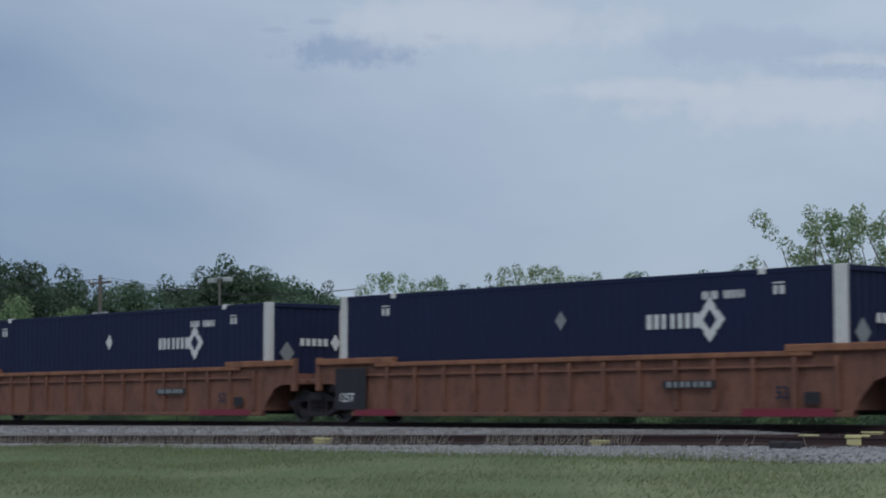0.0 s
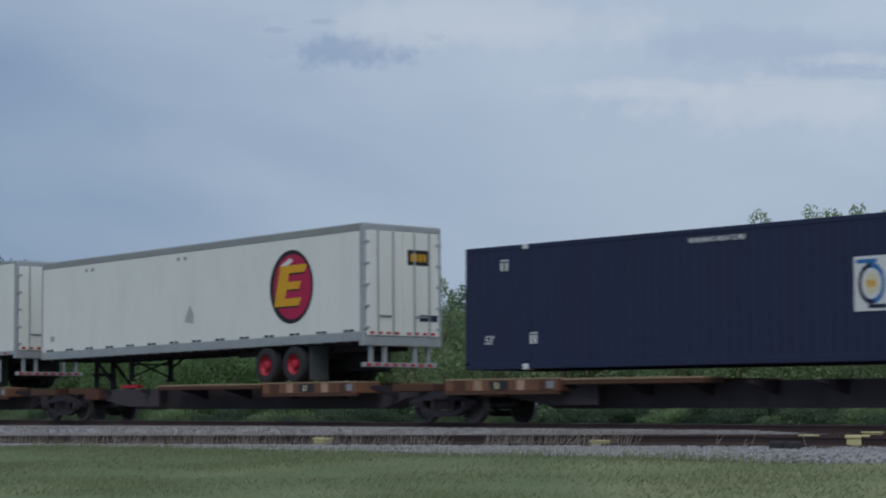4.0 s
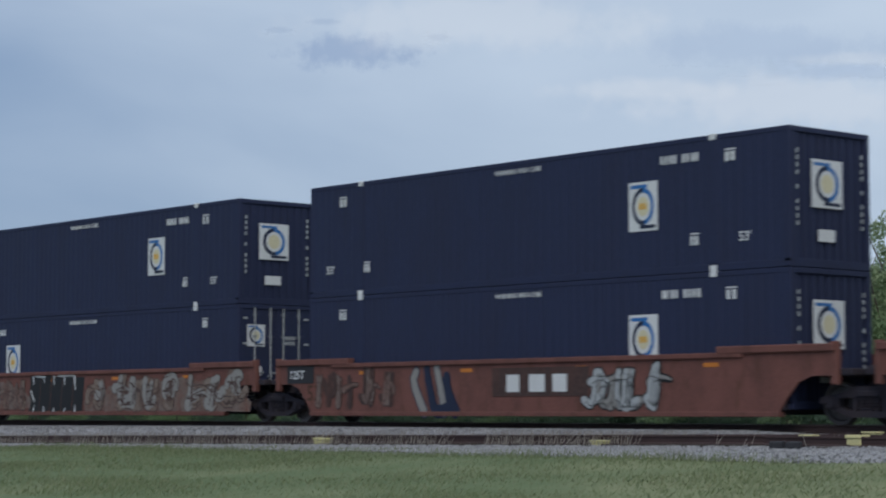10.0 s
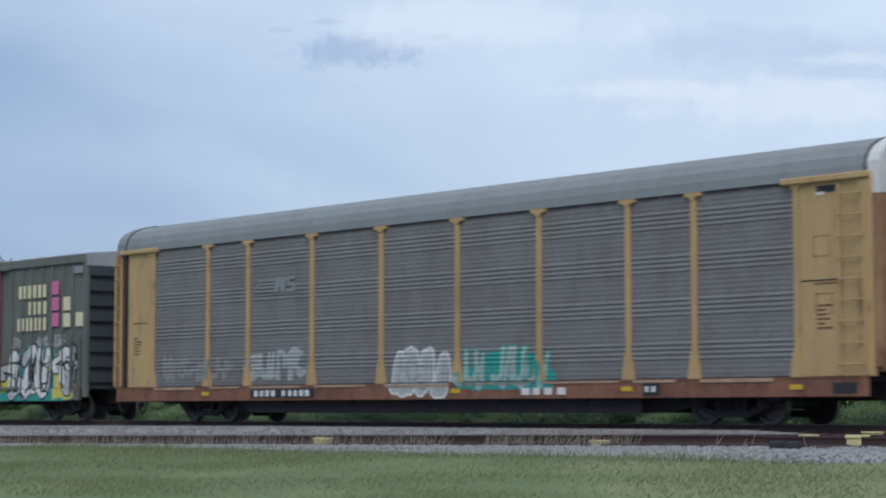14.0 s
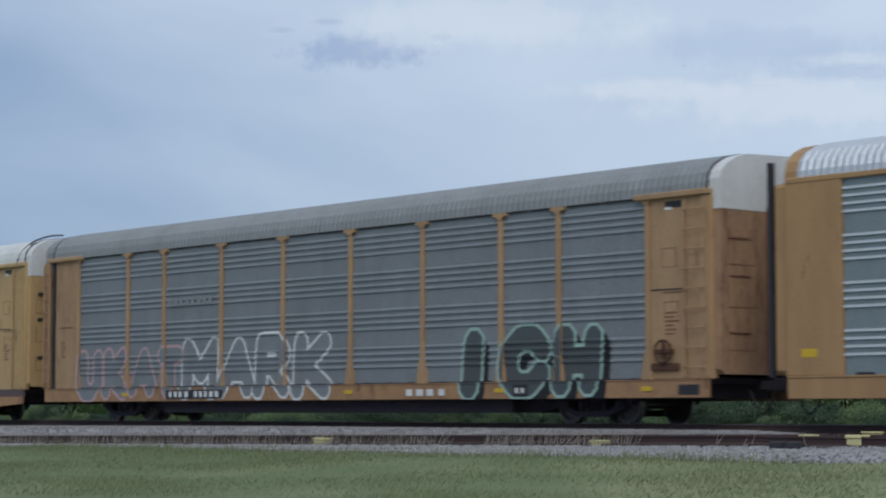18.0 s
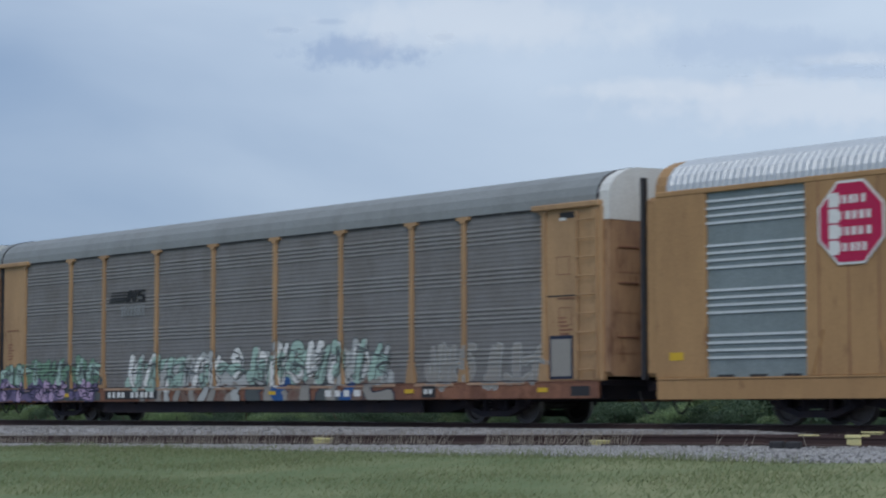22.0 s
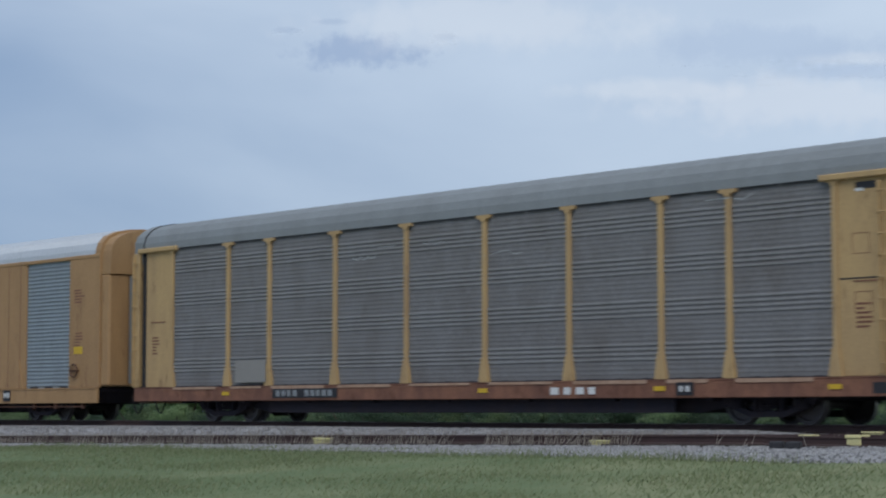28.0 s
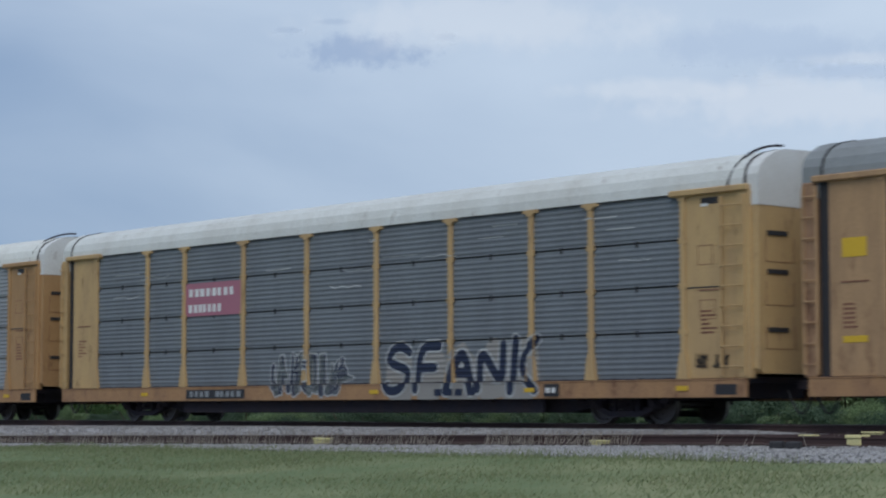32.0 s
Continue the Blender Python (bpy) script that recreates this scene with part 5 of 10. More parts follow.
    plate(root, "test_label", L - 6.1, 0.64 + drop, L - 5.6, 0.92 + drop, BLACK, -1.566)
    bars(root, "label_marking", L - 6.04, 0.72 + drop, L - 5.66, 0.84 + drop, 2, INK_WHITE, -1.573, seed=seed + 3)
    bars(root, "small_marking", L - 10.0, 0.68 + drop, L - 8.4, 0.84 + drop, 4, INK_WHITE if dark_marks else INK_NAVY, -1.567, seed=seed + 5)
    rack_under(root, L, s, deep)
    return root


def rack_q(s, roof, label, end_top, end_low, seed, style="ribs"):
    """A car carrier with wide yellow plates between groups of ribbed panels."""
    L = 26.95
    yellow = RACK_AMBER
    root = thing("autorack", RACK_BASE, label, "rail car", "car carriers in the train")
    on_train(root, s, RACK_BASE)
    spans = [(1.45, 4.1), (6.3, 8.95), (9.2, 11.82), (12.08, 14.65), (14.92, 17.5), (17.78, 20.38), (22.58, 25.2)]
    for a, b in spans:
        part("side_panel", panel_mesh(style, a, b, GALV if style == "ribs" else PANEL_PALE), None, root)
    for x in (9.08, 11.95, 14.78, 17.64):
        p = Shape().box(x - 0.07, -1.53, 0.98, x + 0.07, -1.40, 4.86, 0.012)
        p.prism([(x - 0.17, 0.99), (x + 0.17, 0.99), (x + 0.08, 1.5), (x - 0.08, 1.5)], -1.545, -1.42)
        part("post", p, yellow, root)
    for a, b in ((0.0, 1.44), (4.11, 6.29), (20.39, 22.57), (25.21, L)):
        pl = part("yellow_plate", Shape().box(a, -1.52, 0.98, b, -1.42, 4.98, 0.015), yellow, root)
        if b - a > 1.8:
            for x in (a + 0.35, (a + b) / 2, b - 0.35):
                part("seam", Shape().box(x - 0.012, -1.526, 1.0, x + 0.012, -1.52, 4.95), SILL_RUST, pl)
            for x, d in ((a + 0.12, 0.3), (b - 0.12, -0.3)):
                part("brace", Shape().prism([(x, 1.0), (x + 0.05, 1.0), (x + d + 0.05, 1.9), (x + d, 1.9)], -1.545, -1.52), yellow, pl)
    sl = Shape().box(0.05, -1.55, 0.52, L - 0.05, -1.47, 0.98, 0.012).box(0.05, -1.57, 0.94, L - 0.05, -1.46, 0.98, 0.008)
    part("side_sill", sl, yellow, root)
    part("far_sill", Shape().box(0.05, 1.47, 0.52, L - 0.05, 1.55, 0.98, 0.012), yellow, root)
    part("far_side", Shape().box(0.1, 1.40, 0.98, L - 0.1, 1.50, 4.95), GALV, root)
    part("top_chord", Shape().box(0.02, -1.535, 4.86, L - 0.02, -1.40, 4.965, 0.012), yellow, root)
    part("roof", roof_mesh(0.32, L - 0.30, roof, True), None, root)
    for xa, xb in ((0.0, 0.32), (L - 0.30, L)):
        part("roof_end", arc_plate(xa, xb, 4.9, 0.004), yellow, root)
    # end door: rounded top, two tall leaves
    part("end_hood", arc_plate(L, L + 0.5, 4.35, -0.03), end_top, root, "rounded upper end door")
    # shade in the gap to the next car, drawn as a black strip
    part("door_edge", Shape().box(-0.52, -1.44, 0.95, -0.41, -1.30, 5.35, 0.01), BLACK, root, "black strip standing for the shaded gap beside the end door")
    for i, (y0, y1) in enumerate(((-1.47, -0.75), (-0.72, 0.0), (0.03, 0.75), (0.78, 1.47))):
        part("door_leaf", Shape().box(L, y0, 1.02, L + 0.46, y1, 4.34, 0.05), end_low, root)
    part("door_bar", Shape().box(L + 0.46, -0.77, 1.1, L + 0.49, -0.7, 4.3, 0.008), INK_GREY, root)
    part("far_door", Shape().box(-0.4, -1.42, 1.02, 0.0, 1.42, 4.9, 0.08), yellow, root)
    cl = Shape()
    for a, b in spans:
        for k in range(3):
            x = a + (b - a) * (k + 0.3) / 3
            cl.box(x, -1.475, 0.985, x + 0.45, -1.45, 1.035)
    tagged(part("clip_strip", cl, BLACK, root), kind="stuff")
    plate(root, "number_board", 7.05, 0.66, 9.45, 0.90, BLACK, -1.571)
    bars(root, "number_marking", 7.2, 0.70, 9.3, 0.86, 10, INK_WHITE, -1.578, gaps=(4,), seed=seed)
    plate(root, "test_label", 21.3, 0.60, 21.75, 0.94, BLACK, -1.571)
    bars(root, "label_marking", 21.36, 0.70, 21.7, 0.86, 2, INK_WHITE, -1.578, seed=seed + 3)
    small_marks(root, 25.5, 3.9, -1.52, SILL_RUST, seed, 5, 0.6)
    small_marks(root, 25.6, 2.6, -1.52, SILL_RUST, seed + 1, 6, 0.5)
    plate(root, "yellow_notice", 25.5, 2.0, 26.0, 2.22, INK_YELLOW, -1.52)
    plate(root, "yellow_notice", 0.4, 1.35, 0.8, 1.52, INK_YELLOW, -1.52)
    part("hand_brake", Shape().pipe([(25.6 + 0.2 * math.cos(0.5236 * i), -1.58, 1.5 + 0.2 * math.sin(0.5236 * i)) for i in range(13)], 0.025).box(25.4, -1.58, 1.47, 25.8, -1.52, 1.53), SPINE, root, "rusty hand brake wheel")
    for x in (18.6, 19.6, 22.9, 24.2, 25.8):
        part("hanger", Shape().box(x, -1.42, 0.36, x + 0.12, -1.36, 0.56), SILL_RUST, root)
    part("brake_rod", Shape().box(18.6, -1.415, 0.40, 26.0, -1.39, 0.44), SILL_RUST, root)
    rack_under(root, L, s, False)
    return root


def chalk(root, seed, n, z0=3.9, z1=4.7):
    """Faint chalk scribbles high on the side panels."""
    r, ps = random.Random(seed), []
    for _ in range(n):
        x, z, w = r.uniform(2.5, 24.0), r.uniform(z0, z1), r.uniform(0.4, 1.5)
        k = r.choice((2, 5, 9))
        ps += dabs([(x + w * i / k, z + r.uniform(-0.05, 0.05) * (k > 2)) for i in range(k + 1)], r.uniform(0.012, 0.028), cap=False)
    graffiti(root, [("chalk", ps, INK_SILVER)], -1.47, "faint chalk scribbles on the upper panels")


def octagon(cx, cz, rx, rz, cut=0.3):
    return [(cx - rx, cz - rz * (1 - 2 * cut)), (cx - rx * (1 - 2 * cut), cz - rz), (cx + rx * (1 - 2 * cut), cz - rz), (cx + rx, cz - rz * (1 - 2 * cut)), (cx + rx, cz + rz * (1 - 2 * cut)), (cx + rx * (1 - 2 * cut), cz + rz), (cx - rx * (1 - 2 * cut), cz + rz), (cx - rx, cz + rz * (1 - 2 * cut))]


def octagon_sign(root, cx, cz, rx, rz, y, seed):
    sign = blot(root, "octagon_emblem", octagon(cx, cz, rx, rz), INK_WHITE, y, "crimson octagonal emblem with white rim")
    blot(sign, "field", octagon(cx, cz, rx * 0.93, rz * 0.94), INK_CRIMSON, y - 0.006)
    r = random.Random(seed)
    for i in range(4):
        z = cz + rz * (0.55 - 0.38 * i)
        bars(sign, "lettering_bar", cx - rx * 0.62, z - rz * 0.10, cx + rx * r.uniform(0.45, 0.7), z + rz * 0.10, 6, INK_WHITE, y - 0.012, seed=seed + i)
        plate(sign, "bar", cx - rx * 0.66, z - rz * 0.17, cx - rx * 0.36, z + rz * 0.17, INK_WHITE, y - 0.0125)


def shield(root, x0, z0, x1, z1, y, stripes=True, plain=False):
    w, h = x1 - x0, z1 - z0

    def o(d):
        return [(x0 + w / 2, z0 + d), (x0 + w * 0.86 - d, z0 + h * 0.10 + d), (x1 - d, z0 + h * 0.3), (x1 - d, z1 - h * 0.12), (x1 - w * 0.12 - d, z1 - d), (x0 + w * 0.5, z1 - h * 0.04 - d), (x0 + w * 0.12 + d, z1 - d), (x0 + d, z1 - h * 0.12), (x0 + d, z0 + h * 0.3), (x0 + w * 0.14 + d, z0 + h * 0.10 + d)]

    sh = blot(root, "shield_emblem", o(0), INK_NAVY if not plain else INK_WHITE, y, "blue and white shield emblem")
    blot(sh, "field", o(0.05), INK_WHITE, y - 0.005)
    top = [(x0 + 0.06, z0 + h * 0.62), (x1 - 0.06, z0 + h * 0.62), (x1 - 0.06, z1 - h * 0.13), (x1 - w * 0.14, z1 - 0.06), (x0 + w / 2, z1 - h * 0.05 - 0.05), (x0 + w * 0.14, z1 - 0.06), (x0 + 0.06, z1 - h * 0.13)]
    blot(sh, "band", top, INK_NAVY, y - 0.010)
    bars(sh, "lettering_bar", x0 + w * 0.2, z0 + h * 0.79, x1 - w * 0.2, z0 + h * 0.87, 5, INK_WHITE, y - 0.015, seed=3)
    bars(sh, "lettering_bar", x0 + w * 0.14, z0 + h * 0.67, x1 - w * 0.14, z0 + h * 0.75, 7, INK_WHITE, y - 0.015, seed=4)
    if stripes:
        for i in range(5):
            xa = x0 + w * (0.12 + 0.165 * i)
            plate(sh, "stripe", xa, z0 + h * (0.12 if i not in (0, 4) else 0.2), xa + w * 0.085, z0 + h * 0.6, INK_RED, y - 0.010)


def rail_horse(root, x0, z0, x1, z1, y, m):
    """A row of speed lines and two heavy blocks."""
    s = Shape()
    for i in range(4):
        z = z0 + (z1 - z0) * (0.08 + 0.24 * i)
        s.box(x0 + (x1 - x0) * 0.02 * i, y - 0.006, z, x0 + (x1 - x0) * 0.55, y, z + (z1 - z0) * 0.11)
    w, h = x1 - x0, z1 - z0
    s.prism([(x0 + w * 0.48, z0), (x0 + w * 0.58, z0), (x0 + w * 0.66, z1), (x0 + w * 0.55, z1)], y - 0.008, y)
    s.prism([(x0 + w * 0.60, z1), (x0 + w * 0.66, z1), (x0 + w * 0.72, z0), (x0 + w * 0.66, z0)], y - 0.0095, y)
    s.prism([(x0 + w * 0.67, z0), (x0 + w * 0.74, z0), (x0 + w * 0.79, z1), (x0 + w * 0.70, z1)], y - 0.011, y)
    for zz in (0.0, 0.42, 0.82):
        s.box(x0 + w * 0.80, y - 0.007, z0 + h * zz, x1, y, z0 + h * (zz + 0.18))
    s.box(x0 + w * 0.80, y - 0.008, z0 + h * 0.5, x0 + w * 0.87, y, z1)
    s.box(x1 - w * 0.07, y - 0.008, z0, x1, y, z0 + h * 0.55)
    part("speed_line_emblem", s, m, root, "dark speed-line emblem")

# ---------------------------------------------------------------- containers
_box = {}


def container_meshes(material, base):
    key = (material.name, base)
    if key in _box:
        return _box[key]
    L, W, H = 16.15, 1.30, 2.896
    prof, x = [(0.16, -W + 0.005)], 0.2
    while x < L - 0.36:
        prof += [(x, -W + 0.005), (x + 0.05, -W + 0.017), (x + 0.13, -W + 0.017), (x + 0.18, -W + 0.005)]
        x += 0.275
    prof.append((L - 0.16, -W + 0.005))
    side = Shape().sheet_z(prof, 0.16, H - 0.10, -W + 0.08).mesh("side_wall", material)
    fr = Shape()
    for y in (-W, W - 0.12):
        fr.box(0, y, 0, L, y + 0.12, 0.16, 0.012)
        fr.box(0, y, H - 0.11, L, y + 0.12, H, 0.012)
    for x in (0, L - 0.16):
        for y in (-W, W - 0.16):
            fr.box(x, y, 0.1, x + 0.16, y + 0.16, H - 0.05, 0.012)
        fr.box(x, -W, 0, x + 0.16, W, 0.18, 0.012)
        fr.box(x, -W, H - 0.12, x + 0.16, W, H, 0.012)
    frame_ = fr.mesh("frame", material)
    far = Shape().box(0.16, W - 0.08, 0.16, L - 0.16, W - 0.03, H - 0.1).mesh("far_wall", material)
    rf = Shape()
    for i in range(40):
        x = 0.16 + (L - 0.32) * i / 40
        rf.box(x, -W + 0.1, H - 0.05, x + (L - 0.32) / 80, W - 0.1, H - 0.015)
        rf.box(x + (L - 0.32) / 80, -W + 0.1, H - 0.06, x + (L - 0.32) / 40, W - 0.1, H - 0.03)
    roof_ = rf.mesh("roof", material)
    floor_ = Shape().box(0.1, -W + 0.1, 0.1, L - 0.1, W - 0.1, 0.2).mesh("floor", STEEL_DARK)
    cast = Shape().box(0, 0, 0, 0.19, 0.17, 0.13, 0.02)
    cast.tube((0.095, -0.002, 0.065), (0.095, 0.03, 0.065), 0.04, n=10)
    cast_ = cast.mesh("corner_casting", material)
    castw = Shape().box(0, 0, 0, 0.20, 0.18, 0.14, 0.015).mesh("lift_casting", INK_WHITE)
    mid = Shape().box(0, 0, 0.16, 0.28, 0.10, H - 0.1, 0.012).mesh("lift_post", material)
    _box[key] = (side, frame_, far, roof_, floor_, cast_, castw, mid)
    return _box[key]


def circle_panel(root, x0, z0, x1, z1, y):
    """White square panel with blue ring arcs and a gold centre."""
    w, h, cx, cz = x1 - x0, z1 - z0, (x0 + x1) / 2, (z0 + z1) / 2
    p = plate(root, "logo_panel", x0, z0, x1, z1, INK_WHITE, y, "white panel with blue arcs and a gold disc")
    r = min(w, h) * 0.36
    rings = Shape()
    n = 24
    for i in range(n):
        a, b = math.radians(100 - 190 * i / n), math.radians(100 - 190 * (i + 1) / n)
        rings.prism([(cx + r * 0.78 * math.cos(a), cz + r * 0.78 * h / w * math.sin(a)), (cx + r * 1.05 * math.cos(a), cz + r * 1.05 * h / w * math.sin(a)), (cx + r * 1.05 * math.cos(b), cz + r * 1.05 * h / w * math.sin(b)), (cx + r * 0.78 * math.cos(b), cz + r * 0.78 * h / w * math.sin(b))], y - 0.011, y - 0.004)
    rings.box(cx - w * 0.42, y - 0.0115, z1 - h * 0.13, cx + w * 0.15, y - 0.004, z1 - h * 0.055)
    part("blue_arc", rings, INK_BLUE, p)
    dark = Shape()
    for i in range(n):
        a, b = math.radians(280 - 190 * i / n), math.radians(280 - 190 * (i + 1) / n)
        dark.prism([(cx + r * 0.80 * math.cos(a), cz + r * 0.80 * h / w * math.sin(a)), (cx + r * 1.05 * math.cos(a), cz + r * 1.05 * h / w * math.sin(a)), (cx + r * 1.05 * math.cos(b), cz + r * 1.05 * h / w * math.sin(b)), (cx + r * 0.80 * math.cos(b), cz + r * 0.80 * h / w * math.sin(b))], y - 0.013, y - 0.004)
    dark.box(cx - w * 0.1, y - 0.0135, z0 + h * 0.05, cx + w * 0.42, y - 0.004, z0 + h * 0.12)
    part("navy_arc", dark, INK_NAVY, p)
    blot(p, "gold_disc", oval(cx, cz, r * 0.55, r * 0.55 * h / w, 20), INK_CREAM, y - 0.007)
    bars(p, "gold_marking", cx - r * 0.4, cz - r * 0.22, cx + r * 0.4, cz + r * 0.22, 3, INK_GOLD, y - 0.012, seed=6)


def circle_panel_end(root, y0, z0, y1, z1, x):
    w, h, cy, cz = y1 - y0, z1 - z0, (y0 + y1) / 2, (z0 + z1) / 2
    p = plate_end(root, "logo_panel", y0, z0, y1, z1, INK_WHITE, x, "white panel with blue arcs and a gold disc")
    r, n = min(w, h) * 0.36, 20
    for nm, m, a0, lift in (("blue_arc", INK_BLUE, 100, 0.010), ("navy_arc", INK_NAVY, 280, 0.012)):
        s = Shape()
        for i in range(n):
            a, b = math.radians(a0 - 190 * i / n), math.radians(a0 - 190 * (i + 1) / n)
            s.prism_x([(cy + q * r * math.cos(c), cz + q * r * h / w * math.sin(c)) for q, c in ((0.78, a), (1.05, a), (1.05, b), (0.78, b))], x + 0.005, x + lift)
        z = z1 - h * 0.13 if a0 == 100 else z0 + h * 0.05
        ya = cy - w * 0.42 if a0 == 100 else cy - w * 0.1
        s.box(x + 0.005, ya, z, x + lift + 0.001, ya + w * 0.52, z + h * 0.07)
        part(nm, s, m, p)
    part("gold_disc", Shape().prism_x([(cy + 0.55 * r * math.cos(i * 0.314), cz + 0.55 * r * h / w * math.sin(i * 0.314)) for i in range(20)], x + 0.005, x + 0.009), INK_CREAM, p)


def container(s, z, label, kind="circle", panel_x=11.6, panel_low=False, end="panel", num_x=12.55, fives=True, seed=1):
    """A 16 m corrugated steel freight container; its near side faces -y."""
    L, W, H = 16.15, 1.30, 2.896
    mat_ = INDIGO if kind == "diamond" else NAVY
    root = thing("freight_container", 0.0, label, "container", "containers on the train")
    on_train(root, s, z)
    side, fr, far, rf, fl, ca, cw, mid = container_meshes(mat_, 0)
    for nm, me in (("side_wall", side), ("frame", fr), ("far_wall", far), ("roof", rf), ("floor", fl)):
        part(nm, me, None, root)
    for x in (0, L - 0.19):
        for y in (-W - 0.005, W - 0.165):
            for zz in (-0.002, H - 0.128):
                c = part("corner_casting", ca, None, root)
                c.location = (x - 0.002 if x == 0 else x + 0.002, y, zz)
    for x in (2.0, L - 2.2):
        p = part("lift_post", mid, None, root)
        p.location = (x - 0.04, -W - 0.004, 0)
        for zz in (-0.012, H - 0.12):
            c = part("lift_casting", cw, None, root, "white-painted lifting casting")
            c.location = (x, -W - 0.012, zz)
    y = -W - 0.002
    if kind == "circle":
        write(root, "WARNING HIGH CUBE", 7.2, 2.60, 0.11, INK_WHITE, y, width=1.6)
        bars(root, "number_marking", num_x, 2.38, num_x + 1.15, 2.56, 9, INK_WHITE, y, gaps=(4,), seed=seed)
        circle_panel(root, panel_x, 0.98 if not panel_low else 1.02, panel_x + 0.86, 2.06 if not panel_low else 2.10, y)
        for x in (1.25, L - 1.75):
            bars(root, "stencil_marking", x, 2.30, x + 0.32, 2.50, 2, INK_WHITE, y, seed=seed + 1)
            plate(root, "stencil_line", x, 2.53, x + 0.3, 2.56, INK_WHITE, y)
        for x in (2.25, L - 2.75):
            bars(root, "stencil_marking", x, 0.58, x + 0.26, 0.78, 2, INK_WHITE, y, seed=seed + 2)
            plate(root, "stencil_line", x + 0.02, 0.81, x + 0.26, 0.84, INK_WHITE, y)
        if fives:
            for x in (0.70, L - 1.38):
                write(root, "53'", x, 0.60, 0.20, INK_WHITE, y)
    else:
        # blocks and a diamond in place of the maker's name
        bars(root, "logo_marking", 10.77, 1.74, 12.35, 2.06, 7, INK_WHITE, y, seed=8, label="white block lettering without words")
        cx, cz = 12.62, 1.90
        d = blot(root, "diamond_emblem", [(cx - 0.42, cz), (cx, cz - 0.48), (cx + 0.42, cz), (cx, cz + 0.48)], INK_WHITE, y, "white open diamond emblem")
        blot(d, "emblem_centre", [(cx - 0.19, cz), (cx, cz - 0.22), (cx + 0.19, cz), (cx, cz + 0.22)], mat_, y - 0.005)
        for k in range(4):
            a = math.pi / 2 * k + math.pi / 4
            px, pz = cx + 0.30 * math.cos(a), cz + 0.35 * math.sin(a)
            blot(d, "emblem_notch", [(px - 0.05, pz), (px, pz - 0.06), (px + 0.05, pz), (px, pz + 0.06)], mat_, y - 0.005)
        blot(root, "placard", [(7.92, 2.02), (8.10, 1.80), (8.28, 2.02), (8.10, 2.24)], INK_GREY if s > -42 else INK_WHITE, y, "grey diamond placard")
        bars(root, "number_marking", 12.4, 2.33, 13.6, 2.50, 10, INK_WHITE, y, gaps=(4,), seed=seed)
        for x in (1.65, 14.35):
            bars(root, "stencil_marking", x, 2.36, x + 0.34, 2.54, 2, INK_WHITE, y, seed=seed + 1)
            plate(root, "stencil_line", x, 2.58, x + 0.3, 2.61, INK_WHITE, y)
        for x in (-0.004, L - 0.24):
            part("white_post", Shape().box(x, -W - 0.012, 0.02, x + 0.245, -W + 0.17, H + 0.004, 0.012), DOOR_WHITE, root, "white-painted corner post")
        part("white_post", Shape().box(L - 0.16, W - 0.17, 0.02, L + 0.014, W + 0.006, H + 0.004, 0.012), DOOR_WHITE, root, "white-painted corner post")
        part("post_stencil", Shape().box(L - 0.2, -W - 0.018, 0.25, L - 0.1, -W - 0.012, 0.95), INK_GOLD, root)
    # the end that faces +x
    x = L - 0.02
    e = Shape()
    if end == "panel":
        for i in range(9):
            yy = -1.12 + 0.25 * i
            part("end_rib", Shape().box(x - 0.05, yy, 0.18, x - 0.01, yy + 0.13, H - 0.12, 0.01), mat_, root)
        e.box(x - 0.06, -1.15, 0.18, x - 0.04, 1.15, H - 0.12)
        part("end_wall", e, mat_, root)
        if kind == "circle":
            circle_panel_end(root, -0.62, 1.25, 0.38, 2.25, x + 0.02)
            plate_end(root, "notice", -0.42, 0.55, 0.12, 0.80, INK_WHITE, x + 0.02)
            for yy in (-1.1, 1.0):
                s_ = Shape()
                for k in range(11):
                    if k not in (4, 6):
                        s_.box(x + 0.018, yy, 0.85 + 0.15 * k, x + 0.024, yy + 0.06, 0.94 + 0.15 * k)
                tagged(part("upright_marking", s_, INK_SILVER, root), kind="stuff")
        else:
            s_ = Shape()
            for k in range(5):
                s_.box(x + 0.02, -0.25 + 0.2 * k, 1.75, x + 0.026, -0.12 + 0.2 * k, 1.95)
            part("logo_marking", s_, INK_WHITE, root, "small white block lettering without words")
            part("diamond_emblem", Shape().prism_x([(0.78, 1.85), (0.95, 1.62), (1.12, 1.85), (0.95, 2.08)], x + 0.018, x + 0.026), INK_WHITE, root)
            part("placard", Shape().prism_x([(-0.95, 1.55), (-0.70, 1.25), (-0.45, 1.55), (-0.70, 1.85)], x + 0.018, x + 0.026), INK_GREY, root)
            s_ = Shape()
            for k in range(8):
                s_.box(x + 0.018, 1.16, 0.5 + 0.26 * k, x + 0.024, 1.24, 0.66 + 0.26 * k)
            tagged(part("upright_marking", s_, INK_SILVER, root), kind="stuff")
    else:
        for y0, y1 in ((-1.17, -0.01), (0.01, 1.17)):
            part("door_leaf", Shape().box(x - 0.07, y0, 0.16, x - 0.005, y1, H - 0.12, 0.015), mat_, root)
        for yy in (-0.75, -0.22, 0.22, 0.75):
            rod = part("lock_rod", Shape().tube((x + 0.03, yy, 0.1), (x + 0.03, yy, H - 0.08), 0.019, n=8), INK_SILVER, root, "pale grey lock rod")
            for zz in (0.32, 0.9, 2.0, 2.6):
                part("rod_clamp", Shape().box(x - 0.01, yy - 0.06, zz, x + 0.05, yy + 0.06, zz + 0.05, 0.006), INK_GREY, rod)
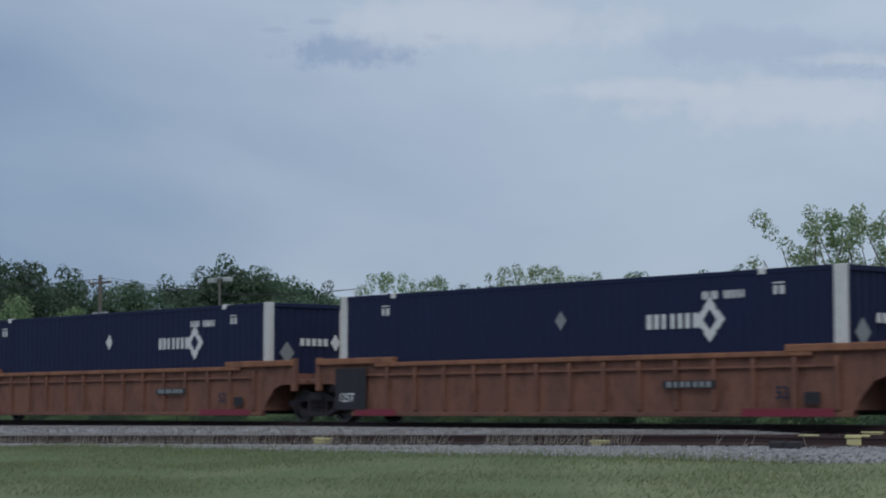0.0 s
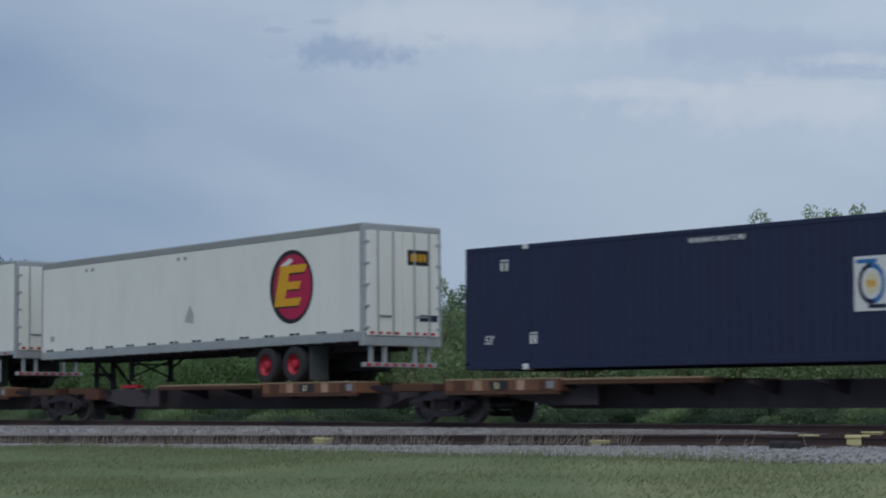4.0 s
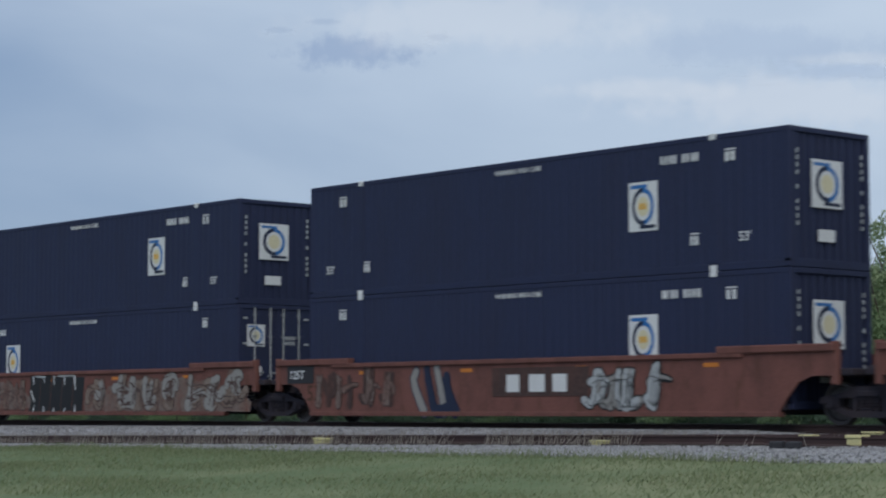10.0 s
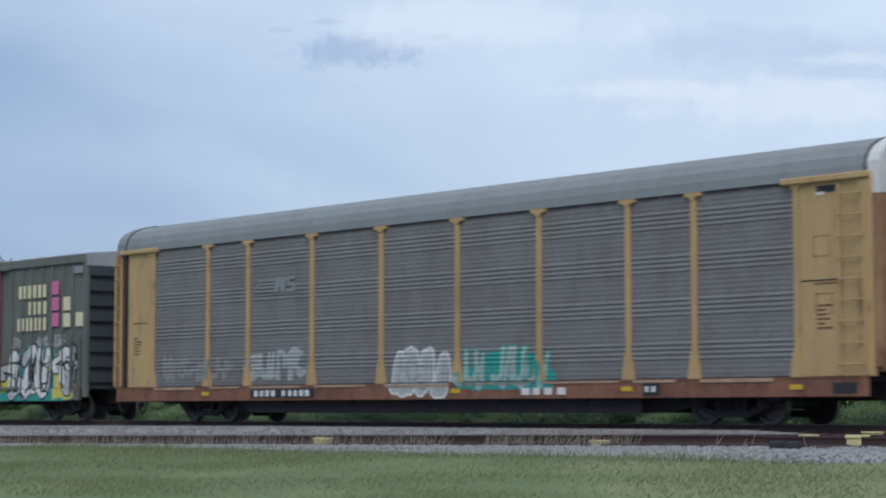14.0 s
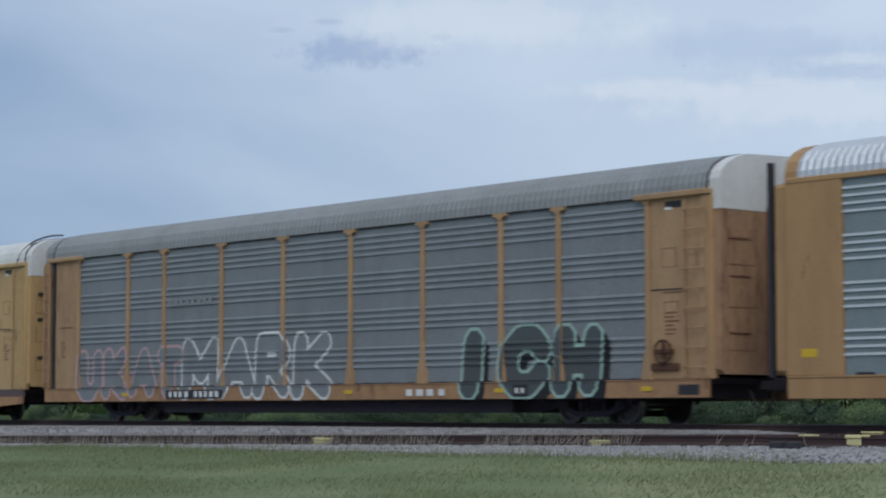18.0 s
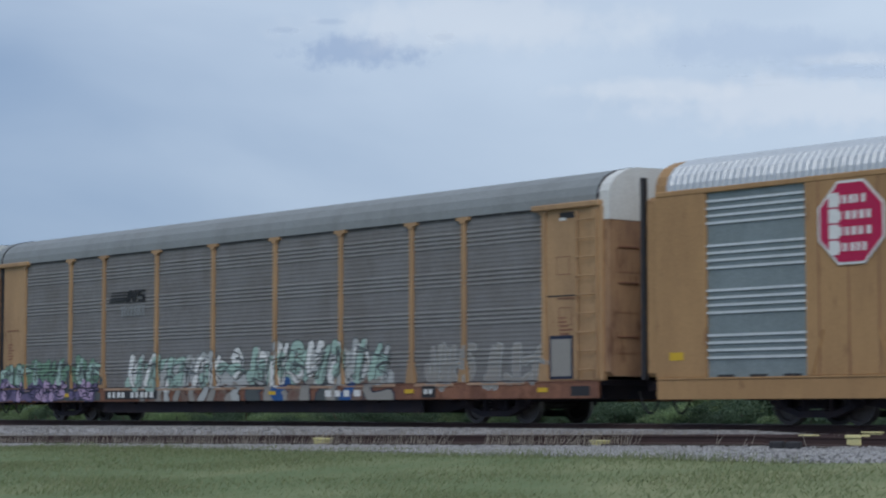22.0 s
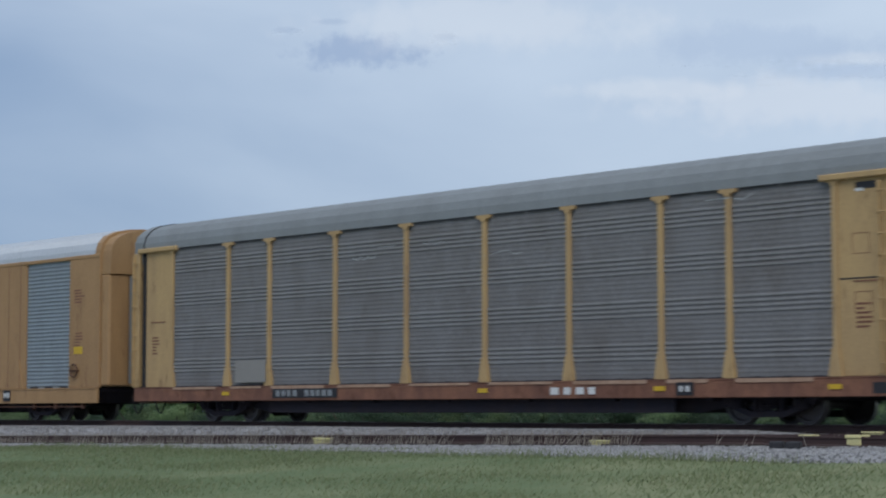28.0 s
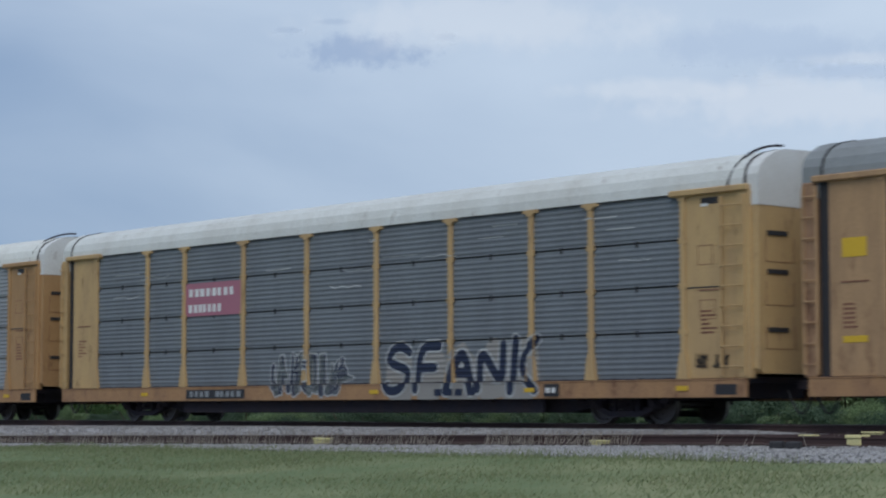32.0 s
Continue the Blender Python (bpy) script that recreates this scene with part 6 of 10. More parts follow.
            part("lock_handle", Shape().box(x + 0.03, yy, 1.0, x + 0.05, yy + 0.3, 1.05, 0.006), INK_GREY, rod)
        for yy in (-1.12, 0.95):
            for zz in (0.25, 1.0, 1.8, 2.5):
                part("hinge", Shape().box(x - 0.01, yy, zz, x + 0.025, yy + 0.14, zz + 0.05, 0.006), INK_SILVER, root)
        circle_panel_end(root, -1.0, 1.75, -0.4, 2.35, x + 0.004)
        plate_end(root, "notice", -1.05, 0.95, -0.5, 1.2, INK_WHITE, x + 0.004)
        plate_end(root, "notice", 0.35, 0.75, 0.6, 1.1, INK_WHITE, x + 0.004)
        plate_end(root, "notice", 0.82, 0.75, 1.08, 1.1, INK_CREAM, x + 0.004, "cream notice with an orange mark")
        s_ = Shape()
        for k in range(6):
            s_.box(x + 0.004, 0.3 + 0.12 * (k % 3), 1.3 + 0.14 * (k // 3) + 0.5, x + 0.01, 0.38 + 0.12 * (k % 3), 1.4 + 0.14 * (k // 3) + 0.5)
        for k in range(7):
            s_.box(x + 0.004, -1.0, 0.3 + 0.09 * k, x + 0.01, -0.66 - 0.06 * (k % 3), 0.325 + 0.09 * k)
        tagged(part("stencil_marking", s_, INK_SILVER, root), kind="stuff")
    return root


# ---------------------------------------------------------------- trailers


def tandem(root, x, base, rim, hub_label):
    """One axle with paired tyres on each side."""
    ax = part("axle", Shape().tube((x, -1.0, base + 0.48), (x, 1.0, base + 0.48), 0.065, n=8), STEEL_DARK, root)
    for sg in (-1, 1):
        prof = [(0.27, 0.0), (0.30, -0.02), (0.44, -0.02), (0.475, 0.02), (0.485, 0.07), (0.485, 0.19), (0.475, 0.24), (0.44, 0.27), (0.30, 0.27), (0.27, 0.25)]
        for off in (0.0, 0.31):
            y0 = sg * (1.27 - off)
            t = Shape().lathe_y([(r, y0 - sg * 0 + (d if sg < 0 else -d)) for r, d in prof], x, base + 0.485, 30)
            part("tyre", t, RUBBER, ax)
        y0 = sg * 1.27
        d = -sg
        w = Shape().lathe_y([(0.285, y0 + d * 0.015), (0.275, y0 + d * 0.05), (0.22, y0 + d * 0.12), (0.13, y0 + d * 0.125), (0.115, y0 + d * 0.03), (0.06, y0 + d * 0.01), (0.0, y0 + d * 0.01)], x, base + 0.485, 24)
        rm = part("rim", w, rim, ax, hub_label)
        if sg < 0:
            for k in range(5):
                a = 2 * math.pi * k / 5 + 0.3
                part("hand_hole", Shape().tube((x + 0.185 * math.cos(a), y0 + 0.115, base + 0.485 + 0.185 * math.sin(a)), (x + 0.185 * math.cos(a), y0 + 0.13, base + 0.485 + 0.185 * math.sin(a)), 0.035, n=8), RUBBER, rm)


def trailer(s, base, label, L=16.05, z0=2.02, z1=4.93, body=None, rail=None, band=0.0, bottom=0.11, rear="white", rear_left=False, rim=None, seams=True, wheels=12.0, skirt=None, tilt=0.0, reflect=2, gear=3.2, posts=True):
    """A road semi-trailer riding on a spine car. Its front is at x = 0, or at L when rear_left."""
    body, rail, rim = body or WHITE, rail or ALU, rim or RIM_WHITE
    root = thing("semi_trailer", base, label, "trailer", "road trailers on the train")
    on_train(root, s, base, tilt)
    W = 1.295
    part("body", Shape().box(0.03, -W, z0 + bottom, L - 0.03, W, z1 - 0.06, 0.02), body, root)
    part("bottom_rail", Shape().box(0.0, -W - 0.012, z0, L, W + 0.012, z0 + bottom + 0.01, 0.012), rail, root)
    top = 0.07 + band
    part("top_rail", Shape().box(0.0, -W - 0.012, z1 - top, L, W + 0.012, z1, 0.02), GREY_BAND if band else rail, root)
    part("roof", Shape().box(0.05, -W + 0.02, z1 - 0.01, L - 0.05, W - 0.02, z1 + 0.012), ALU, root)
    if seams:
        n = 12
        for i in range(1, n):
            x = L * i / n
            part("panel_joint", Shape().box(x - 0.03, -W - 0.006, z0 + bottom, x + 0.03, -W, z1 - top, 0.002), JOINT_WHITE, root)
    fx = 0.0 if not rear_left else L
    sg = 1 if not rear_left else -1

    def X(d):
        return fx + sg * d

    part("front_post", Shape().box(X(0), -W - 0.01, z0, X(0.10), -W + 0.1, z1, 0.02), rail, root)
    rx = X(L)
    part("rear_frame", Shape().box(X(L - 0.14), -W - 0.014, z0, X(L + 0.01), -W + 0.11, z1 - 0.02, 0.015), rail, root)
    part("rear_frame", Shape().box(X(L - 0.14), W - 0.11, z0, X(L + 0.01), W + 0.014, z1 - 0.02, 0.015), rail, root)
    part("rear_header", Shape().box(X(L - 0.1), -W, z1 - 0.16, X(L + 0.012), W, z1 - 0.02, 0.01), rail, root)
    # red and white conspicuity marks
    rs, ws = Shape(), Shape()
    x = 0.35
    zc = z0 + bottom + (0.03 if band else -0.075)
    while x < L - 0.4:
        if reflect == 2:
            rs.box(x, -W - 0.019, zc, x + 0.16, -W - 0.0125 if not band else -W, zc + 0.05)
            ws.box(x + 0.24, -W - 0.019, zc, x + 0.40, -W - 0.0125 if not band else -W, zc + 0.05)
            x += 1.15
        else:
            rs.box(x, -W - 0.019, zc, x + 0.17, -W - 0.0125, zc + 0.05)
            x += 0.62
    tagged(part("reflector", rs, INK_RED if not band else INK_NAVY, root), kind="stuff")
    if ws.v:
        tagged(part("reflector", ws, INK_RED if not band else INK_NAVY, root), kind="stuff")
    # rear doors
    dm = {"white": WHITE, "red": DOOR_RED, "gold": DOOR_GOLD}[rear]
    xo = X(L + 0.03)
    for y0, y1 in ((-W + 0.09, -0.01), (0.01, W - 0.09)):
        leaf = part("door_leaf", Shape().box(X(L - 0.05), y0, z0 + 0.14, xo, y1, z1 - 0.17, 0.012), dm, root)
        yh = y0 if y0 < 0 else y1
        for k in range(5):
            z = z0 + 0.3 + (z1 - z0 - 0.8) * k / 4
            part("hinge", Shape().box(X(L + 0.0), yh - 0.09, z, X(L + 0.045), yh + 0.09, z + 0.07, 0.008), rail, leaf)
        for dy in ((0.35, 0.85) if rear == "white" else (0.85,)):
            yr = y0 + dy if y0 < 0 else y1 - dy
            part("lock_rod", Shape().tube((X(L + 0.06), yr, z0 + 0.12), (X(L + 0.06), yr, z1 - 0.16), 0.02, n=8), rail, leaf)
        part("door_handle", Shape().box(X(L + 0.03), (y0 + y1) / 2 - 0.2, z0 + 0.62, X(L + 0.06), (y0 + y1) / 2 + 0.2, z0 + 0.67, 0.008), INK_GREY, leaf)
        er = Shape()
        for k in range(4):
            er.box(X(L + 0.03), y0 + 0.1 + 0.27 * k, z0 + 0.18, X(L + 0.037), y0 + 0.24 + 0.27 * k, z0 + 0.24)
        tagged(part("reflector", er, INK_RED if rear != "red" else INK_WHITE, leaf), kind="stuff")
    part("rear_sill", Shape().box(X(L - 0.2), -W, z0 - 0.12, X(L + 0.015), W, z0 + 0.12, 0.015), rail, root)
    # underride guard
    g = Shape()
    for y in (-0.95, -0.5, 0.5, 0.95):
        g.box(X(L - 0.2), y - 0.05, z0 - 0.58, X(L - 0.08), y + 0.05, z0 - 0.1, 0.01)
    g.box(X(L - 0.22), -1.2, z0 - 0.66, X(L - 0.06), 1.2, z0 - 0.54, 0.012)
    guard = part("underride_guard", g, STEEL_DARK if rear == "gold" else rail, root)
    if rear == "gold":
        part("guard_corner", Shape().box(X(L - 0.2), -1.25, z0 - 0.62, X(L - 0.04), -0.95, z0 - 0.05, 0.02), DOOR_GOLD, guard, "yellow corner of the underride guard")
    gm = Shape()
    for k in range(8):
        gm.box(X(L - 0.06), -1.15 + 0.29 * k, z0 - 0.63, X(L - 0.052), -1.0 + 0.29 * k, z0 - 0.57)
    tagged(part("reflector", gm, INK_RED, guard), kind="stuff")
    # slider, crossmembers, landing gear, suspension box
    un = Shape()
    for y in (-0.5, 0.42):
        un.box(X(L - 6.6), y, z0 - 0.22, X(L - 0.4), y + 0.08, z0 + 0.01)
    for k in range(26):
        d = 0.6 + (L - 1.2) * k / 25
        un.box(X(d) - 0.03, -W + 0.05, z0 - 0.08, X(d) + 0.03, W - 0.05, z0 + 0.01)
    tagged(part("underframe", un, STEEL_DARK, root), kind="stuff")
    axles = [X(wheels), X(wheels + 1.25)]
    part("suspension", Shape().box(min(axles) - 0.5, -0.85, base + 0.6, max(axles) + 0.5, 0.85, z0 - 0.02, 0.03), STEEL_DARK, root)
    # frame box coloured black to carry the shadow below the floor
    part("slider_frame", Shape().box(X(wheels - 1.4), 0.1, z0 - 0.72, X(min(L - 0.5, wheels + 2.8)), 0.8, z0 - 0.04, 0.03), BLACK, root, "axle slider frame, black for the shade under the trailer")
    for ax in axles:
        tandem(root, ax, base, rim, "white wheel rim" if rim is RIM_WHITE else "red wheel rim")
    fl = Shape().box(max(axles) + 0.62 if sg > 0 else min(axles) - 0.65, -1.2, base + 0.05, max(axles) + 0.65 if sg > 0 else min(axles) - 0.62, -0.6, z0 - 0.05)
    part("mud_flap", fl, INK_SLATE if rear == "white" else BLACK, root)
    lg = Shape()
    for y in (-0.75, 0.63):
        lg.box(X(gear), y, base + 0.28, X(gear + 0.13), y + 0.12, z0, 0.01)
        lg.box(X(gear - 0.06), y - 0.06, base + 0.24, X(gear + 0.2), y + 0.18, base + 0.29, 0.01)
        lg.tube((X(gear + 0.1), y + 0.06, base + 0.65), (X(gear + 0.9), y + 0.06, z0 - 0.02), 0.03, n=6)
    lg.tube((X(gear + 0.06), -0.7, base + 0.75), (X(gear + 0.06), 0.7, base + 0.75), 0.03, n=6)
    lg.tube((X(gear + 0.06), -0.7, base + 0.35), (X(gear + 0.06), 0.7, z0 - 0.1), 0.028, n=6)
    lg.tube((X(gear + 0.06), 0.7, base + 0.35), (X(gear + 0.06), -0.7, z0 - 0.1), 0.028, n=6)
    part("landing_gear", lg, STEEL_DARK, root)
    part("kingpin_plate", Shape().box(X(0.4), -0.6, z0 - 0.06, X(1.4), 0.6, z0 + 0.005), STEEL_DARK, root)
    if skirt:
        a, b, low = skirt
        part("side_skirt", Shape().prism([(a + 0.45, z0), (a - 0.05, low), (b - 0.2, low), (b, z0)], -W + 0.03, -W + 0.06), WHITE, root, "white aerodynamic side skirt")
        # grey instead of white: the shade on its inner face is painted in
        part("far_skirt", Shape().prism([(a + 0.45, z0), (a - 0.05, low - 0.12), (b - 0.2, low - 0.12), (b, z0)], W - 0.06, W - 0.03), GREY_BAND, root)
    return root


def hitch(root, x, base, top, material):
    """A collapsible stand on which a trailer's kingpin rests."""
    s = Shape()
    for y in (-0.32, 0.26):
        s.box(x - 0.08, y, base, x + 0.10, y + 0.08, top, 0.012)
        s.tube((x + 0.05, y + 0.04, top - 0.12), (x + 1.15, y + 0.04, base + 0.05), 0.05, n=6)
    s.box(x - 0.3, -0.45, top - 0.07, x + 0.35, 0.45, top, 0.02)
    s.box(x - 0.12, -0.35, base + 0.42, x + 0.12, 0.35, base + 0.52, 0.012)
    part("hitch_stand", s, material, root)


# ---------------------------------------------------------------- spine cars


def spine_car(trucks, dark, label, pads, hitches, decks):
    s0 = trucks[0]
    root = thing("spine_car", 0.02, label, "rail car", "spine cars in the train")
    on_train(root, s0, 0.02)
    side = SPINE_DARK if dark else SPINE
    # pads and far decks get the lit copy of the brown
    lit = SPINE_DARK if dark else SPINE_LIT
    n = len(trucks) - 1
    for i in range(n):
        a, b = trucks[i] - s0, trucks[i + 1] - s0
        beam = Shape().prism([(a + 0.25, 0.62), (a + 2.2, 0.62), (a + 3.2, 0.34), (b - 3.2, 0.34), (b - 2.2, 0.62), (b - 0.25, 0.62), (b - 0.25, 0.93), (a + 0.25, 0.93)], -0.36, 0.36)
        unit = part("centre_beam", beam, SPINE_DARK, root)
        part("articulation", Shape().tube((a, 0, 0.72), (a, 0, 1.02), 0.28, n=14), STEEL_DARK, unit)
        for k in range(7):
            x = a + 2.6 + (b - a - 5.2) * k / 6
            out = Shape().prism_x([(-1.22, 0.93), (-1.22, 0.85), (-0.36, 0.62), (0.36, 0.62), (1.22, 0.85), (1.22, 0.93)], x - 0.06, x + 0.06)
            part("outrigger", out, STEEL_DARK, unit)
        end = Shape().box(a + 0.35, -1.05, 0.78, a + 1.9, -0.55, 0.98, 0.02).box(a + 1.5, -1.18, 0.62, a + 2.3, -0.5, 0.9, 0.02)
        part("end_sill", end, side, unit)
        part("end_sill", Shape().box(b - 1.9, -1.1, 0.76, b - 0.35, -0.55, 0.96, 0.02), side, unit)
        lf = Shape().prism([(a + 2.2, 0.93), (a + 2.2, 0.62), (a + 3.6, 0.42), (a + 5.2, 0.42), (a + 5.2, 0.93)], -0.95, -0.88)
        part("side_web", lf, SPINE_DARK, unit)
    for a, b in decks:
        d = part("deck_strip", Shape().box(a - s0, -1.30, 0.88, b - s0, -0.62, 1.0, 0.012), side, root)
        # pale strip painted as the deck's lit edge
        part("deck_edge", Shape().box(a - s0, -1.312, 0.978, b - s0, -0.65, 1.022, 0.006), LIT_EDGE if not dark else SPINE, d, "pale deck edge with its light painted on")
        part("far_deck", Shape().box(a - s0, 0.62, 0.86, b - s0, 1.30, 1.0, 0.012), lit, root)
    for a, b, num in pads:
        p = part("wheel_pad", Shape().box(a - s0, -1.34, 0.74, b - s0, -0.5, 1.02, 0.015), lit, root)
        part("pad_edge", Shape().box(a - s0, -1.35, 1.005, b - s0, -0.55, 1.04, 0.006), LIT_EDGE if not dark else SPINE, p)
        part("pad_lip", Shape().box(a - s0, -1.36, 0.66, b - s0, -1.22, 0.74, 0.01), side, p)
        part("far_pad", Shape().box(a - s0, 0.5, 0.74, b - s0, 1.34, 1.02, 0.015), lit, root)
        for k in range(5):
            x = a - s0 + (b - a) * (0.08 + 0.19 * k)
            plate(p, "worn_plate", x, 0.765, x + (b - a) * (0.07 if k % 2 else 0.11), 0.995, INK_FADE if k % 2 else SPINE, -1.3405)
        if num:
            plate(p, "number_patch", (a + b) / 2 - s0 - 0.35, 0.79, (a + b) / 2 - s0 + 0.3, 0.98, BLACK, -1.341)
            write(p, "53", (a + b) / 2 - s0 - 0.2, 0.81, 0.14, INK_CREAM, -1.349)
            plate(p, "white_patch", b - s0 - 0.35, 0.80, b - s0 - 0.12, 0.97, INK_GREY, -1.341)
    for x, top in hitches:
        hitch(root, x - s0, 0.93, top, STEEL_DARK)
        part("red_latch", Shape().box(x - s0 + 2.4, -0.9, 0.96, x - s0 + 3.3, -0.7, 1.05, 0.01), INK_RED, root, "red latch bar")
    for i, t in enumerate(trucks):
        truck(root, t - s0, s0)
    w = trucks[-1] - s0
    for a, b, sg in ((0.0, -2.0, -1), (w, w + 2.0, 1)):
        e = Shape().box(min(a, b), -0.5, 0.66, max(a, b), 0.5, 0.95, 0.02).box(b - 0.12 * sg, -1.35, 0.72, b, 1.35, 0.98, 0.012)
        e.box(b - 0.3, -1.35, 0.35, b - 0.25, -1.30, 0.9)
        part("end_platform", e, side, root)
        st = Shape().box(b - 0.45 * sg, -0.95, 0.95, b - 0.32 * sg, -0.85, 1.75, 0.01)
        st.tube((b - 0.38 * sg, -0.92, 1.55), (b - 0.30 * sg, -0.92, 1.55), 0.28, n=14)
        part("brake_stand", st, STEEL_DARK, root)
        coupler(root, b, sg)
    if dark:
        for a, b in decks:
            for k in range(3):
                x = a - s0 + (b - a) * (0.2 + 0.32 * k)
                plate(root, "orange_marker", x, 0.88, x + 0.42, 0.98, INK_ORANGE, -1.301)
    return root


# ---------------------------------------------------------------- well cars


def well_car(trucks, mat_, ribs, label, marks=None):
    s0 = trucks[0]
    root = thing("well_car", 0.02, label, "rail car", "well cars in the train")
    on_train(root, s0, 0.02)
    if ribs and mat_ is not ORANGE:
        span = trucks[1] - s0 - 4.6
        low, at, zones = [(0.28, 1.375, -1.472, -1.472), (1.38, 1.49, -1.533, -1.533)], -9.0, []
        for j in range(9):
            x = 2.3 + span * j / 8
            zones += [(at, x - 0.055, low), (x - 0.055, x + 0.055, [(0.28, 1.30, -1.527, -1.527), (1.38, 1.49, -1.533, -1.533)])]
            at = x + 0.055
        SIDES[root] = zones + [(at, 99.0, low)]
    for i in range(len(trucks) - 1):
        a, b = trucks[i] - s0, trucks[i + 1] - s0
        arch = [(a + 0.55, 0.98), (a + 1.1, 0.98), (a + 1.45, 0.86), (a + 1.75, 0.55), (a + 2.0, 0.20), (b - 2.0, 0.20), (b - 1.75, 0.55), (b - 1.45, 0.86), (b - 1.1, 0.98), (b - 0.55, 0.98), (b - 0.55, 1.48), (a + 0.55, 1.48)]
        yw = -1.385 if mat_ is ORANGE else -1.42
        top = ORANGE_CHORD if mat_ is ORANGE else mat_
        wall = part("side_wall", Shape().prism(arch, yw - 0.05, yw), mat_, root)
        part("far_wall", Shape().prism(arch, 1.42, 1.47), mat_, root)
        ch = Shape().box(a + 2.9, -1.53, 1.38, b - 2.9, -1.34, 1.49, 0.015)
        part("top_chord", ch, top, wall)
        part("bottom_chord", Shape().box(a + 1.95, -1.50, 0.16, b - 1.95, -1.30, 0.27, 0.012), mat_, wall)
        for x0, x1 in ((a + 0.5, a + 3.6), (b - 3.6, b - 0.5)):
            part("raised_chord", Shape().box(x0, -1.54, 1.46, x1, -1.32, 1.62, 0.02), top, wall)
        k = (15 if mat_ is ORANGE else 9) if ribs else 0
        for j in range(k):
            x = a + 2.3 + (b - a - 4.6) * j / (k - 1)
            part("rib", Shape().prism_x([(yw - 0.05, 0.27), (-1.515, 0.30), (-1.525, 1.25), (-1.50, 1.38), (yw - 0.05, 1.38)], x - 0.055, x + 0.055), mat_, wall)
        if ribs:
            part("ledge", Shape().box(a + 2.25, -1.505, 1.15, b - 2.25, yw - 0.04, 1.20, 0.01), mat_, wall)
        else:
            for j in range(4):
                x = a + 4.0 + (b - a - 8.0) * j / 3
                part("reflector", Shape().box(x, -1.478, 1.20, x + 0.42, -1.47, 1.29), INK_ORANGE, wall)
        fl = Shape()
        for j in range(10):
            x = a + 2.4 + (b - a - 4.8) * j / 9
            fl.box(x - 0.15, -1.42, 0.20, x + 0.15, 1.42, 0.31)
        tagged(part("floor_beam_row", fl, STEEL_DARK, root), kind="stuff")
        for xe, sg in ((a, 1), (b, -1)):
            e = Shape().box(xe + 0.15 * sg, -1.40, 0.98, xe + 1.9 * sg, 1.40, 1.12, 0.02)
            e.box(xe + 1.85 * sg, -1.42, 0.3, xe + 1.95 * sg, 1.42, 1.3)
            part("end_deck", e, mat_ if ribs else STEEL_DARK, root)
            part("end_post", Shape().box(xe + 0.45 * sg, -1.5, 0.80, xe + 0.62 * sg, -1.36, 1.66, 0.015), mat_, root)
    for i, t in enumerate(trucks):
        truck(root, t - s0, s0)
        if 0 < i < len(trucks) - 1:
            part("articulation", Shape().box(t - s0 - 0.5, -0.5, 0.74, t - s0 + 0.5, 0.5, 1.2, 0.04), STEEL_DARK, root)
            plate(root, "capacity_board", t - s0 + 0.95, 1.0, t - s0 + 2.1, 1.46, BLACK, -1.475, "black board with a white capacity mark") if not ribs else plate(root, "capacity_board", t - s0 + 1.35, 0.32, t - s0 + 2.6, 1.36, BLACK, -1.535, "black board with a white capacity mark")
            write(root, "125T", t - s0 + (1.05 if not ribs else 1.5), 1.12 if not ribs else 0.52, 0.22, INK_WHITE, -1.482 if not ribs else -1.542)
    w = trucks[-1] - s0
    for a, b, sg in ((0.0, -1.7, -1), (w, w + 1.9, 1)):
        e = Shape().box(min(a, b), -0.45, 0.66, max(a, b), 0.45, 0.98, 0.02)
        e.box(min(a + 0.6 * -sg, b), -1.45, 1.02, max(a + 0.6 * -sg, b), 1.45, 1.12, 0.015)
        e.box(b - 0.1 * sg, -1.45, 0.75, b, 1.45, 1.05, 0.015)
        part("end_platform", e, STEEL_DARK, root)
        h = Shape()
        for x in (a + 0.2 * sg, b - 0.15 * sg):
            h.tube((x, -1.42, 1.1), (x, -1.42, 1.62), 0.022, n=6)
            h.tube((x, -1.42, 0.35), (x, -1.42, 1.1), 0.018, n=6)
        h.tube((a + 0.2 * sg, -1.42, 1.62), (b - 0.15 * sg, -1.42, 1.62), 0.022, n=6)
        h.tube((a + 0.2 * sg, -1.42, 1.36), (b - 0.15 * sg, -1.42, 1.36), 0.018, n=6)
        part("hand_rail", h, STEEL_DARK, root)
        lo, hi_ = min(a - 0.5 * sg, b), max(a - 0.5 * sg, b)
        part("frame_rail", Shape().box(lo, -1.47, 1.28, hi_, -1.40, 1.36, 0.012), mat_, root)
        part("frame_rail", Shape().box(lo, -1.47, 0.86, hi_, -1.40, 1.00, 0.012), mat_, root)
        for k in range(4):
            x = lo + 0.1 + (hi_ - lo - 0.35) * k / 3
            part("frame_post", Shape().box(x, -1.475, 0.90, x + 0.15, -1.405, 1.36, 0.012), mat_, root)
            if k < 3:
                part("valve_box", Shape().box(x + 0.2, -1.25, 1.0, x + 0.2 + 0.3, -0.85, 1.34 + 0.16 * (k == 1), 0.03), STEEL_DARK, root)
        plate(root, "data_plate", lo + 0.28, 1.04, lo + 0.56, 1.26, INK_SILVER, -1.42, "pale data plate")
        plate(root, "yellow_plate", hi_ - 0.5, 0.88, hi_ - 0.15, 0.99, INK_FADE, -1.472, "faded yellow plate")
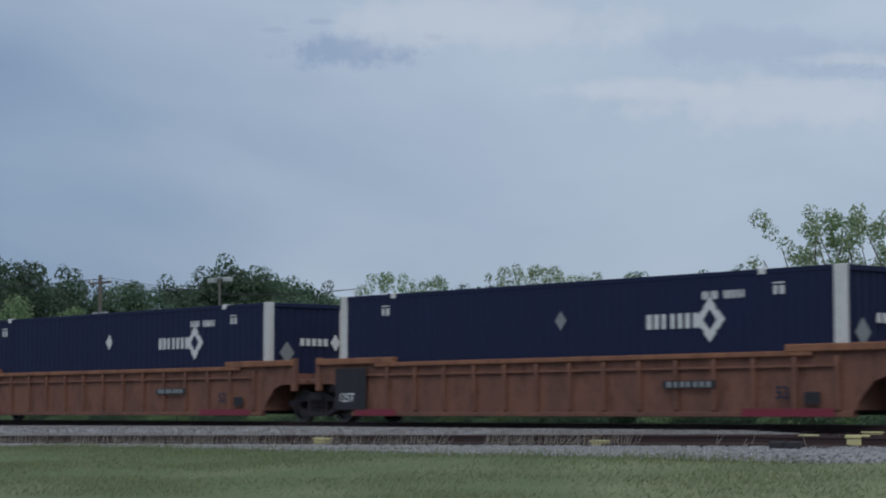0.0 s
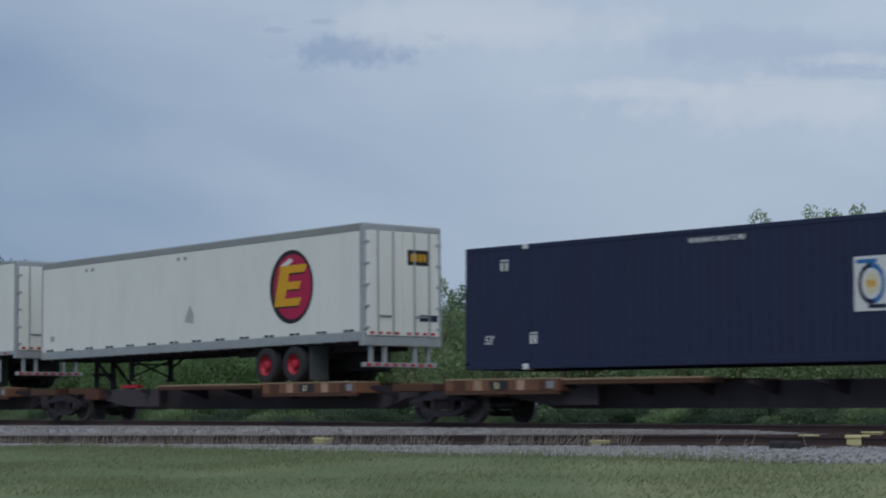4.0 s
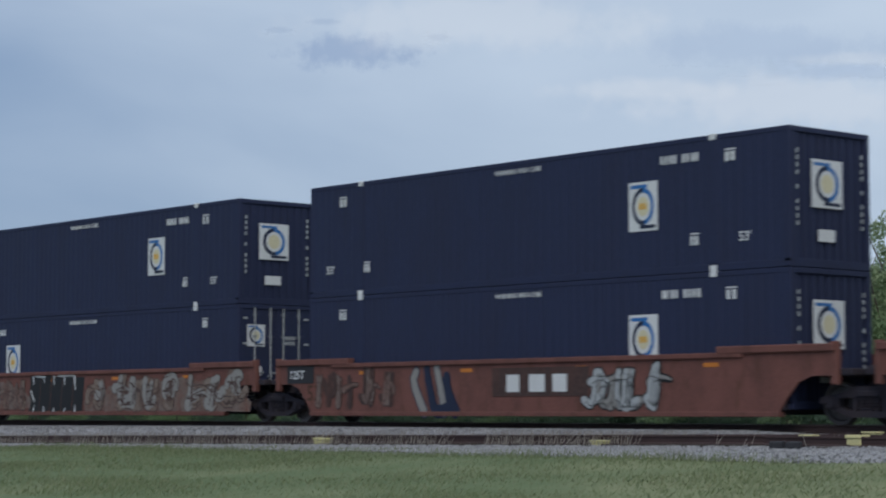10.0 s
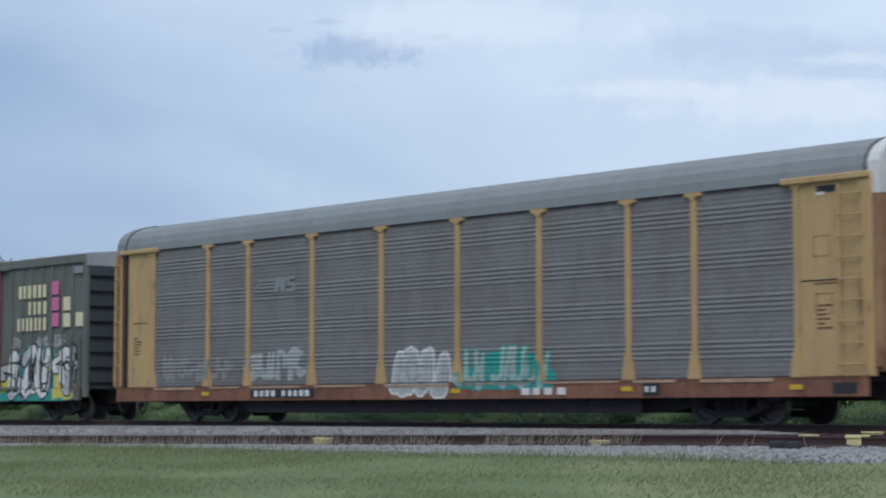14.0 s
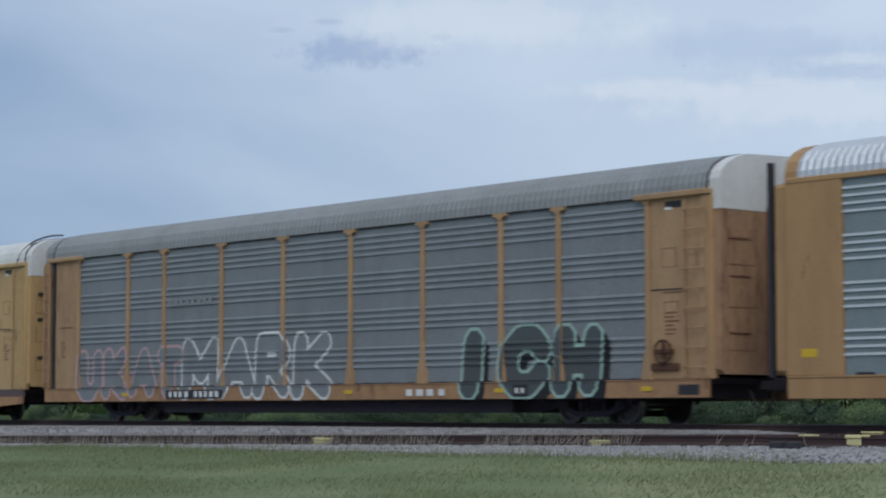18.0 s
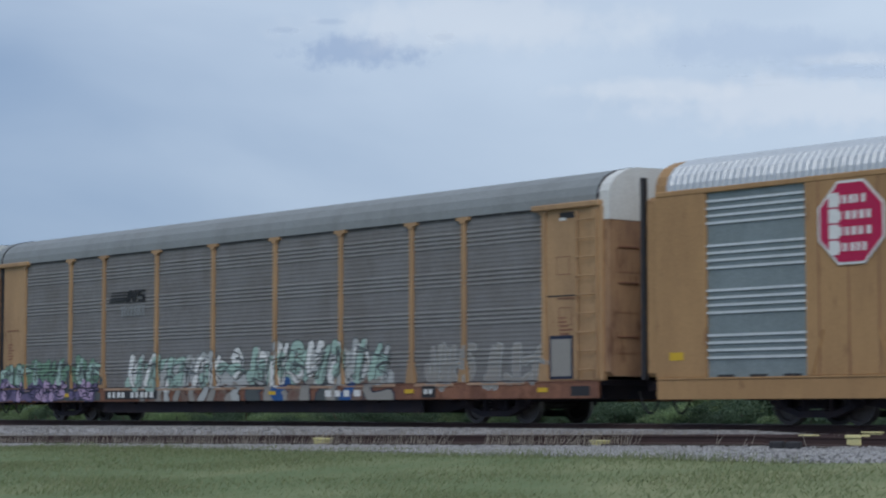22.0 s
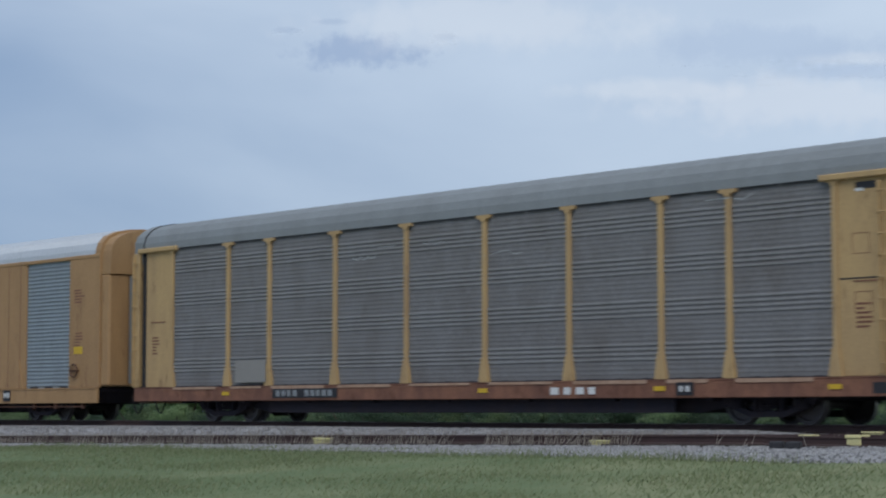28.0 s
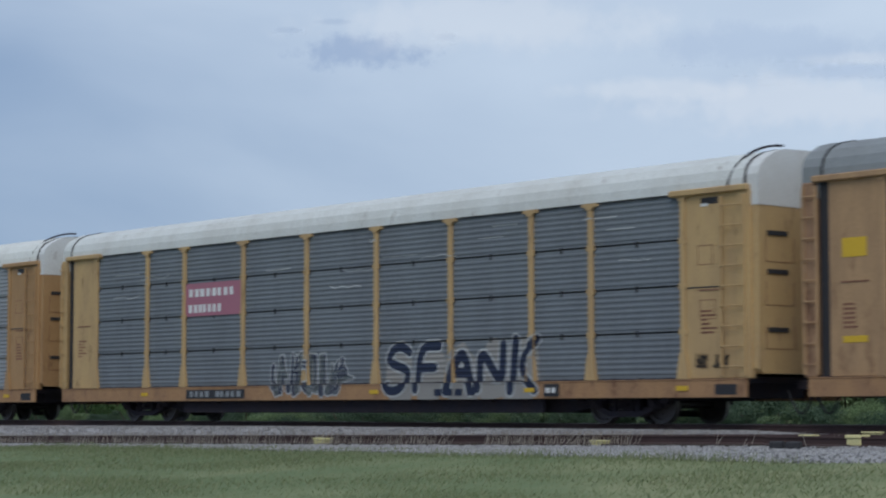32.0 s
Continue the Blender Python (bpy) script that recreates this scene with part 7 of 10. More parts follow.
        bw = Shape().tube((b - 0.5 * sg, -0.9, 1.45), (b - 0.42 * sg, -0.9, 1.45), 0.27, n=16).box(b - 0.55 * sg, -0.95, 1.1, b - 0.42 * sg, -0.85, 1.5)
        part("brake_stand", bw, STEEL_DARK, root)
        coupler(root, b, sg)
    return root


# ---------------------------------------------------------------- boxcar


def boxcar(s, label):
    L = 15.55
    root = thing("boxcar", 0.02, label, "rail car")
    on_train(root, s, 0.02)
    W = 1.46
    part("body", Shape().box(0.05, -W, 0.98, L - 0.05, W, 4.86, 0.02), OLIVE, root)
    skirt = (0.60, 0.97, -W - 0.072, -W - 0.072)
    wall, stile = [skirt, (0.985, 4.7, -W - 0.002, -W - 0.002)], [skirt, (1.02, 4.7, -W - 0.062, -W - 0.062)]
    zones, at = [], -9.0
    x = 0.45
    while x < L - 0.2:
        if x > 5.2 and at < 5.2:
            zones += [(at, 5.2, wall), (5.2, 10.4, [skirt, (0.985, 1.04, -W - 0.162, -W - 0.162), (1.045, 4.7, -W - 0.172, -W - 0.172)])]
            at = 10.4
        if not 5.2 < x < 10.45:
            zones += [(at, x - 0.05, wall), (x - 0.05, x + 0.05, stile)]
            at = x + 0.05
            part("side_post", Shape().prism_x([(-W, 0.98), (-W - 0.06, 1.02), (-W - 0.06, 4.72), (-W, 4.76)], x - 0.05, x + 0.05), OLIVE, root)
        x += 0.56 if x < 5.2 else 0.62
    SIDES[root] = zones + [(at, 99.0, wall)]
    part("side_sill", Shape().prism([(0.3, 0.98), (L - 0.3, 0.98), (L - 0.3, 0.62), (10.8, 0.62), (10.4, 0.56), (5.0, 0.56), (4.6, 0.62), (0.3, 0.62)], -W - 0.07, -W + 0.02), OLIVE, root)
    part("top_chord", Shape().box(0, -W - 0.08, 4.76, L, -W + 0.05, 5.03, 0.02), OLIVE, root)
    part("top_chord", Shape().box(0, W - 0.05, 4.76, L, W + 0.08, 5.03, 0.02), OLIVE, root)
    for k in range(16):
        xa = L * k / 16
        part("roof_sheet", Shape().prism_x([(-W - 0.03, 5.03), (0, 5.16), (W + 0.03, 5.03), (W, 4.9), (-W, 4.9)], xa + 0.02, xa + L / 16 - 0.02), BOX_ROOF, root)
        part("roof_rib", Shape().prism_x([(-W - 0.03, 5.06), (0, 5.20), (W + 0.03, 5.06), (W, 4.9), (-W, 4.9)], xa - 0.02, xa + 0.02), BOX_ROOF, root)
    # two plug doors with bars
    for a, b in ((5.25, 7.74), (7.80, 10.36)):
        d = part("sliding_door", Shape().box(a, -W - 0.12, 1.05, b, -W - 0.02, 4.74, 0.02), MAROON, root, "maroon plug door with pressed panels")
        for z in (1.1, 1.95, 2.55, 3.1, 3.72, 4.3, 4.62):
            part("door_bar", Shape().prism_x([(-W - 0.12, z - 0.06), (-W - 0.17, z - 0.03), (-W - 0.17, z + 0.03), (-W - 0.12, z + 0.06)], a + 0.08, b - 0.08), MAROON, d)
        for xx in (a + 0.05, b - 0.1):
            part("door_stile", Shape().box(xx, -W - 0.15, 1.08, xx + 0.06, -W - 0.12, 4.72, 0.008), MAROON, d)
        for xx in (a + 0.55, b - 0.65):
            part("lock_rod", Shape().tube((xx, -W - 0.19, 3.2), (xx, -W - 0.19, 3.95), 0.02, n=6), MAROON, d)
    part("door_rail", Shape().box(4.2, -W - 0.16, 4.74, 11.0, -W - 0.05, 4.86, 0.012), OLIVE, root)
    part("door_rail", Shape().box(4.0, -W - 0.16, 0.94, 11.6, -W - 0.05, 1.04, 0.012), OLIVE, root)
    rust = Shape()
    r = random.Random(4)
    for k in range(7):
        xx = 7.9 + r.uniform(0, 0.9)
        zz = r.uniform(2.1, 2.9)
        rust.box(xx, -W - 0.176, zz, xx + r.uniform(0.1, 0.25), -W - 0.172, zz + 0.05)
    tagged(part("stencil", rust, INK_GREY, root), kind="stuff")
    # corrugated end
    e = Shape().box(L - 0.06, -W, 0.95, L, W, 4.9)
    for k in range(8):
        z = 1.15 + 0.46 * k
        part("end_rib", Shape().prism_x([(-W + 0.05, z), (-W + 0.05, z + 0.28), (W - 0.05, z + 0.28), (W - 0.05, z)], L, L + 0.09), OLIVE_END, root)
    part("end_wall", e, OLIVE_END, root, "dark ribbed end wall")
    part("end_cap", Shape().prism_x([(-W - 0.05, 4.66), (-W - 0.05, 5.04), (0, 5.18), (W + 0.05, 5.04), (W + 0.05, 4.66)], L, L + 0.1), BOX_ROOF, root, "light grey roof end")
    part("corner_post", Shape().box(L - 0.12, -W - 0.07, 0.7, L + 0.06, -W + 0.08, 4.9, 0.015), OLIVE, root)
    part("corner_post", Shape().box(-0.06, -W - 0.07, 0.7, 0.12, -W + 0.08, 4.9, 0.015), OLIVE, root)
    ladder(root, L - 0.75, L - 0.25, -W - 0.07, 0.75, 2.6, OLIVE, 5)
    y = -W - 0.066
    # plain blocks for the owner's name
    for z, x0, x1, k in ((3.80, 11.50, 13.32, 6), (3.28, 12.15, 13.32, 4), (2.78, 11.47, 13.32, 7)):
        bars(root, "name_marking", x0, z, x1, z + 0.40, k, INK_CREAM, y, "cream block lettering without words", seed=k)
    for z in (3.85, 3.36, 2.87):
        plate(root, "pink_square", 13.60, z, 14.02, z + 0.42, INK_PINK, y)
    for x0, z in ((14.28, 3.34), (14.28, 2.84), (15.02, 2.84)):
        plate(root, "cream_square", x0, z, x0 + 0.42, z + 0.42, INK_CREAM, y)
    plate(root, "grey_patch", 14.9, 4.45, 15.4, 4.66, INK_GREY, y)
    spray(root, 0.8, 0.62, 5.2, 2.05, 6, [INK_SKY, INK_SILVER, INK_CYAN], INK_SLATE, y, 21, back=[INK_SKY, INK_PEACH, INK_CYAN], fat=0.42, edge=0.03, tall=1.12, label="turquoise and pale wild-style spray paint")
    spray(root, 5.3, 0.62, 10.2, 2.15, 5, [INK_MINT, INK_WHITE, INK_CYAN], INK_BLACK, y, 33, back=[INK_PEACH, INK_MINT, INK_SKY, INK_MINT], fat=0.46, edge=0.04, tall=1.1, label="white and mint spray paint with dark edge")
    spray(root, 10.35, 0.62, 14.9, 2.4, 4, [INK_WHITE, INK_SILVER, INK_WHITE], INK_BLACK, y, 48, back=[INK_LEMON, INK_CYAN, INK_CYAN, INK_LEMON], fat=0.70, edge=0.05, lean=0.25, tall=1.12, label="white bubble-like spray paint with black edge")
    for tx in (1.2, 2.2, 4.3, 5.6, 7.2, 9.2, 11.1, 12.6, 13.7):
        spray(root, tx, 2.02 + 0.22 * (tx > 10), tx + 0.6, 2.42 + 0.22 * (tx > 10), 2, [INK_SILVER], INK_WHITE, y, 52 + int(tx), fat=0.2, edge=0.012, label="small pale tag above the lettering")
    part("teal_band", Shape().box(1.0, -W - 0.085, 0.60, 14.6, -W - 0.07, 0.86), INK_TEAL, root)
    part("centre_sill", Shape().box(0.3, -0.4, 0.5, L - 0.3, 0.4, 0.98), STEEL_DARK, root)
    for k in range(8):
        part("cross_bearer", Shape().box(2 + 1.6 * k, -1.4, 0.62, 2.15 + 1.6 * k, 1.4, 0.96), STEEL_DARK, root)
    for x0 in (0.3, L - 0.75):
        part("step_iron", Shape().pipe([(x0, -W - 0.02, 0.7), (x0, -W - 0.02, 0.33), (x0 + 0.42, -W - 0.02, 0.33), (x0 + 0.42, -W - 0.02, 0.7)], 0.02), STEEL_DARK, root)
    truck(root, 2.2, s)
    truck(root, L - 2.0, s)
    coupler(root, 0.0, -1)
    coupler(root, L, 1)
    return root

# ---------------------------------------------------------------- the train, from its head
lead = well_car([-61.6, -41.7, -22.0], ORANGE, True, "faded orange ribbed articulated well car")
for unit_x in (0.0, 19.75):
    plate(lead, "data_board", unit_x + 12.9, 0.76, unit_x + 14.4, 0.92, BLACK, -1.53)
    bars(lead, "data_marking", unit_x + 13.0, 0.78, unit_x + 14.3, 0.90, 7, INK_GREY, -1.537, seed=int(unit_x) + 40)
    write(lead, "53", unit_x + 16.0, 0.53, 0.26, INK_NAVY, -1.53)
    plate(lead, "black_panel", unit_x + 16.75, 0.42, unit_x + 17.15, 0.66, BLACK, -1.53)
    plate(lead, "red_stripe", unit_x + 15.1, 0.17, unit_x + 17.5, 0.33, INK_ROSE_DULL, -1.53, "dull crimson stripe low on the side")
    plate(lead, "red_stripe", unit_x + 2.3, 0.17, unit_x + 3.9, 0.33, INK_ROSE_DULL, -1.53, "dull crimson stripe low on the side")
for cs in (-59.72, -40.42):
    container(cs, 0.30, "dark blue container with white corner posts in a well car", kind="diamond", seed=int(-cs))

spine_car([-16.3, 0.9, 17.9, 35.3, 53.3, 69.5], False, "rusty brown articulated spine car with orange decks",
          pads=[(-6.0, -2.0, True), (11.0, 14.7, True), (28.4, 32.3, True), (46.2, 50.2, True), (53.7, 57.6, True)],
          hitches=[(-16.9, 1.94), (0.4, 1.15), (18.2, 1.90), (36.0, 1.92)],
          decks=[(-12.3, -6.2), (6.2, 10.9), (24.0, 28.3), (41.0, 46.1), (57.7, 62.0)])


def red_truck_trailer():
    t = trailer(-18.44, 1.04, "white road trailer with maroon rear doors and black lettering blocks", rear="red", wheels=11.99, skirt=(4.2, 10.45, 1.40), tilt=0.7, rim=RIM_WHITE, z0=2.05, z1=5.02)
    y = -1.302
    blot(t, "initial_emblem", [(8.95, 3.25), (9.28, 3.25), (9.28, 3.72), (9.78, 3.25), (10.25, 3.25), (9.62, 3.85), (10.2, 4.38), (9.75, 4.38), (9.28, 3.98), (9.28, 4.38), (8.95, 4.38)], INK_CRIMSON, y, "crimson angular emblem")
    plate(t, "emblem_top", 9.02, 4.30, 9.75, 4.52, INK_GREY, y - 0.006)
    bars(t, "name_marking", 10.42, 3.66, 14.58, 4.44, 6, INK_NAVY, y, "tall black block lettering without words", seed=12)
    bars(t, "name_marking", 10.53, 3.20, 14.58, 3.48, 14, INK_GREY, y, "small grey block lettering without words", seed=13)
    blot(t, "placard", [(7.87, 2.66), (8.06, 2.45), (8.24, 2.66), (8.06, 2.87)], INK_GREY, y)
    blot(t, "placard_field", [(7.94, 2.66), (8.06, 2.53), (8.17, 2.66), (8.06, 2.79)], INK_WHITE, y - 0.006)
    plate(t, "small_sign", 0.15, 2.28, 0.75, 2.36, INK_RED, y)
    xe = 16.09
    s = Shape().prism_x([(-1.05, 3.55), (-0.9, 3.55), (-0.9, 4.35), (-1.05, 4.35)], xe, xe + 0.006).prism_x([(-0.85, 3.9), (-0.35, 3.55), (-0.2, 3.55), (-0.55, 4.0), (-0.2, 4.35), (-0.4, 4.35)], xe, xe + 0.007)
    part("door_emblem", s, INK_NAVY, t, "dark navy emblem on the door")
    for z0, z1, n in ((4.15, 4.35, 6), (3.25, 3.33, 7), (2.62, 2.72, 6)):
        q = Shape()
        for k in range(n):
            q.box(xe, 0.12 + 0.95 * k / n, z0, xe + 0.006, 0.12 + 0.95 * (k + 0.75) / n, z1)
        tagged(part("door_marking", q, INK_WHITE, t), kind="stuff")
    plate_end(t, "door_notice", 0.5, 2.85, 0.9, 3.1, INK_WHITE, xe)
    part("door_placard", Shape().prism_x([(-1.05, 2.75), (-0.75, 2.35), (-0.45, 2.75), (-0.75, 3.15)], xe, xe + 0.006), INK_SILVER, t)


red_truck_trailer()

plain = trailer(16.8, 1.03, "plain white road trailer with white rear doors", L=16.0, rear="white", wheels=12.35, tilt=0.7, reflect=1, rim=RIM_WHITE, z0=2.04, z1=5.03, gear=3.9)
plate(plain, "mud_flap_emblem", 14.35, 1.2, 14.9, 1.9, INK_GREY, -1.2, "pale mud flap")


def e_emblem(root, x0, z0, x1, z1, y, edge):
    pts = emblem_e(x0, z0, x1, z1)
    e = blot(root, "big_emblem", outline_poly(pts, edge), INK_CRIMSON, y, "large leaning yellow emblem with red edge")
    blot(e, "emblem_face", pts, INK_GOLD, y - 0.006)


def oval_emblem(root, cx, cz, rx, rz, y):
    e = blot(root, "oval_emblem", oval(cx, cz, rx, rz), INK_BLACK, y, "red oval emblem with black rim and yellow centre")
    blot(e, "oval_field", oval(cx + 0.05, cz, rx * 0.86, rz * 0.88), INK_CRIMSON, y - 0.006)
    blot(e, "oval_shine", [(cx - rx * 0.6, cz + rz * 0.2), (cx - rx * 0.45, cz + rz * 0.62), (cx - rx * 0.05, cz + rz * 0.78), (cx + rx * 0.1, cz + rz * 0.7), (cx - rx * 0.3, cz + rz * 0.5)], INK_WHITE, y - 0.009)
    pts = emblem_e(cx - rx * 0.78, cz - rz * 0.52, cx + rx * 0.75, cz + rz * 0.58, lean=0.2)
    blot(e, "emblem_shade", [(a - 0.04, b - 0.04) for a, b in pts], INK_BLACK, y - 0.011)
    blot(e, "emblem_face", pts, INK_GOLD, y - 0.016)


def gold_rear(root, L, kind):
    """What stands on yellow rear doors: diamond, check board, oval."""
    xe = L + 0.032
    if kind in ("diamond", "both"):
        d = part("diamond_sign", Shape().prism_x([(0.0, 2.85), (0.62, 3.42), (0.0, 3.98), (-0.62, 3.42)] if kind == "diamond" else [(-0.55, 2.72), (-0.08, 3.2), (-0.55, 3.68), (-1.02, 3.2)], xe, xe + 0.006), INK_BLACK, root, "black diamond sign with pale bars")
        cy, cz = (0.0, 3.42) if kind == "diamond" else (-0.55, 3.2)
        for k in range(3):
            part("sign_bar", Shape().box(xe + 0.006, cy - 0.3 + 0.05 * k, cz + 0.16 - 0.14 * k, xe + 0.012, cy + 0.3 - 0.05 * k, cz + 0.22 - 0.14 * k), INK_GREY, d)
    if kind == "diamond":
        plate_end(root, "door_notice", -0.2, 2.45, 0.35, 2.75, INK_SILVER, xe)
    if kind in ("both", "board"):
        o = part("oval_sign", Shape().prism_x([(-0.35 + 0.42 * math.cos(i * 0.314), 4.1 + 0.36 * math.sin(i * 0.314)) for i in range(20)], xe, xe + 0.006), INK_BLACK, root, "small red oval sign")
        part("sign_field", Shape().prism_x([(-0.35 + 0.35 * math.cos(i * 0.314), 4.1 + 0.30 * math.sin(i * 0.314)) for i in range(20)], xe + 0.006, xe + 0.010), INK_CRIMSON, o)
        part("sign_emblem", Shape().prism_x(emblem_e(-0.60, 3.90, -0.12, 4.30, lean=0.2), xe + 0.01, xe + 0.014), INK_GOLD, o)
    if kind == "board":
        part("name_board", Shape().box(xe, 0.12, 3.95, xe + 0.006, 1.1, 4.25), INK_NAVY, root)
        b = plate_end(root, "check_board", -0.75, 2.75, -0.25, 3.75, INK_NAVY, xe, "dark board with a white round mark")
        part("board_mark", Shape().prism_x([(-0.5 + 0.19 * math.cos(i * 0.393), 3.25 + 0.19 * math.sin(i * 0.393)) for i in range(16)], xe + 0.006, xe + 0.01), INK_WHITE, b)
        for zz in (3.55, 2.85):
            part("board_bar", Shape().box(xe + 0.006, -0.68, zz, xe + 0.01, -0.32, zz + 0.09), INK_CRIMSON, b)
        plate_end(root, "door_notice", 0.15, 2.85, 0.6, 3.0, INK_CREAM, xe)


t3 = trailer(34.4, 1.03, "white road trailer with grey top band and red oval emblem", L=16.1, rear="white", wheels=11.85, band=0.13, bottom=0.22, rim=RIM_RED, seams=False, tilt=0.7, z0=2.02, z1=5.02, gear=4.2)
oval_emblem(t3, 13.05, 3.56, 0.96, 0.98, -1.298)
for vx in (3.0, 3.35, 8.0, 8.35):
    plate(t3, "vent", vx - 0.4, 4.60, vx - 0.28, 4.70, INK_GREY, -1.296)
blot(t3, "worn_mark", [(8.0, 2.85), (8.42, 2.78), (8.46, 3.05), (8.26, 3.32), (8.08, 3.05)], INK_SILVER, -1.296)
write(t3, "53'", 0.55, 2.56, 0.16, INK_NAVY, -1.296)
xe = 16.13
sign = plate_end(t3, "door_sign", 0.15, 4.0, 0.85, 4.4, INK_BLACK, xe, "small black and yellow door sign")
for k in range(4):
    part("sign_bar", Shape().box(xe + 0.006, 0.25 + 0.14 * k, 4.1, xe + 0.011, 0.34 + 0.14 * k, 4.3), INK_GOLD, sign)
plate_end(t3, "door_notice", 0.55, 2.55, 1.15, 2.72, INK_NAVY, xe)

container(54.4, 1.25, "single navy container on a spine car", seed=3)

spine_car([74.5, 91.6, 108.9, 126.0, 143.2, 159.5], True, "sooty dark articulated spine car",
          pads=[], hitches=[(74.2, 1.92), (91.6, 1.92), (109.1, 1.92), (126.2, 1.92), (157.0, 1.92)],
          decks=[(78.0, 90.0), (95.2, 107.4), (112.6, 124.6), (129.8, 141.6), (144.4, 155.8)])

e1 = trailer(73.0, 1.02, "white road trailer with yellow rear doors and big yellow emblem", L=15.95, rear="gold", wheels=11.8, band=0.0, bottom=0.20, rim=RIM_RED, seams=False)
e_emblem(e1, 11.5, 2.36, 14.35, 4.62, -1.298, 0.085)
gold_rear(e1, 15.95, "diamond")
part("corner_guard", Shape().box(-0.01, -1.312, 4.5, 0.22, -1.29, 4.95, 0.01), GREY_BAND, e1)
e2 = trailer(90.2, 1.02, "white road trailer with yellow rear doors and big yellow emblem", L=16.15, rear="gold", wheels=11.9, band=0.0, bottom=0.13, rim=RIM_RED, seams=False, reflect=1)
e_emblem(e2, 11.4, 2.34, 14.25, 4.58, -1.298, 0.085)
gold_rear(e2, 16.15, "diamond")
plate(e2, "small_notice", 7.9, 2.55, 8.35, 2.65, INK_GREY, -1.296)
blot(e2, "flap_mark", [(6.95, 1.45), (7.2, 1.75), (7.45, 1.45), (7.2, 1.2)], INK_WHITE, -1.15, "white diamond flap")
e3 = trailer(107.50, 1.02, "white road trailer with grey top band and big yellow emblem", L=15.95, rear="gold", wheels=11.95, band=0.13, bottom=0.22, rim=RIM_RED, seams=False)
e_emblem(e3, 12.08, 2.42, 14.92, 4.62, -1.298, 0.085)
gold_rear(e3, 15.95, "both")
write(e3, "53'", 0.3, 2.42, 0.16, INK_NAVY, -1.296)
part("fuel_tank", Shape().prism([(7.6, 2.0), (8.5, 2.0), (8.4, 1.66), (8.2, 1.55), (7.85, 1.55), (7.7, 1.66)], -1.2, -0.5), WHITE, e3, "white tank below the floor")
part("tool_box", Shape().prism([(9.9, 2.0), (11.0, 2.0), (10.8, 1.55), (10.0, 1.55)], -1.15, -0.5), BLACK, e3)
e4 = trailer(124.74, 1.02, "white road trailer with side skirts and red oval emblem", L=15.95, rear="gold", wheels=12.3, band=0.0, bottom=0.12, rim=RIM_RED, seams=False, skirt=(4.25, 10.4, 1.14), reflect=1)
oval_emblem(e4, 12.8, 3.66, 0.93, 0.98, -1.298)
gold_rear(e4, 15.95, "board")
part("rub_rail", Shape().box(0.05, -1.325, 2.42, 15.9, -1.295, 2.50, 0.01), GREY_BAND, e4)
part("rub_rail", Shape().box(0.05, -1.32, 2.30, 15.9, -1.295, 2.36, 0.01), ALU, e4)
write(e4, "53'", 0.35, 2.52, 0.17, INK_NAVY, -1.296)
for k, (mx, mm) in enumerate(((14.2, INK_ORANGE), (14.75, INK_ORANGE))):
    plate(e4, "small_notice", mx, 2.2, mx + 0.3, 2.28, mm, -1.30)
blot(e4, "round_mark", oval(6.75, 1.55, 0.16, 0.16, 18), INK_RED, -1.268)
bars(e4, "name_marking", 7.0, 1.5, 7.85, 1.6, 7, INK_PINK, -1.268, "faint red block lettering without words", seed=5)
blot(e4, "house_emblem", [(8.25, 1.3), (8.85, 1.3), (8.85, 1.75), (8.55, 2.0), (8.25, 1.75)], INK_NAVY, -1.268, "dark house-shaped emblem")
plate(e4, "house_band", 8.25, 1.4, 8.85, 1.56, INK_CRIMSON, -1.273)
bars(e4, "name_marking", 9.15, 1.72, 10.2, 1.8, 9, INK_GREY, -1.268, seed=6)
plate(e4, "thin_line", 9.15, 1.6, 10.2, 1.62, INK_GREY, -1.268)
e5 = trailer(142.6, 1.02, "soiled white road trailer riding nose backwards with big yellow emblem", L=16.35, rear="gold", rear_left=True, body=DIRTY_WHITE, wheels=13.5, band=0.0, bottom=0.16, rim=RIM_RED, seams=False, reflect=1, gear=3.6)
e_emblem(e5, 1.98, 2.36, 4.78, 4.62, -1.298, 0.085)
write(e5, "53'", 15.2, 2.45, 0.17, INK_NAVY, -1.296)
plate_end(e5, "nose_notice", 0.1, 4.48, 0.55, 4.68, INK_CRIMSON, 16.33, "red and white notice")
plate_end(e5, "nose_notice", 0.16, 4.53, 0.45, 4.62, INK_WHITE, 16.337)
plate_end(e5, "connector_box", 0.55, 2.2, 1.1, 2.42, INK_NAVY, 16.35, "dark connector box")
part("nose_cap", Shape().box(16.30, -1.25, 2.2, 16.36, 1.25, 4.85, 0.02), DIRTY_WHITE, e5)
part("soot_vent", Shape().box(16.1, -1.0, 4.84, 16.4, 0.2, 4.95, 0.02), BLACK, e5)
blot(e5, "worn_mark", [(9.9, 2.9), (10.1, 2.75), (10.2, 3.0), (10.05, 3.15)], INK_SILVER, -1.296)
blot(e5, "flap_mark", [(9.0, 1.5), (9.2, 1.75), (9.4, 1.5), (9.3, 1.3), (9.1, 1.3)], INK_WHITE, -1.1, "white diamond flap")

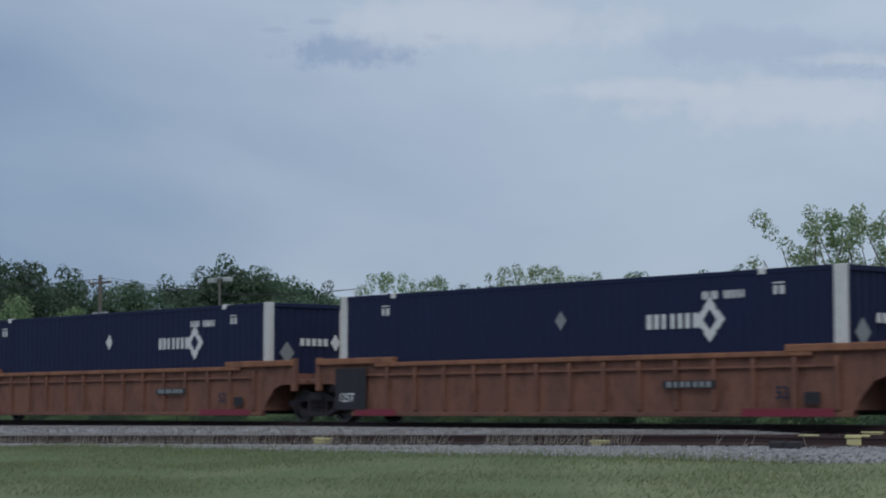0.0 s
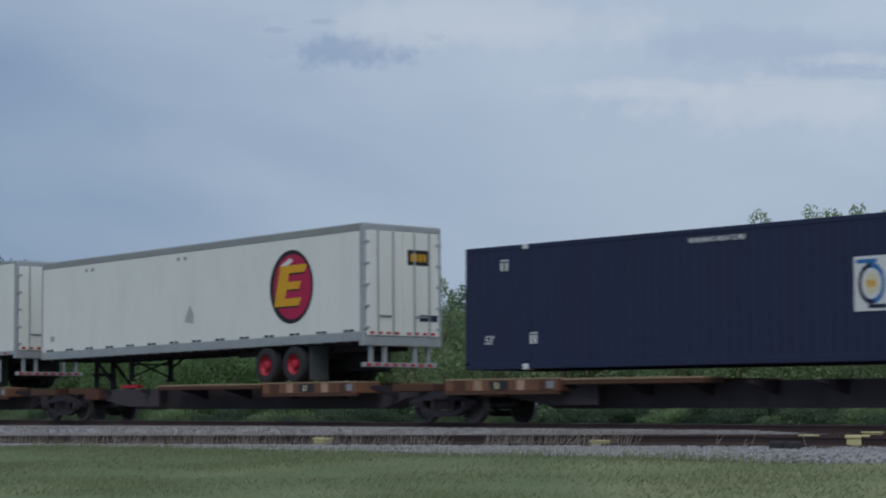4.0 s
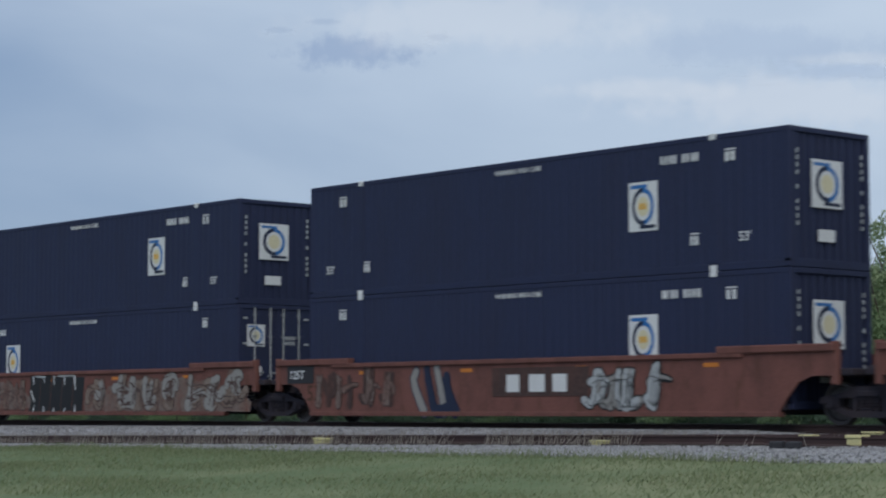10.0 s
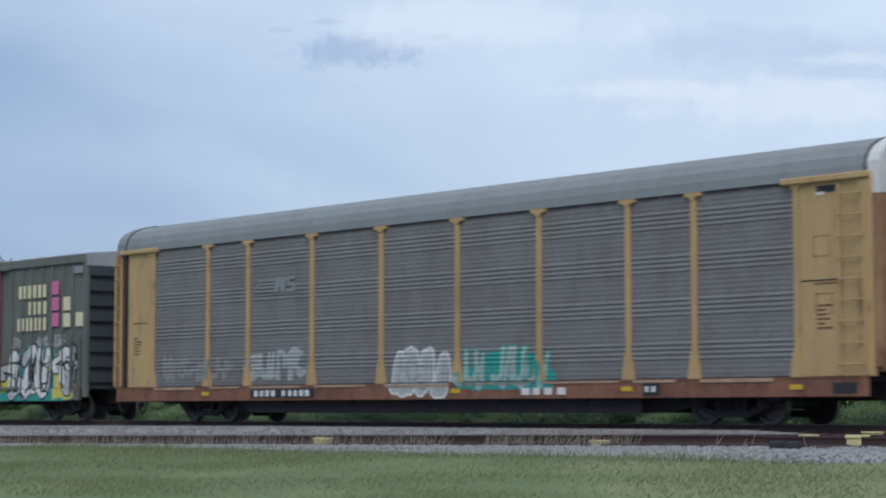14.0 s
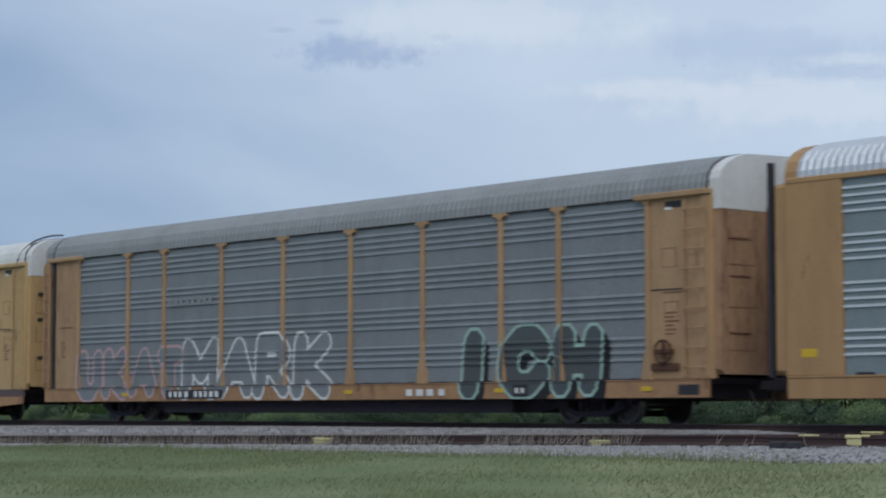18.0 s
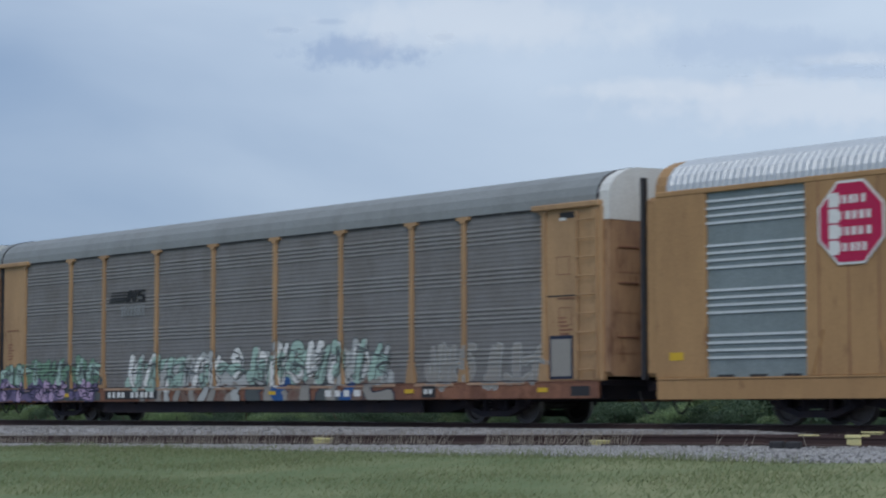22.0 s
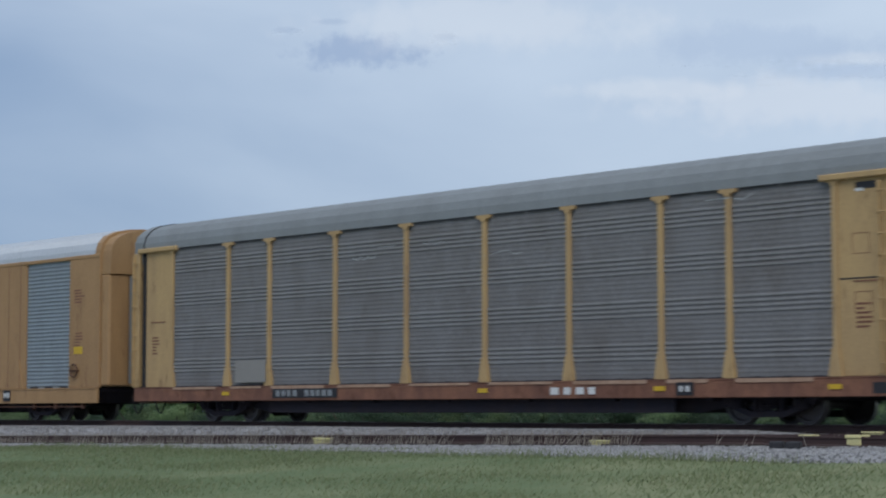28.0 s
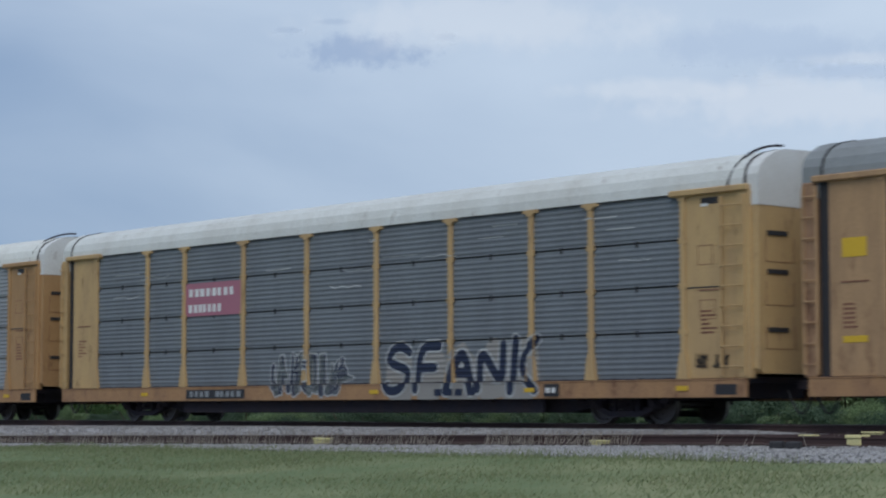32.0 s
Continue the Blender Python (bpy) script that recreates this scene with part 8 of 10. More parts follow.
stack = well_car([162.8, 182.0, 201.6, 221.1], BROWN, False, "rust-brown articulated well car with painted-over scrawls")
y = -1.475
spray(stack, 3.2, 0.32, 6.5, 1.40, 4, [INK_RUSTY, INK_WORN], INK_SOOT, y, 62, back=[INK_WORN], fat=0.42, edge=0.035, label="worn grey scrawl")
r = random.Random(63)
block = [[(6.6 + 0.65 * k, 0.24 + r.uniform(0, 0.08)), (7.22 + 0.65 * k, 0.24 + r.uniform(0, 0.08)), (7.34 + 0.65 * k, 1.40 - r.uniform(0, 0.1)), (6.72 + 0.65 * k, 1.40 - r.uniform(0, 0.1))] for k in range(5)]
drips = [dabs([(6.9 + 0.62 * k, z), (6.93 + 0.62 * k + r.uniform(-0.04, 0.04), z + d)], 0.07, 0.03)[0] for k in range(5) for z, d in ((1.36, -r.uniform(0.15, 0.3)), (0.26, r.uniform(0.12, 0.24)))]
drips += dabs([(7.0, 1.36), (7.6, 1.33)], 0.05) + dabs([(8.4, 1.35), (9.3, 1.36), (9.42, 0.95)], 0.05) + dabs([(6.75, 0.9), (6.95, 0.6)], 0.06)
graffiti(stack, [("backing", block, INK_BLACK), ("drip", drips, INK_WHITE)], y, "black painted block with white drips")
spray(stack, 10.1, 0.26, 18.3, 1.42, 8, [INK_RUSTY, INK_RUSTY, INK_STEEL], INK_SOOT, y, 66, back=[INK_WORN, INK_WORN], fat=0.50, edge=0.03, lean=0.2, label="long worn brown-grey lettering")
for a, b, sd in ((21.4, 23.0, 70), (23.4, 24.6, 72)):
    spray(stack, a, 0.35, b, 1.38, 2, [INK_SOOT, INK_WORN], INK_SOOT, y, sd, fat=0.36, edge=0.03, label="dark worn bird-like scrawl")
blades(stack, 25.4, 0.24, 26.9, 1.42, 4, [INK_STEEL, INK_NAVY], INK_NAVY, y, 74, lean=-0.25, wide=0.7, label="black and silver upright strokes")
plate(stack, "patch", 28.2, 0.62, 31.4, 1.28, INK_SOOT, y)
bars(stack, "patch_marking", 28.6, 0.72, 31.0, 1.12, 3, INK_WHITE, y - 0.008, "white block lettering without words", seed=9)
spray(stack, 31.3, 0.24, 34.0, 1.42, 3, [INK_STEEL, INK_SILVER], INK_BLACK, y, 75, fat=0.34, edge=0.04, label="silver spray-painted lettering")
plate(stack, "number_patch", 48.6, 0.68, 52.3, 1.02, BLACK, y)
bars(stack, "number_marking", 48.8, 0.73, 52.1, 0.97, 10, INK_WHITE, y - 0.008, gaps=(4,), seed=15)
write(stack, "53", 40.6, 0.55, 0.45, INK_BLACK, y)
write(stack, "53", 21.0, 0.55, 0.42, SPINE, y)
for cs, low_x, low_end, sd in ((164.3, 3.35, "doors", 1), (183.7, 11.58, "panel", 2), (203.3, 3.35, "doors", 3)):
    container(cs, 0.31, "navy container, lower of a stacked pair in a well car", panel_x=low_x, end=low_end, num_x=2.15 if low_x < 5 else 12.55, fives=False, seed=sd)
    container(cs, 3.215, "navy container, upper of a stacked pair", seed=sd + 5)

tan = well_car([225.0, 244.7], TAN, True, "weathered tan ribbed well car with blue and white graffiti")
y = -1.53
for patch in ([(7.0, 0.3), (8.4, 0.3), (8.4, 1.3), (7.9, 1.0)], [(13.4, 0.3), (14.8, 0.5), (14.4, 1.2), (13.4, 1.4)]):
    graffiti(tan, [("backing", [patch], INK_ROSE_DULL)], y, "dull crimson spray paint beside the lettering")
blades(tan, 7.7, 0.28, 14.1, 1.42, 30, [INK_WHITE, INK_SLATE, INK_MINT, INK_NAVY, INK_WHITE, INK_BLUE, INK_MINT, INK_WHITE, INK_NAVY, INK_SKY, INK_SILVER], INK_NAVY, y, 81, lean=-0.34, wide=0.9, label="white, blue and black wild-style spray paint")
spray(tan, 5.0, 0.30, 6.6, 0.75, 5, [INK_WHITE], INK_STEEL, y, 83, fat=0.2, edge=0.01, label="small white tag")
spray(tan, 7.4, 1.39, 13.6, 1.50, 12, [INK_SKY, INK_LEMON], INK_WHITE, y - 0.01, 85, fat=0.4, edge=0.01, label="painted top edge")
write(tan, "53", 14.95, 0.72, 0.36, INK_BLACK, y)
plate(tan, "test_label", 17.2, 0.52, 17.7, 0.86, INK_WHITE, y)
plate(tan, "number_patch", 4.0, 0.72, 5.5, 0.98, BLACK, y)
bars(tan, "number_marking", 4.1, 0.76, 5.4, 0.94, 6, INK_GREY, y - 0.008, seed=17)
for px, pz in ((1.9, 1.0), (2.4, 1.05), (2.9, 0.95), (16.2, 1.0), (16.3, 0.5), (18.3, 1.0)):
    plate(tan, "faded_patch", px, pz, px + 0.45, pz + 0.25, INK_FADE, y + 0.05, t=0.03)
container(226.78, 0.31, "navy container, lower of a stacked pair in a tan well car", panel_x=11.58, end="panel", fives=False, seed=21)
container(226.78, 3.215, "navy container, upper of a stacked pair with doors outward", panel_x=3.48, end="doors", num_x=2.35, seed=22)

boxcar(247.6, "olive boxcar with maroon double doors and bright graffiti")

Y0 = -1.57
a1 = rack(264.90, "fine", PANEL_OLD, RACK_TAN, SILL_RUST, ROOF_GREY, False, "weathered grey-panelled car carrier with tan posts", seed=1, dark_marks=1)
rail_horse(a1, 6.95, 3.42, 8.75, 3.82, -1.49, INK_GREY)
spray(a1, 2.3, 1.1, 5.9, 1.85, 4, [INK_STEEL], INK_GREY, Y0, 101, fat=0.25, edge=0.02, label="worn grey lettering")
spray(a1, 6.6, 1.05, 9.2, 1.95, 3, [INK_SILVER], INK_GREY, Y0, 102, fat=0.28, edge=0.02, label="worn silver lettering")
spray(a1, 12.6, 0.65, 15.0, 1.95, 2, [INK_SILVER], INK_WHITE, Y0, 103, fat=0.42, edge=0.06, label="silver bubble lettering")
spray(a1, 15.5, 0.75, 18.4, 1.9, 3, [INK_SILVER, INK_MINT], INK_TEAL, Y0, 104, back=[INK_TEAL], fat=0.3, edge=0.04, label="white and teal lettering")
a2 = rack(294.12, "fine", PANEL_OLD, RACK_TAN, SILL_RUST, ROOF_GREY, False, "weathered car carrier with white and mint graffiti", seed=2, dark_marks=1)
spray(a2, 1.2, 0.55, 6.3, 2.15, 4, [INK_WHITE, INK_SILVER], INK_SILVER, Y0, 111, back=[INK_WHITE, INK_SILVER], fat=0.55, edge=0.04, label="white blocky spray paint")
spray(a2, 7.2, 0.55, 11.3, 2.05, 5, [INK_MINT, INK_WHITE], INK_SLATE, Y0, 112, back=[INK_MINT], fat=0.5, edge=0.035, label="mint block lettering with dark inner lines")
spray(a2, 12.0, 0.55, 17.5, 2.0, 6, [INK_SILVER, INK_MINT], INK_GREY, Y0, 113, back=[INK_MINT], fat=0.3, edge=0.05, label="pale green lettering")
blot(a2, "round_emblem", oval(1.1, 4.15, 0.22, 0.34, 20), INK_BLUE, -1.49)
a3 = rack(322.77, "seam", PANEL_BLUE, RACK_TAN, RACK_TAN, ROOF_WHITE, False, "blue-grey panelled car carrier with chalky white roof", seed=3, deep=True, brackets=True, low_arch=True)
for wx0, wz0, wx1, wz1 in ((6.95, 3.66, 9.1, 3.77), (6.9, 3.1, 7.5, 3.32), (8.1, 3.08, 9.3, 3.22), (8.85, 3.3, 9.3, 3.6)):
    blot(a3, "worn_emblem", [(wx0, wz0), (wx1, wz0 + 0.03), (wx1 - 0.08, wz1), ((wx0 + wx1) / 2, wz1 - 0.04), (wx0 + 0.06, wz1)], RACK_TAN, -1.482, "worn remains of a yellow emblem")
for k in range(3):
    blot(a3, "emblem_mark", [(7.45 + 0.6 * k, 3.28), (7.58 + 0.6 * k, 3.28), (7.72 + 0.6 * k, 3.5), (7.6 + 0.6 * k, 3.47)], INK_SLATE, -1.49)
a4 = rack(351.48, "ribs", PANEL_TEAL, RACK_YELLOW, RACK_YELLOW, ROOF_GREY, True, "galvanised car carrier with pink and silver graffiti", seed=4, dark_marks=1)
bars(a4, "name_marking", 6.85, 3.24, 9.15, 3.48, 8, INK_GREY, -1.505, "dark block lettering without words", seed=24)
word(a4, "UKAT", 1.9, 0.52, 7.7, 2.2, PANEL_TEAL, INK_PEACH, Y0, 121, fat=0.30, edge=0.085, blocky=True, lean=0.04, label="faded pink outlined spray-painted lettering")
word(a4, "MARK", 7.5, 0.52, 14.6, 2.4, PANEL_TEAL, INK_WHITE, Y0, 122, fat=0.27, edge=0.07, blocky=True, lean=0.06, label="spray-painted lettering with white outline")
word(a4, "ICH", 18.9, 0.50, 24.6, 2.4, INK_SLATE, INK_MINT, Y0, 123, fat=0.32, edge=0.08, blocky=True, lean=0.12, shade=INK_BLACK, label="black spray-painted lettering with pale edge")
a5 = rack_q(380.95, ROOF_BRIGHT, "amber car carrier with ribbed panels and zinc roof", DOOR_GOLD, DOOR_WHITE, 5)
rail_horse(a5, 6.6, 3.30, 8.85, 3.78, -1.506, INK_BLACK)
bars(a5, "name_marking", 6.7, 3.08, 8.7, 3.20, 14, INK_BLACK, -1.506, seed=26)
blot(a5, "chalk_mark", [(25.6, 1.1), (25.9, 1.2), (26.1, 1.05), (26.05, 1.5), (25.7, 1.55)], INK_SILVER, -1.523)
a6 = rack(409.51, "ribs", GALV, RACK_YELLOW, RACK_YELLOW, ROOF_GREY, True, "galvanised car carrier with black and lemon graffiti", seed=6, split_roof=(6.4, 25.3, ROOF_BRIGHT))
plate(a6, "magenta_sign", 6.72, 2.98, 9.3, 3.78, INK_MAGENTA, -1.503, "magenta sign with white blocks")
bars(a6, "sign_marking", 6.95, 3.46, 9.1, 3.68, 8, INK_WHITE, -1.511, seed=28)
bars(a6, "sign_marking", 6.95, 3.08, 8.6, 3.28, 7, INK_WHITE, -1.511, seed=29)
word(a6, "BERSO", 12.9, 0.50, 18.1, 1.95, INK_BLACK, INK_LEMON, Y0, 131, fat=0.30, edge=0.035, back=INK_GREEN, label="black spray-painted lettering with lemon edge on green")
word(a6, "JOMICO", 19.0, 0.55, 24.6, 1.80, INK_LEMON, INK_LEMON, Y0, 132, fat=0.24, edge=0.012, shade=INK_BLACK, lean=0.28, label="lemon spray-painted lettering with black shade")
graffiti(a6, [("shade", [[(18.6, 0.95), (19.9, 0.92), (19.9, 1.06), (18.6, 1.08)]], INK_BLACK), ("fill", [[(18.5, 1.02), (19.8, 0.98), (19.8, 1.14), (18.5, 1.16)], [(24.2, 1.38), (26.1, 1.58), (26.1, 1.74), (24.2, 1.6)]], INK_LEMON)], Y0, "lemon swash beside the lettering")
spray(a6, 4.4, 0.6, 9.0, 1.9, 5, [INK_GREEN], INK_GREEN, -1.51, 133, fat=0.06, edge=0.004, label="thin green scrawl")
a7 = rack(438.57, "fine", PANEL_OLD, RACK_YELLOW, SILL_RUST, ROOF_GREY, False, "soot-stained car carrier with white and blue graffiti", seed=7, dark_marks=1)
rail_horse(a7, 6.95, 3.45, 8.9, 3.80, -1.49, INK_BLACK)
bars(a7, "name_marking", 7.6, 3.05, 8.9, 3.35, 8, INK_GREY, -1.49, seed=30)
spray(a7, 0.5, 0.58, 6.5, 1.3, 7, [INK_PLUM, INK_PLUM, INK_LILAC], INK_NAVY, Y0, 140, back=[INK_PLUM, INK_SLATE], fat=0.6, edge=0.03, label="violet wild-style spray paint")
spray(a7, 0.5, 1.05, 6.5, 1.95, 7, [INK_SAGE, INK_SAGE, INK_MINT], INK_SLATE, Y0, 141, back=[INK_SAGE, INK_SLATE], fat=0.55, edge=0.03, label="green wild-style spray paint")
blades(a7, 8.8, 0.57, 13.9, 1.05, 12, [INK_STEEL, INK_WORN, INK_STEEL, INK_SILVER], INK_SOOT, Y0, 145, lean=0.4, wide=0.7, label="worn grey strokes on the sill")
spray(a7, 8.0, 0.85, 13.9, 2.02, 7, [INK_SILVER, INK_WHITE, INK_MINT], INK_SLATE, Y0, 142, back=[INK_MINT, INK_SILVER], fat=0.62, edge=0.035, lean=0.3, label="pale green wild-style spray paint")
blades(a7, 14.3, 0.57, 19.8, 1.10, 10, [INK_SLATE, INK_STEEL, INK_DEEP, INK_WORN, INK_STEEL], INK_NAVY, Y0, 146, lean=0.4, wide=0.8, label="dark blue and grey strokes on the sill")
spray(a7, 14.1, 0.90, 20.0, 2.18, 7, [INK_SILVER, INK_WHITE, INK_MINT], INK_SLATE, Y0, 143, back=[INK_MINT, INK_SILVER], fat=0.62, edge=0.035, lean=0.5, label="pale green wild-style spray paint")
spray(a7, 21.2, 0.75, 25.4, 1.95, 4, [INK_STEEL], INK_SILVER, Y0, 144, fat=0.25, edge=0.02, label="faded grey lettering")
plate(a7, "board_edge", 25.80, 1.0, 26.56, 1.98, INK_NAVY, -1.492, "dark painted edge round the grey board")
plate(a7, "grey_board", 25.86, 1.06, 26.50, 1.90, INK_STEEL, -1.498)
a8 = rack_q(468.6, ROOF_BRIGHT, "amber car carrier with crimson octagonal emblems", DOOR_GOLD, DOOR_WHITE, 8)
octagon_sign(a8, 5.3, 3.98, 0.82, 0.83, -1.545, 1)
octagon_sign(a8, 21.5, 3.98, 0.82, 0.83, -1.545, 2)
a9 = rack(497.30, "ribs", PANEL_TEAL, RACK_AMBER, RACK_AMBER, ROOF_GREY, True, "blue-grey panelled car carrier with shield emblem", seed=9, deep=True)
plate(a9, "emblem_panel", 4.45, 2.98, 6.62, 4.86, RACK_AMBER, -1.535, "amber panel behind the shield")
shield(a9, 4.97, 3.24, 6.17, 4.72, -1.542)
write(a9, "BUILDING AMERICA", 7.3, 4.05, 0.26, INK_NAVY, -1.49, width=4.15)
spray(a9, 1.7, 0.45, 6.2, 1.45, 4, [INK_CYAN, INK_CYAN, INK_TEAL], INK_BLACK, Y0, 151, fat=0.50, edge=0.045, lean=0.2, label="turquoise spray paint with black edge")
for px, pz, w, h in ((5.5, 1.35, 0.5, 0.35), (24.0, 1.62, 0.42, 0.3), (24.25, 1.48, 0.5, 0.3), (26.1, 1.55, 0.5, 0.42), (25.95, 1.28, 0.75, 0.26), (26.1, 0.98, 0.42, 0.32)):
    blot(a9, "white_patch", [(px, pz), (px + w * 0.92, pz + 0.02), (px + w, pz + h * 0.9), (px + w * 0.5, pz + h), (px + 0.04, pz + h * 0.95)], INK_WHITE, -1.50)
a10 = rack(526.30, "seam", PANEL_BROWN, RACK_TAN, SILL_RUST, ROOF_RUST, False, "rusted-roof car carrier with blue and lilac graffiti", end="slats", seed=10, brackets=True)
plate(a10, "emblem_panel", 4.55, 2.92, 6.55, 4.84, RACK_TAN, -1.535, "yellow panel behind the shield")
shield(a10, 4.95, 3.15, 6.25, 4.66, -1.542, stripes=False, plain=True)
part("eave_strip", Shape().box(0.9, -1.545, 4.86, 25.9, -1.49, 4.945), STEEL_DARK, a10, "dark eave strip with pale teeth")
BAR = [[(5.15, 0.95), (5.22, 1.92)], [(5.2, 1.38), (5.9, 1.45)], [(5.86, 0.95), (5.9, 1.92)], [(6.35, 1.98), (7.55, 1.98)], [(7.05, 1.9), (6.88, 0.98)], [(7.7, 1.98), (8.25, 1.9)], [(8.2, 1.8), (8.12, 1.3)]]


def drop(cx, cz, w, h, lean):
    return [(cx + w * math.sin(k * 0.449) * (1.0 - 0.35 * math.cos(k * 0.449)) + lean * math.cos(k * 0.449) * h, cz + h * math.cos(k * 0.449)) for k in range(14)]


graffiti(a10, [("backing", [[(4.85, 0.8), (6.0, 0.66), (8.2, 0.68), (8.55, 1.0), (8.5, 2.16), (6.2, 2.2), (5.0, 2.1), (4.8, 1.5)]], INK_SKY),
               ("outline", sum((dabs(p, 0.64) for p in BAR), []), INK_NAVY),
               ("fill", sum((dabs(p, 0.50) for p in BAR), []), INK_DEEP),
               ("inner_fill", sum((dabs([(a + 0.05, b - 0.05) for a, b in p], 0.24) for p in BAR), []), INK_BLUE),
               ("loop_edge", [drop(6.5, 1.32, 0.40, 0.66, -0.12), drop(7.8, 1.32, 0.42, 0.66, -0.05)], INK_NAVY),
               ("loop", [drop(6.5, 1.32, 0.32, 0.58, -0.12), drop(7.8, 1.32, 0.34, 0.58, -0.05)], INK_WHITE),
               ("loop_hole", [drop(6.45, 1.12, 0.15, 0.32, -0.12), drop(7.8, 1.12, 0.16, 0.34, -0.05)], INK_NAVY)], Y0, "blue spray-painted blocks with two white loops")
spray(a10, 8.7, 0.8, 9.6, 1.9, 1, [INK_STEEL], INK_GREY, Y0, 164, fat=0.2, edge=0.02, label="thin grey spray outline")
TAG = [[(2.45, 0.98), (2.5, 1.92)], [(2.5, 1.88), (3.05, 1.75), (3.0, 1.5), (2.55, 1.42)], [(3.5, 0.98), (3.5, 1.92)], [(3.55, 1.5), (4.1, 1.48)], [(4.1, 1.0), (4.15, 1.75)]]
graffiti(a10, [("backing", [[(2.3, 0.85), (4.4, 0.85), (4.45, 1.6), (3.4, 1.95), (2.25, 1.9)]], INK_ROSE_DULL),
               ("wing", sum((dabs([(3.1, 1.7 + 0.14 * k), (2.7 - 0.1 * k, 2.15 + 0.17 * k)], 0.14, 0.04) for k in range(3)), []), INK_BLACK),
               ("outline", sum((dabs(p, 0.42) for p in TAG), []), INK_BLACK),
               ("fill", sum((dabs(p, 0.29) for p in TAG), []), INK_WHITE)], Y0, "white angular spray-painted strokes with black edge")
for k, (wx, wz) in enumerate(((1.05, 4.2), (1.15, 3.7), (1.0, 3.2), (1.2, 2.8), (1.1, 3.95))):
    blot(a10, "worn_patch", [(wx, wz), (wx + 0.35, wz + 0.06), (wx + 0.42, wz + 0.38), (wx + 0.1, wz + 0.45), (wx - 0.08, wz + 0.2)], INK_FADE if k % 2 else INK_MINT, -1.505 - 0.003 * k, "pale worn patch of paint")
spray(a10, 21.6, 0.98, 26.6, 2.0, 4, [INK_LILAC, INK_LILAC, INK_PEACH], INK_NAVY, Y0, 163, fat=0.55, edge=0.05, label="lilac spray paint with dark edge")
a11 = rack_q(555.75, ROOF_BRIGHT, "amber car carrier with zinc roof and red streak mark", RACK_AMBER, RACK_AMBER, 11, style="even")
blot(a11, "red_streak", [(18.35, 3.42), (20.35, 3.52), (20.4, 3.70), (18.35, 3.66)], INK_RED, -1.506, "red streak with dark underline")
blot(a11, "dark_streak", [(18.15, 3.28), (20.2, 3.44), (20.2, 3.48), (18.15, 3.38)], INK_NAVY, -1.506)
a12 = rack(584.6, "fine", PANEL_OLD, RACK_TAN, SILL_RUST, ROOF_GREY, False, "weathered dark car carrier with tan posts", seed=12, dark_marks=1)
plate(a12, "white_patch", 5.2, 1.05, 6.6, 1.65, INK_STEEL, Y0)
a13 = rack(613.65, "ribs", GALV, RACK_YELLOW, RACK_AMBER, ROOF_BRIGHT, True, "galvanised car carrier with turquoise and silver graffiti", seed=13)
for px in (10.75, 16.45):
    octagon_sign(a13, px + 0.36, 3.39, 0.31, 0.31, -1.506, int(px))
word(a13, "SUFRE", 6.2, 0.60, 12.0, 1.95, INK_CYAN, INK_TEAL, Y0, 171, fat=0.30, edge=0.035, back=INK_BLACK, shine=INK_MINT, shade=INK_VIOLET, lean=0.22, label="turquoise spray-painted lettering with violet shade")
word(a13, "ATROS", 12.9, 0.52, 17.3, 2.1, INK_SILVER, INK_BLACK, Y0, 172, fat=0.27, edge=0.05, label="grey spray-painted lettering with black edge")
word(a13, "R", 18.5, 0.52, 19.8, 2.1, INK_VIOLET, INK_BLACK, Y0, 173, fat=0.26, edge=0.05, blocky=True, label="violet spray-painted letter with black edge")
spray(a13, 17.5, 0.50, 18.5, 1.5, 2, [INK_ORANGE, INK_STEEL], INK_SOOT, Y0, 174, fat=0.35, edge=0.02, label="orange spray paint")
spray(a13, 0.9, 2.3, 1.6, 4.3, 1, [INK_BLACK], INK_BLACK, -1.493, 174, fat=0.08, edge=0.004, label="thin black scrawl")
a14 = rack(642.40, "seam", PANEL_BLUE, RACK_AMBER, RACK_AMBER, ROOF_WHITE, True, "blue-grey panelled car carrier with chipped white roof", seed=14, brackets=True, low_arch=True)
plate(a14, "emblem_panel", 4.40, 2.95, 6.62, 4.86, RACK_AMBER, -1.535, "amber panel behind the shield")
shield(a14, 5.05, 3.62, 5.95, 4.50, -1.542)
write(a14, "BUILDING AMERICA", 4.7, 3.12, 0.10, SILL_RUST, -1.537, width=1.6)
pane = [(12.9, 0.62), (13.6, 0.57), (14.9, 0.58), (15.0, 1.50), (13.9, 1.58), (12.95, 1.45)]
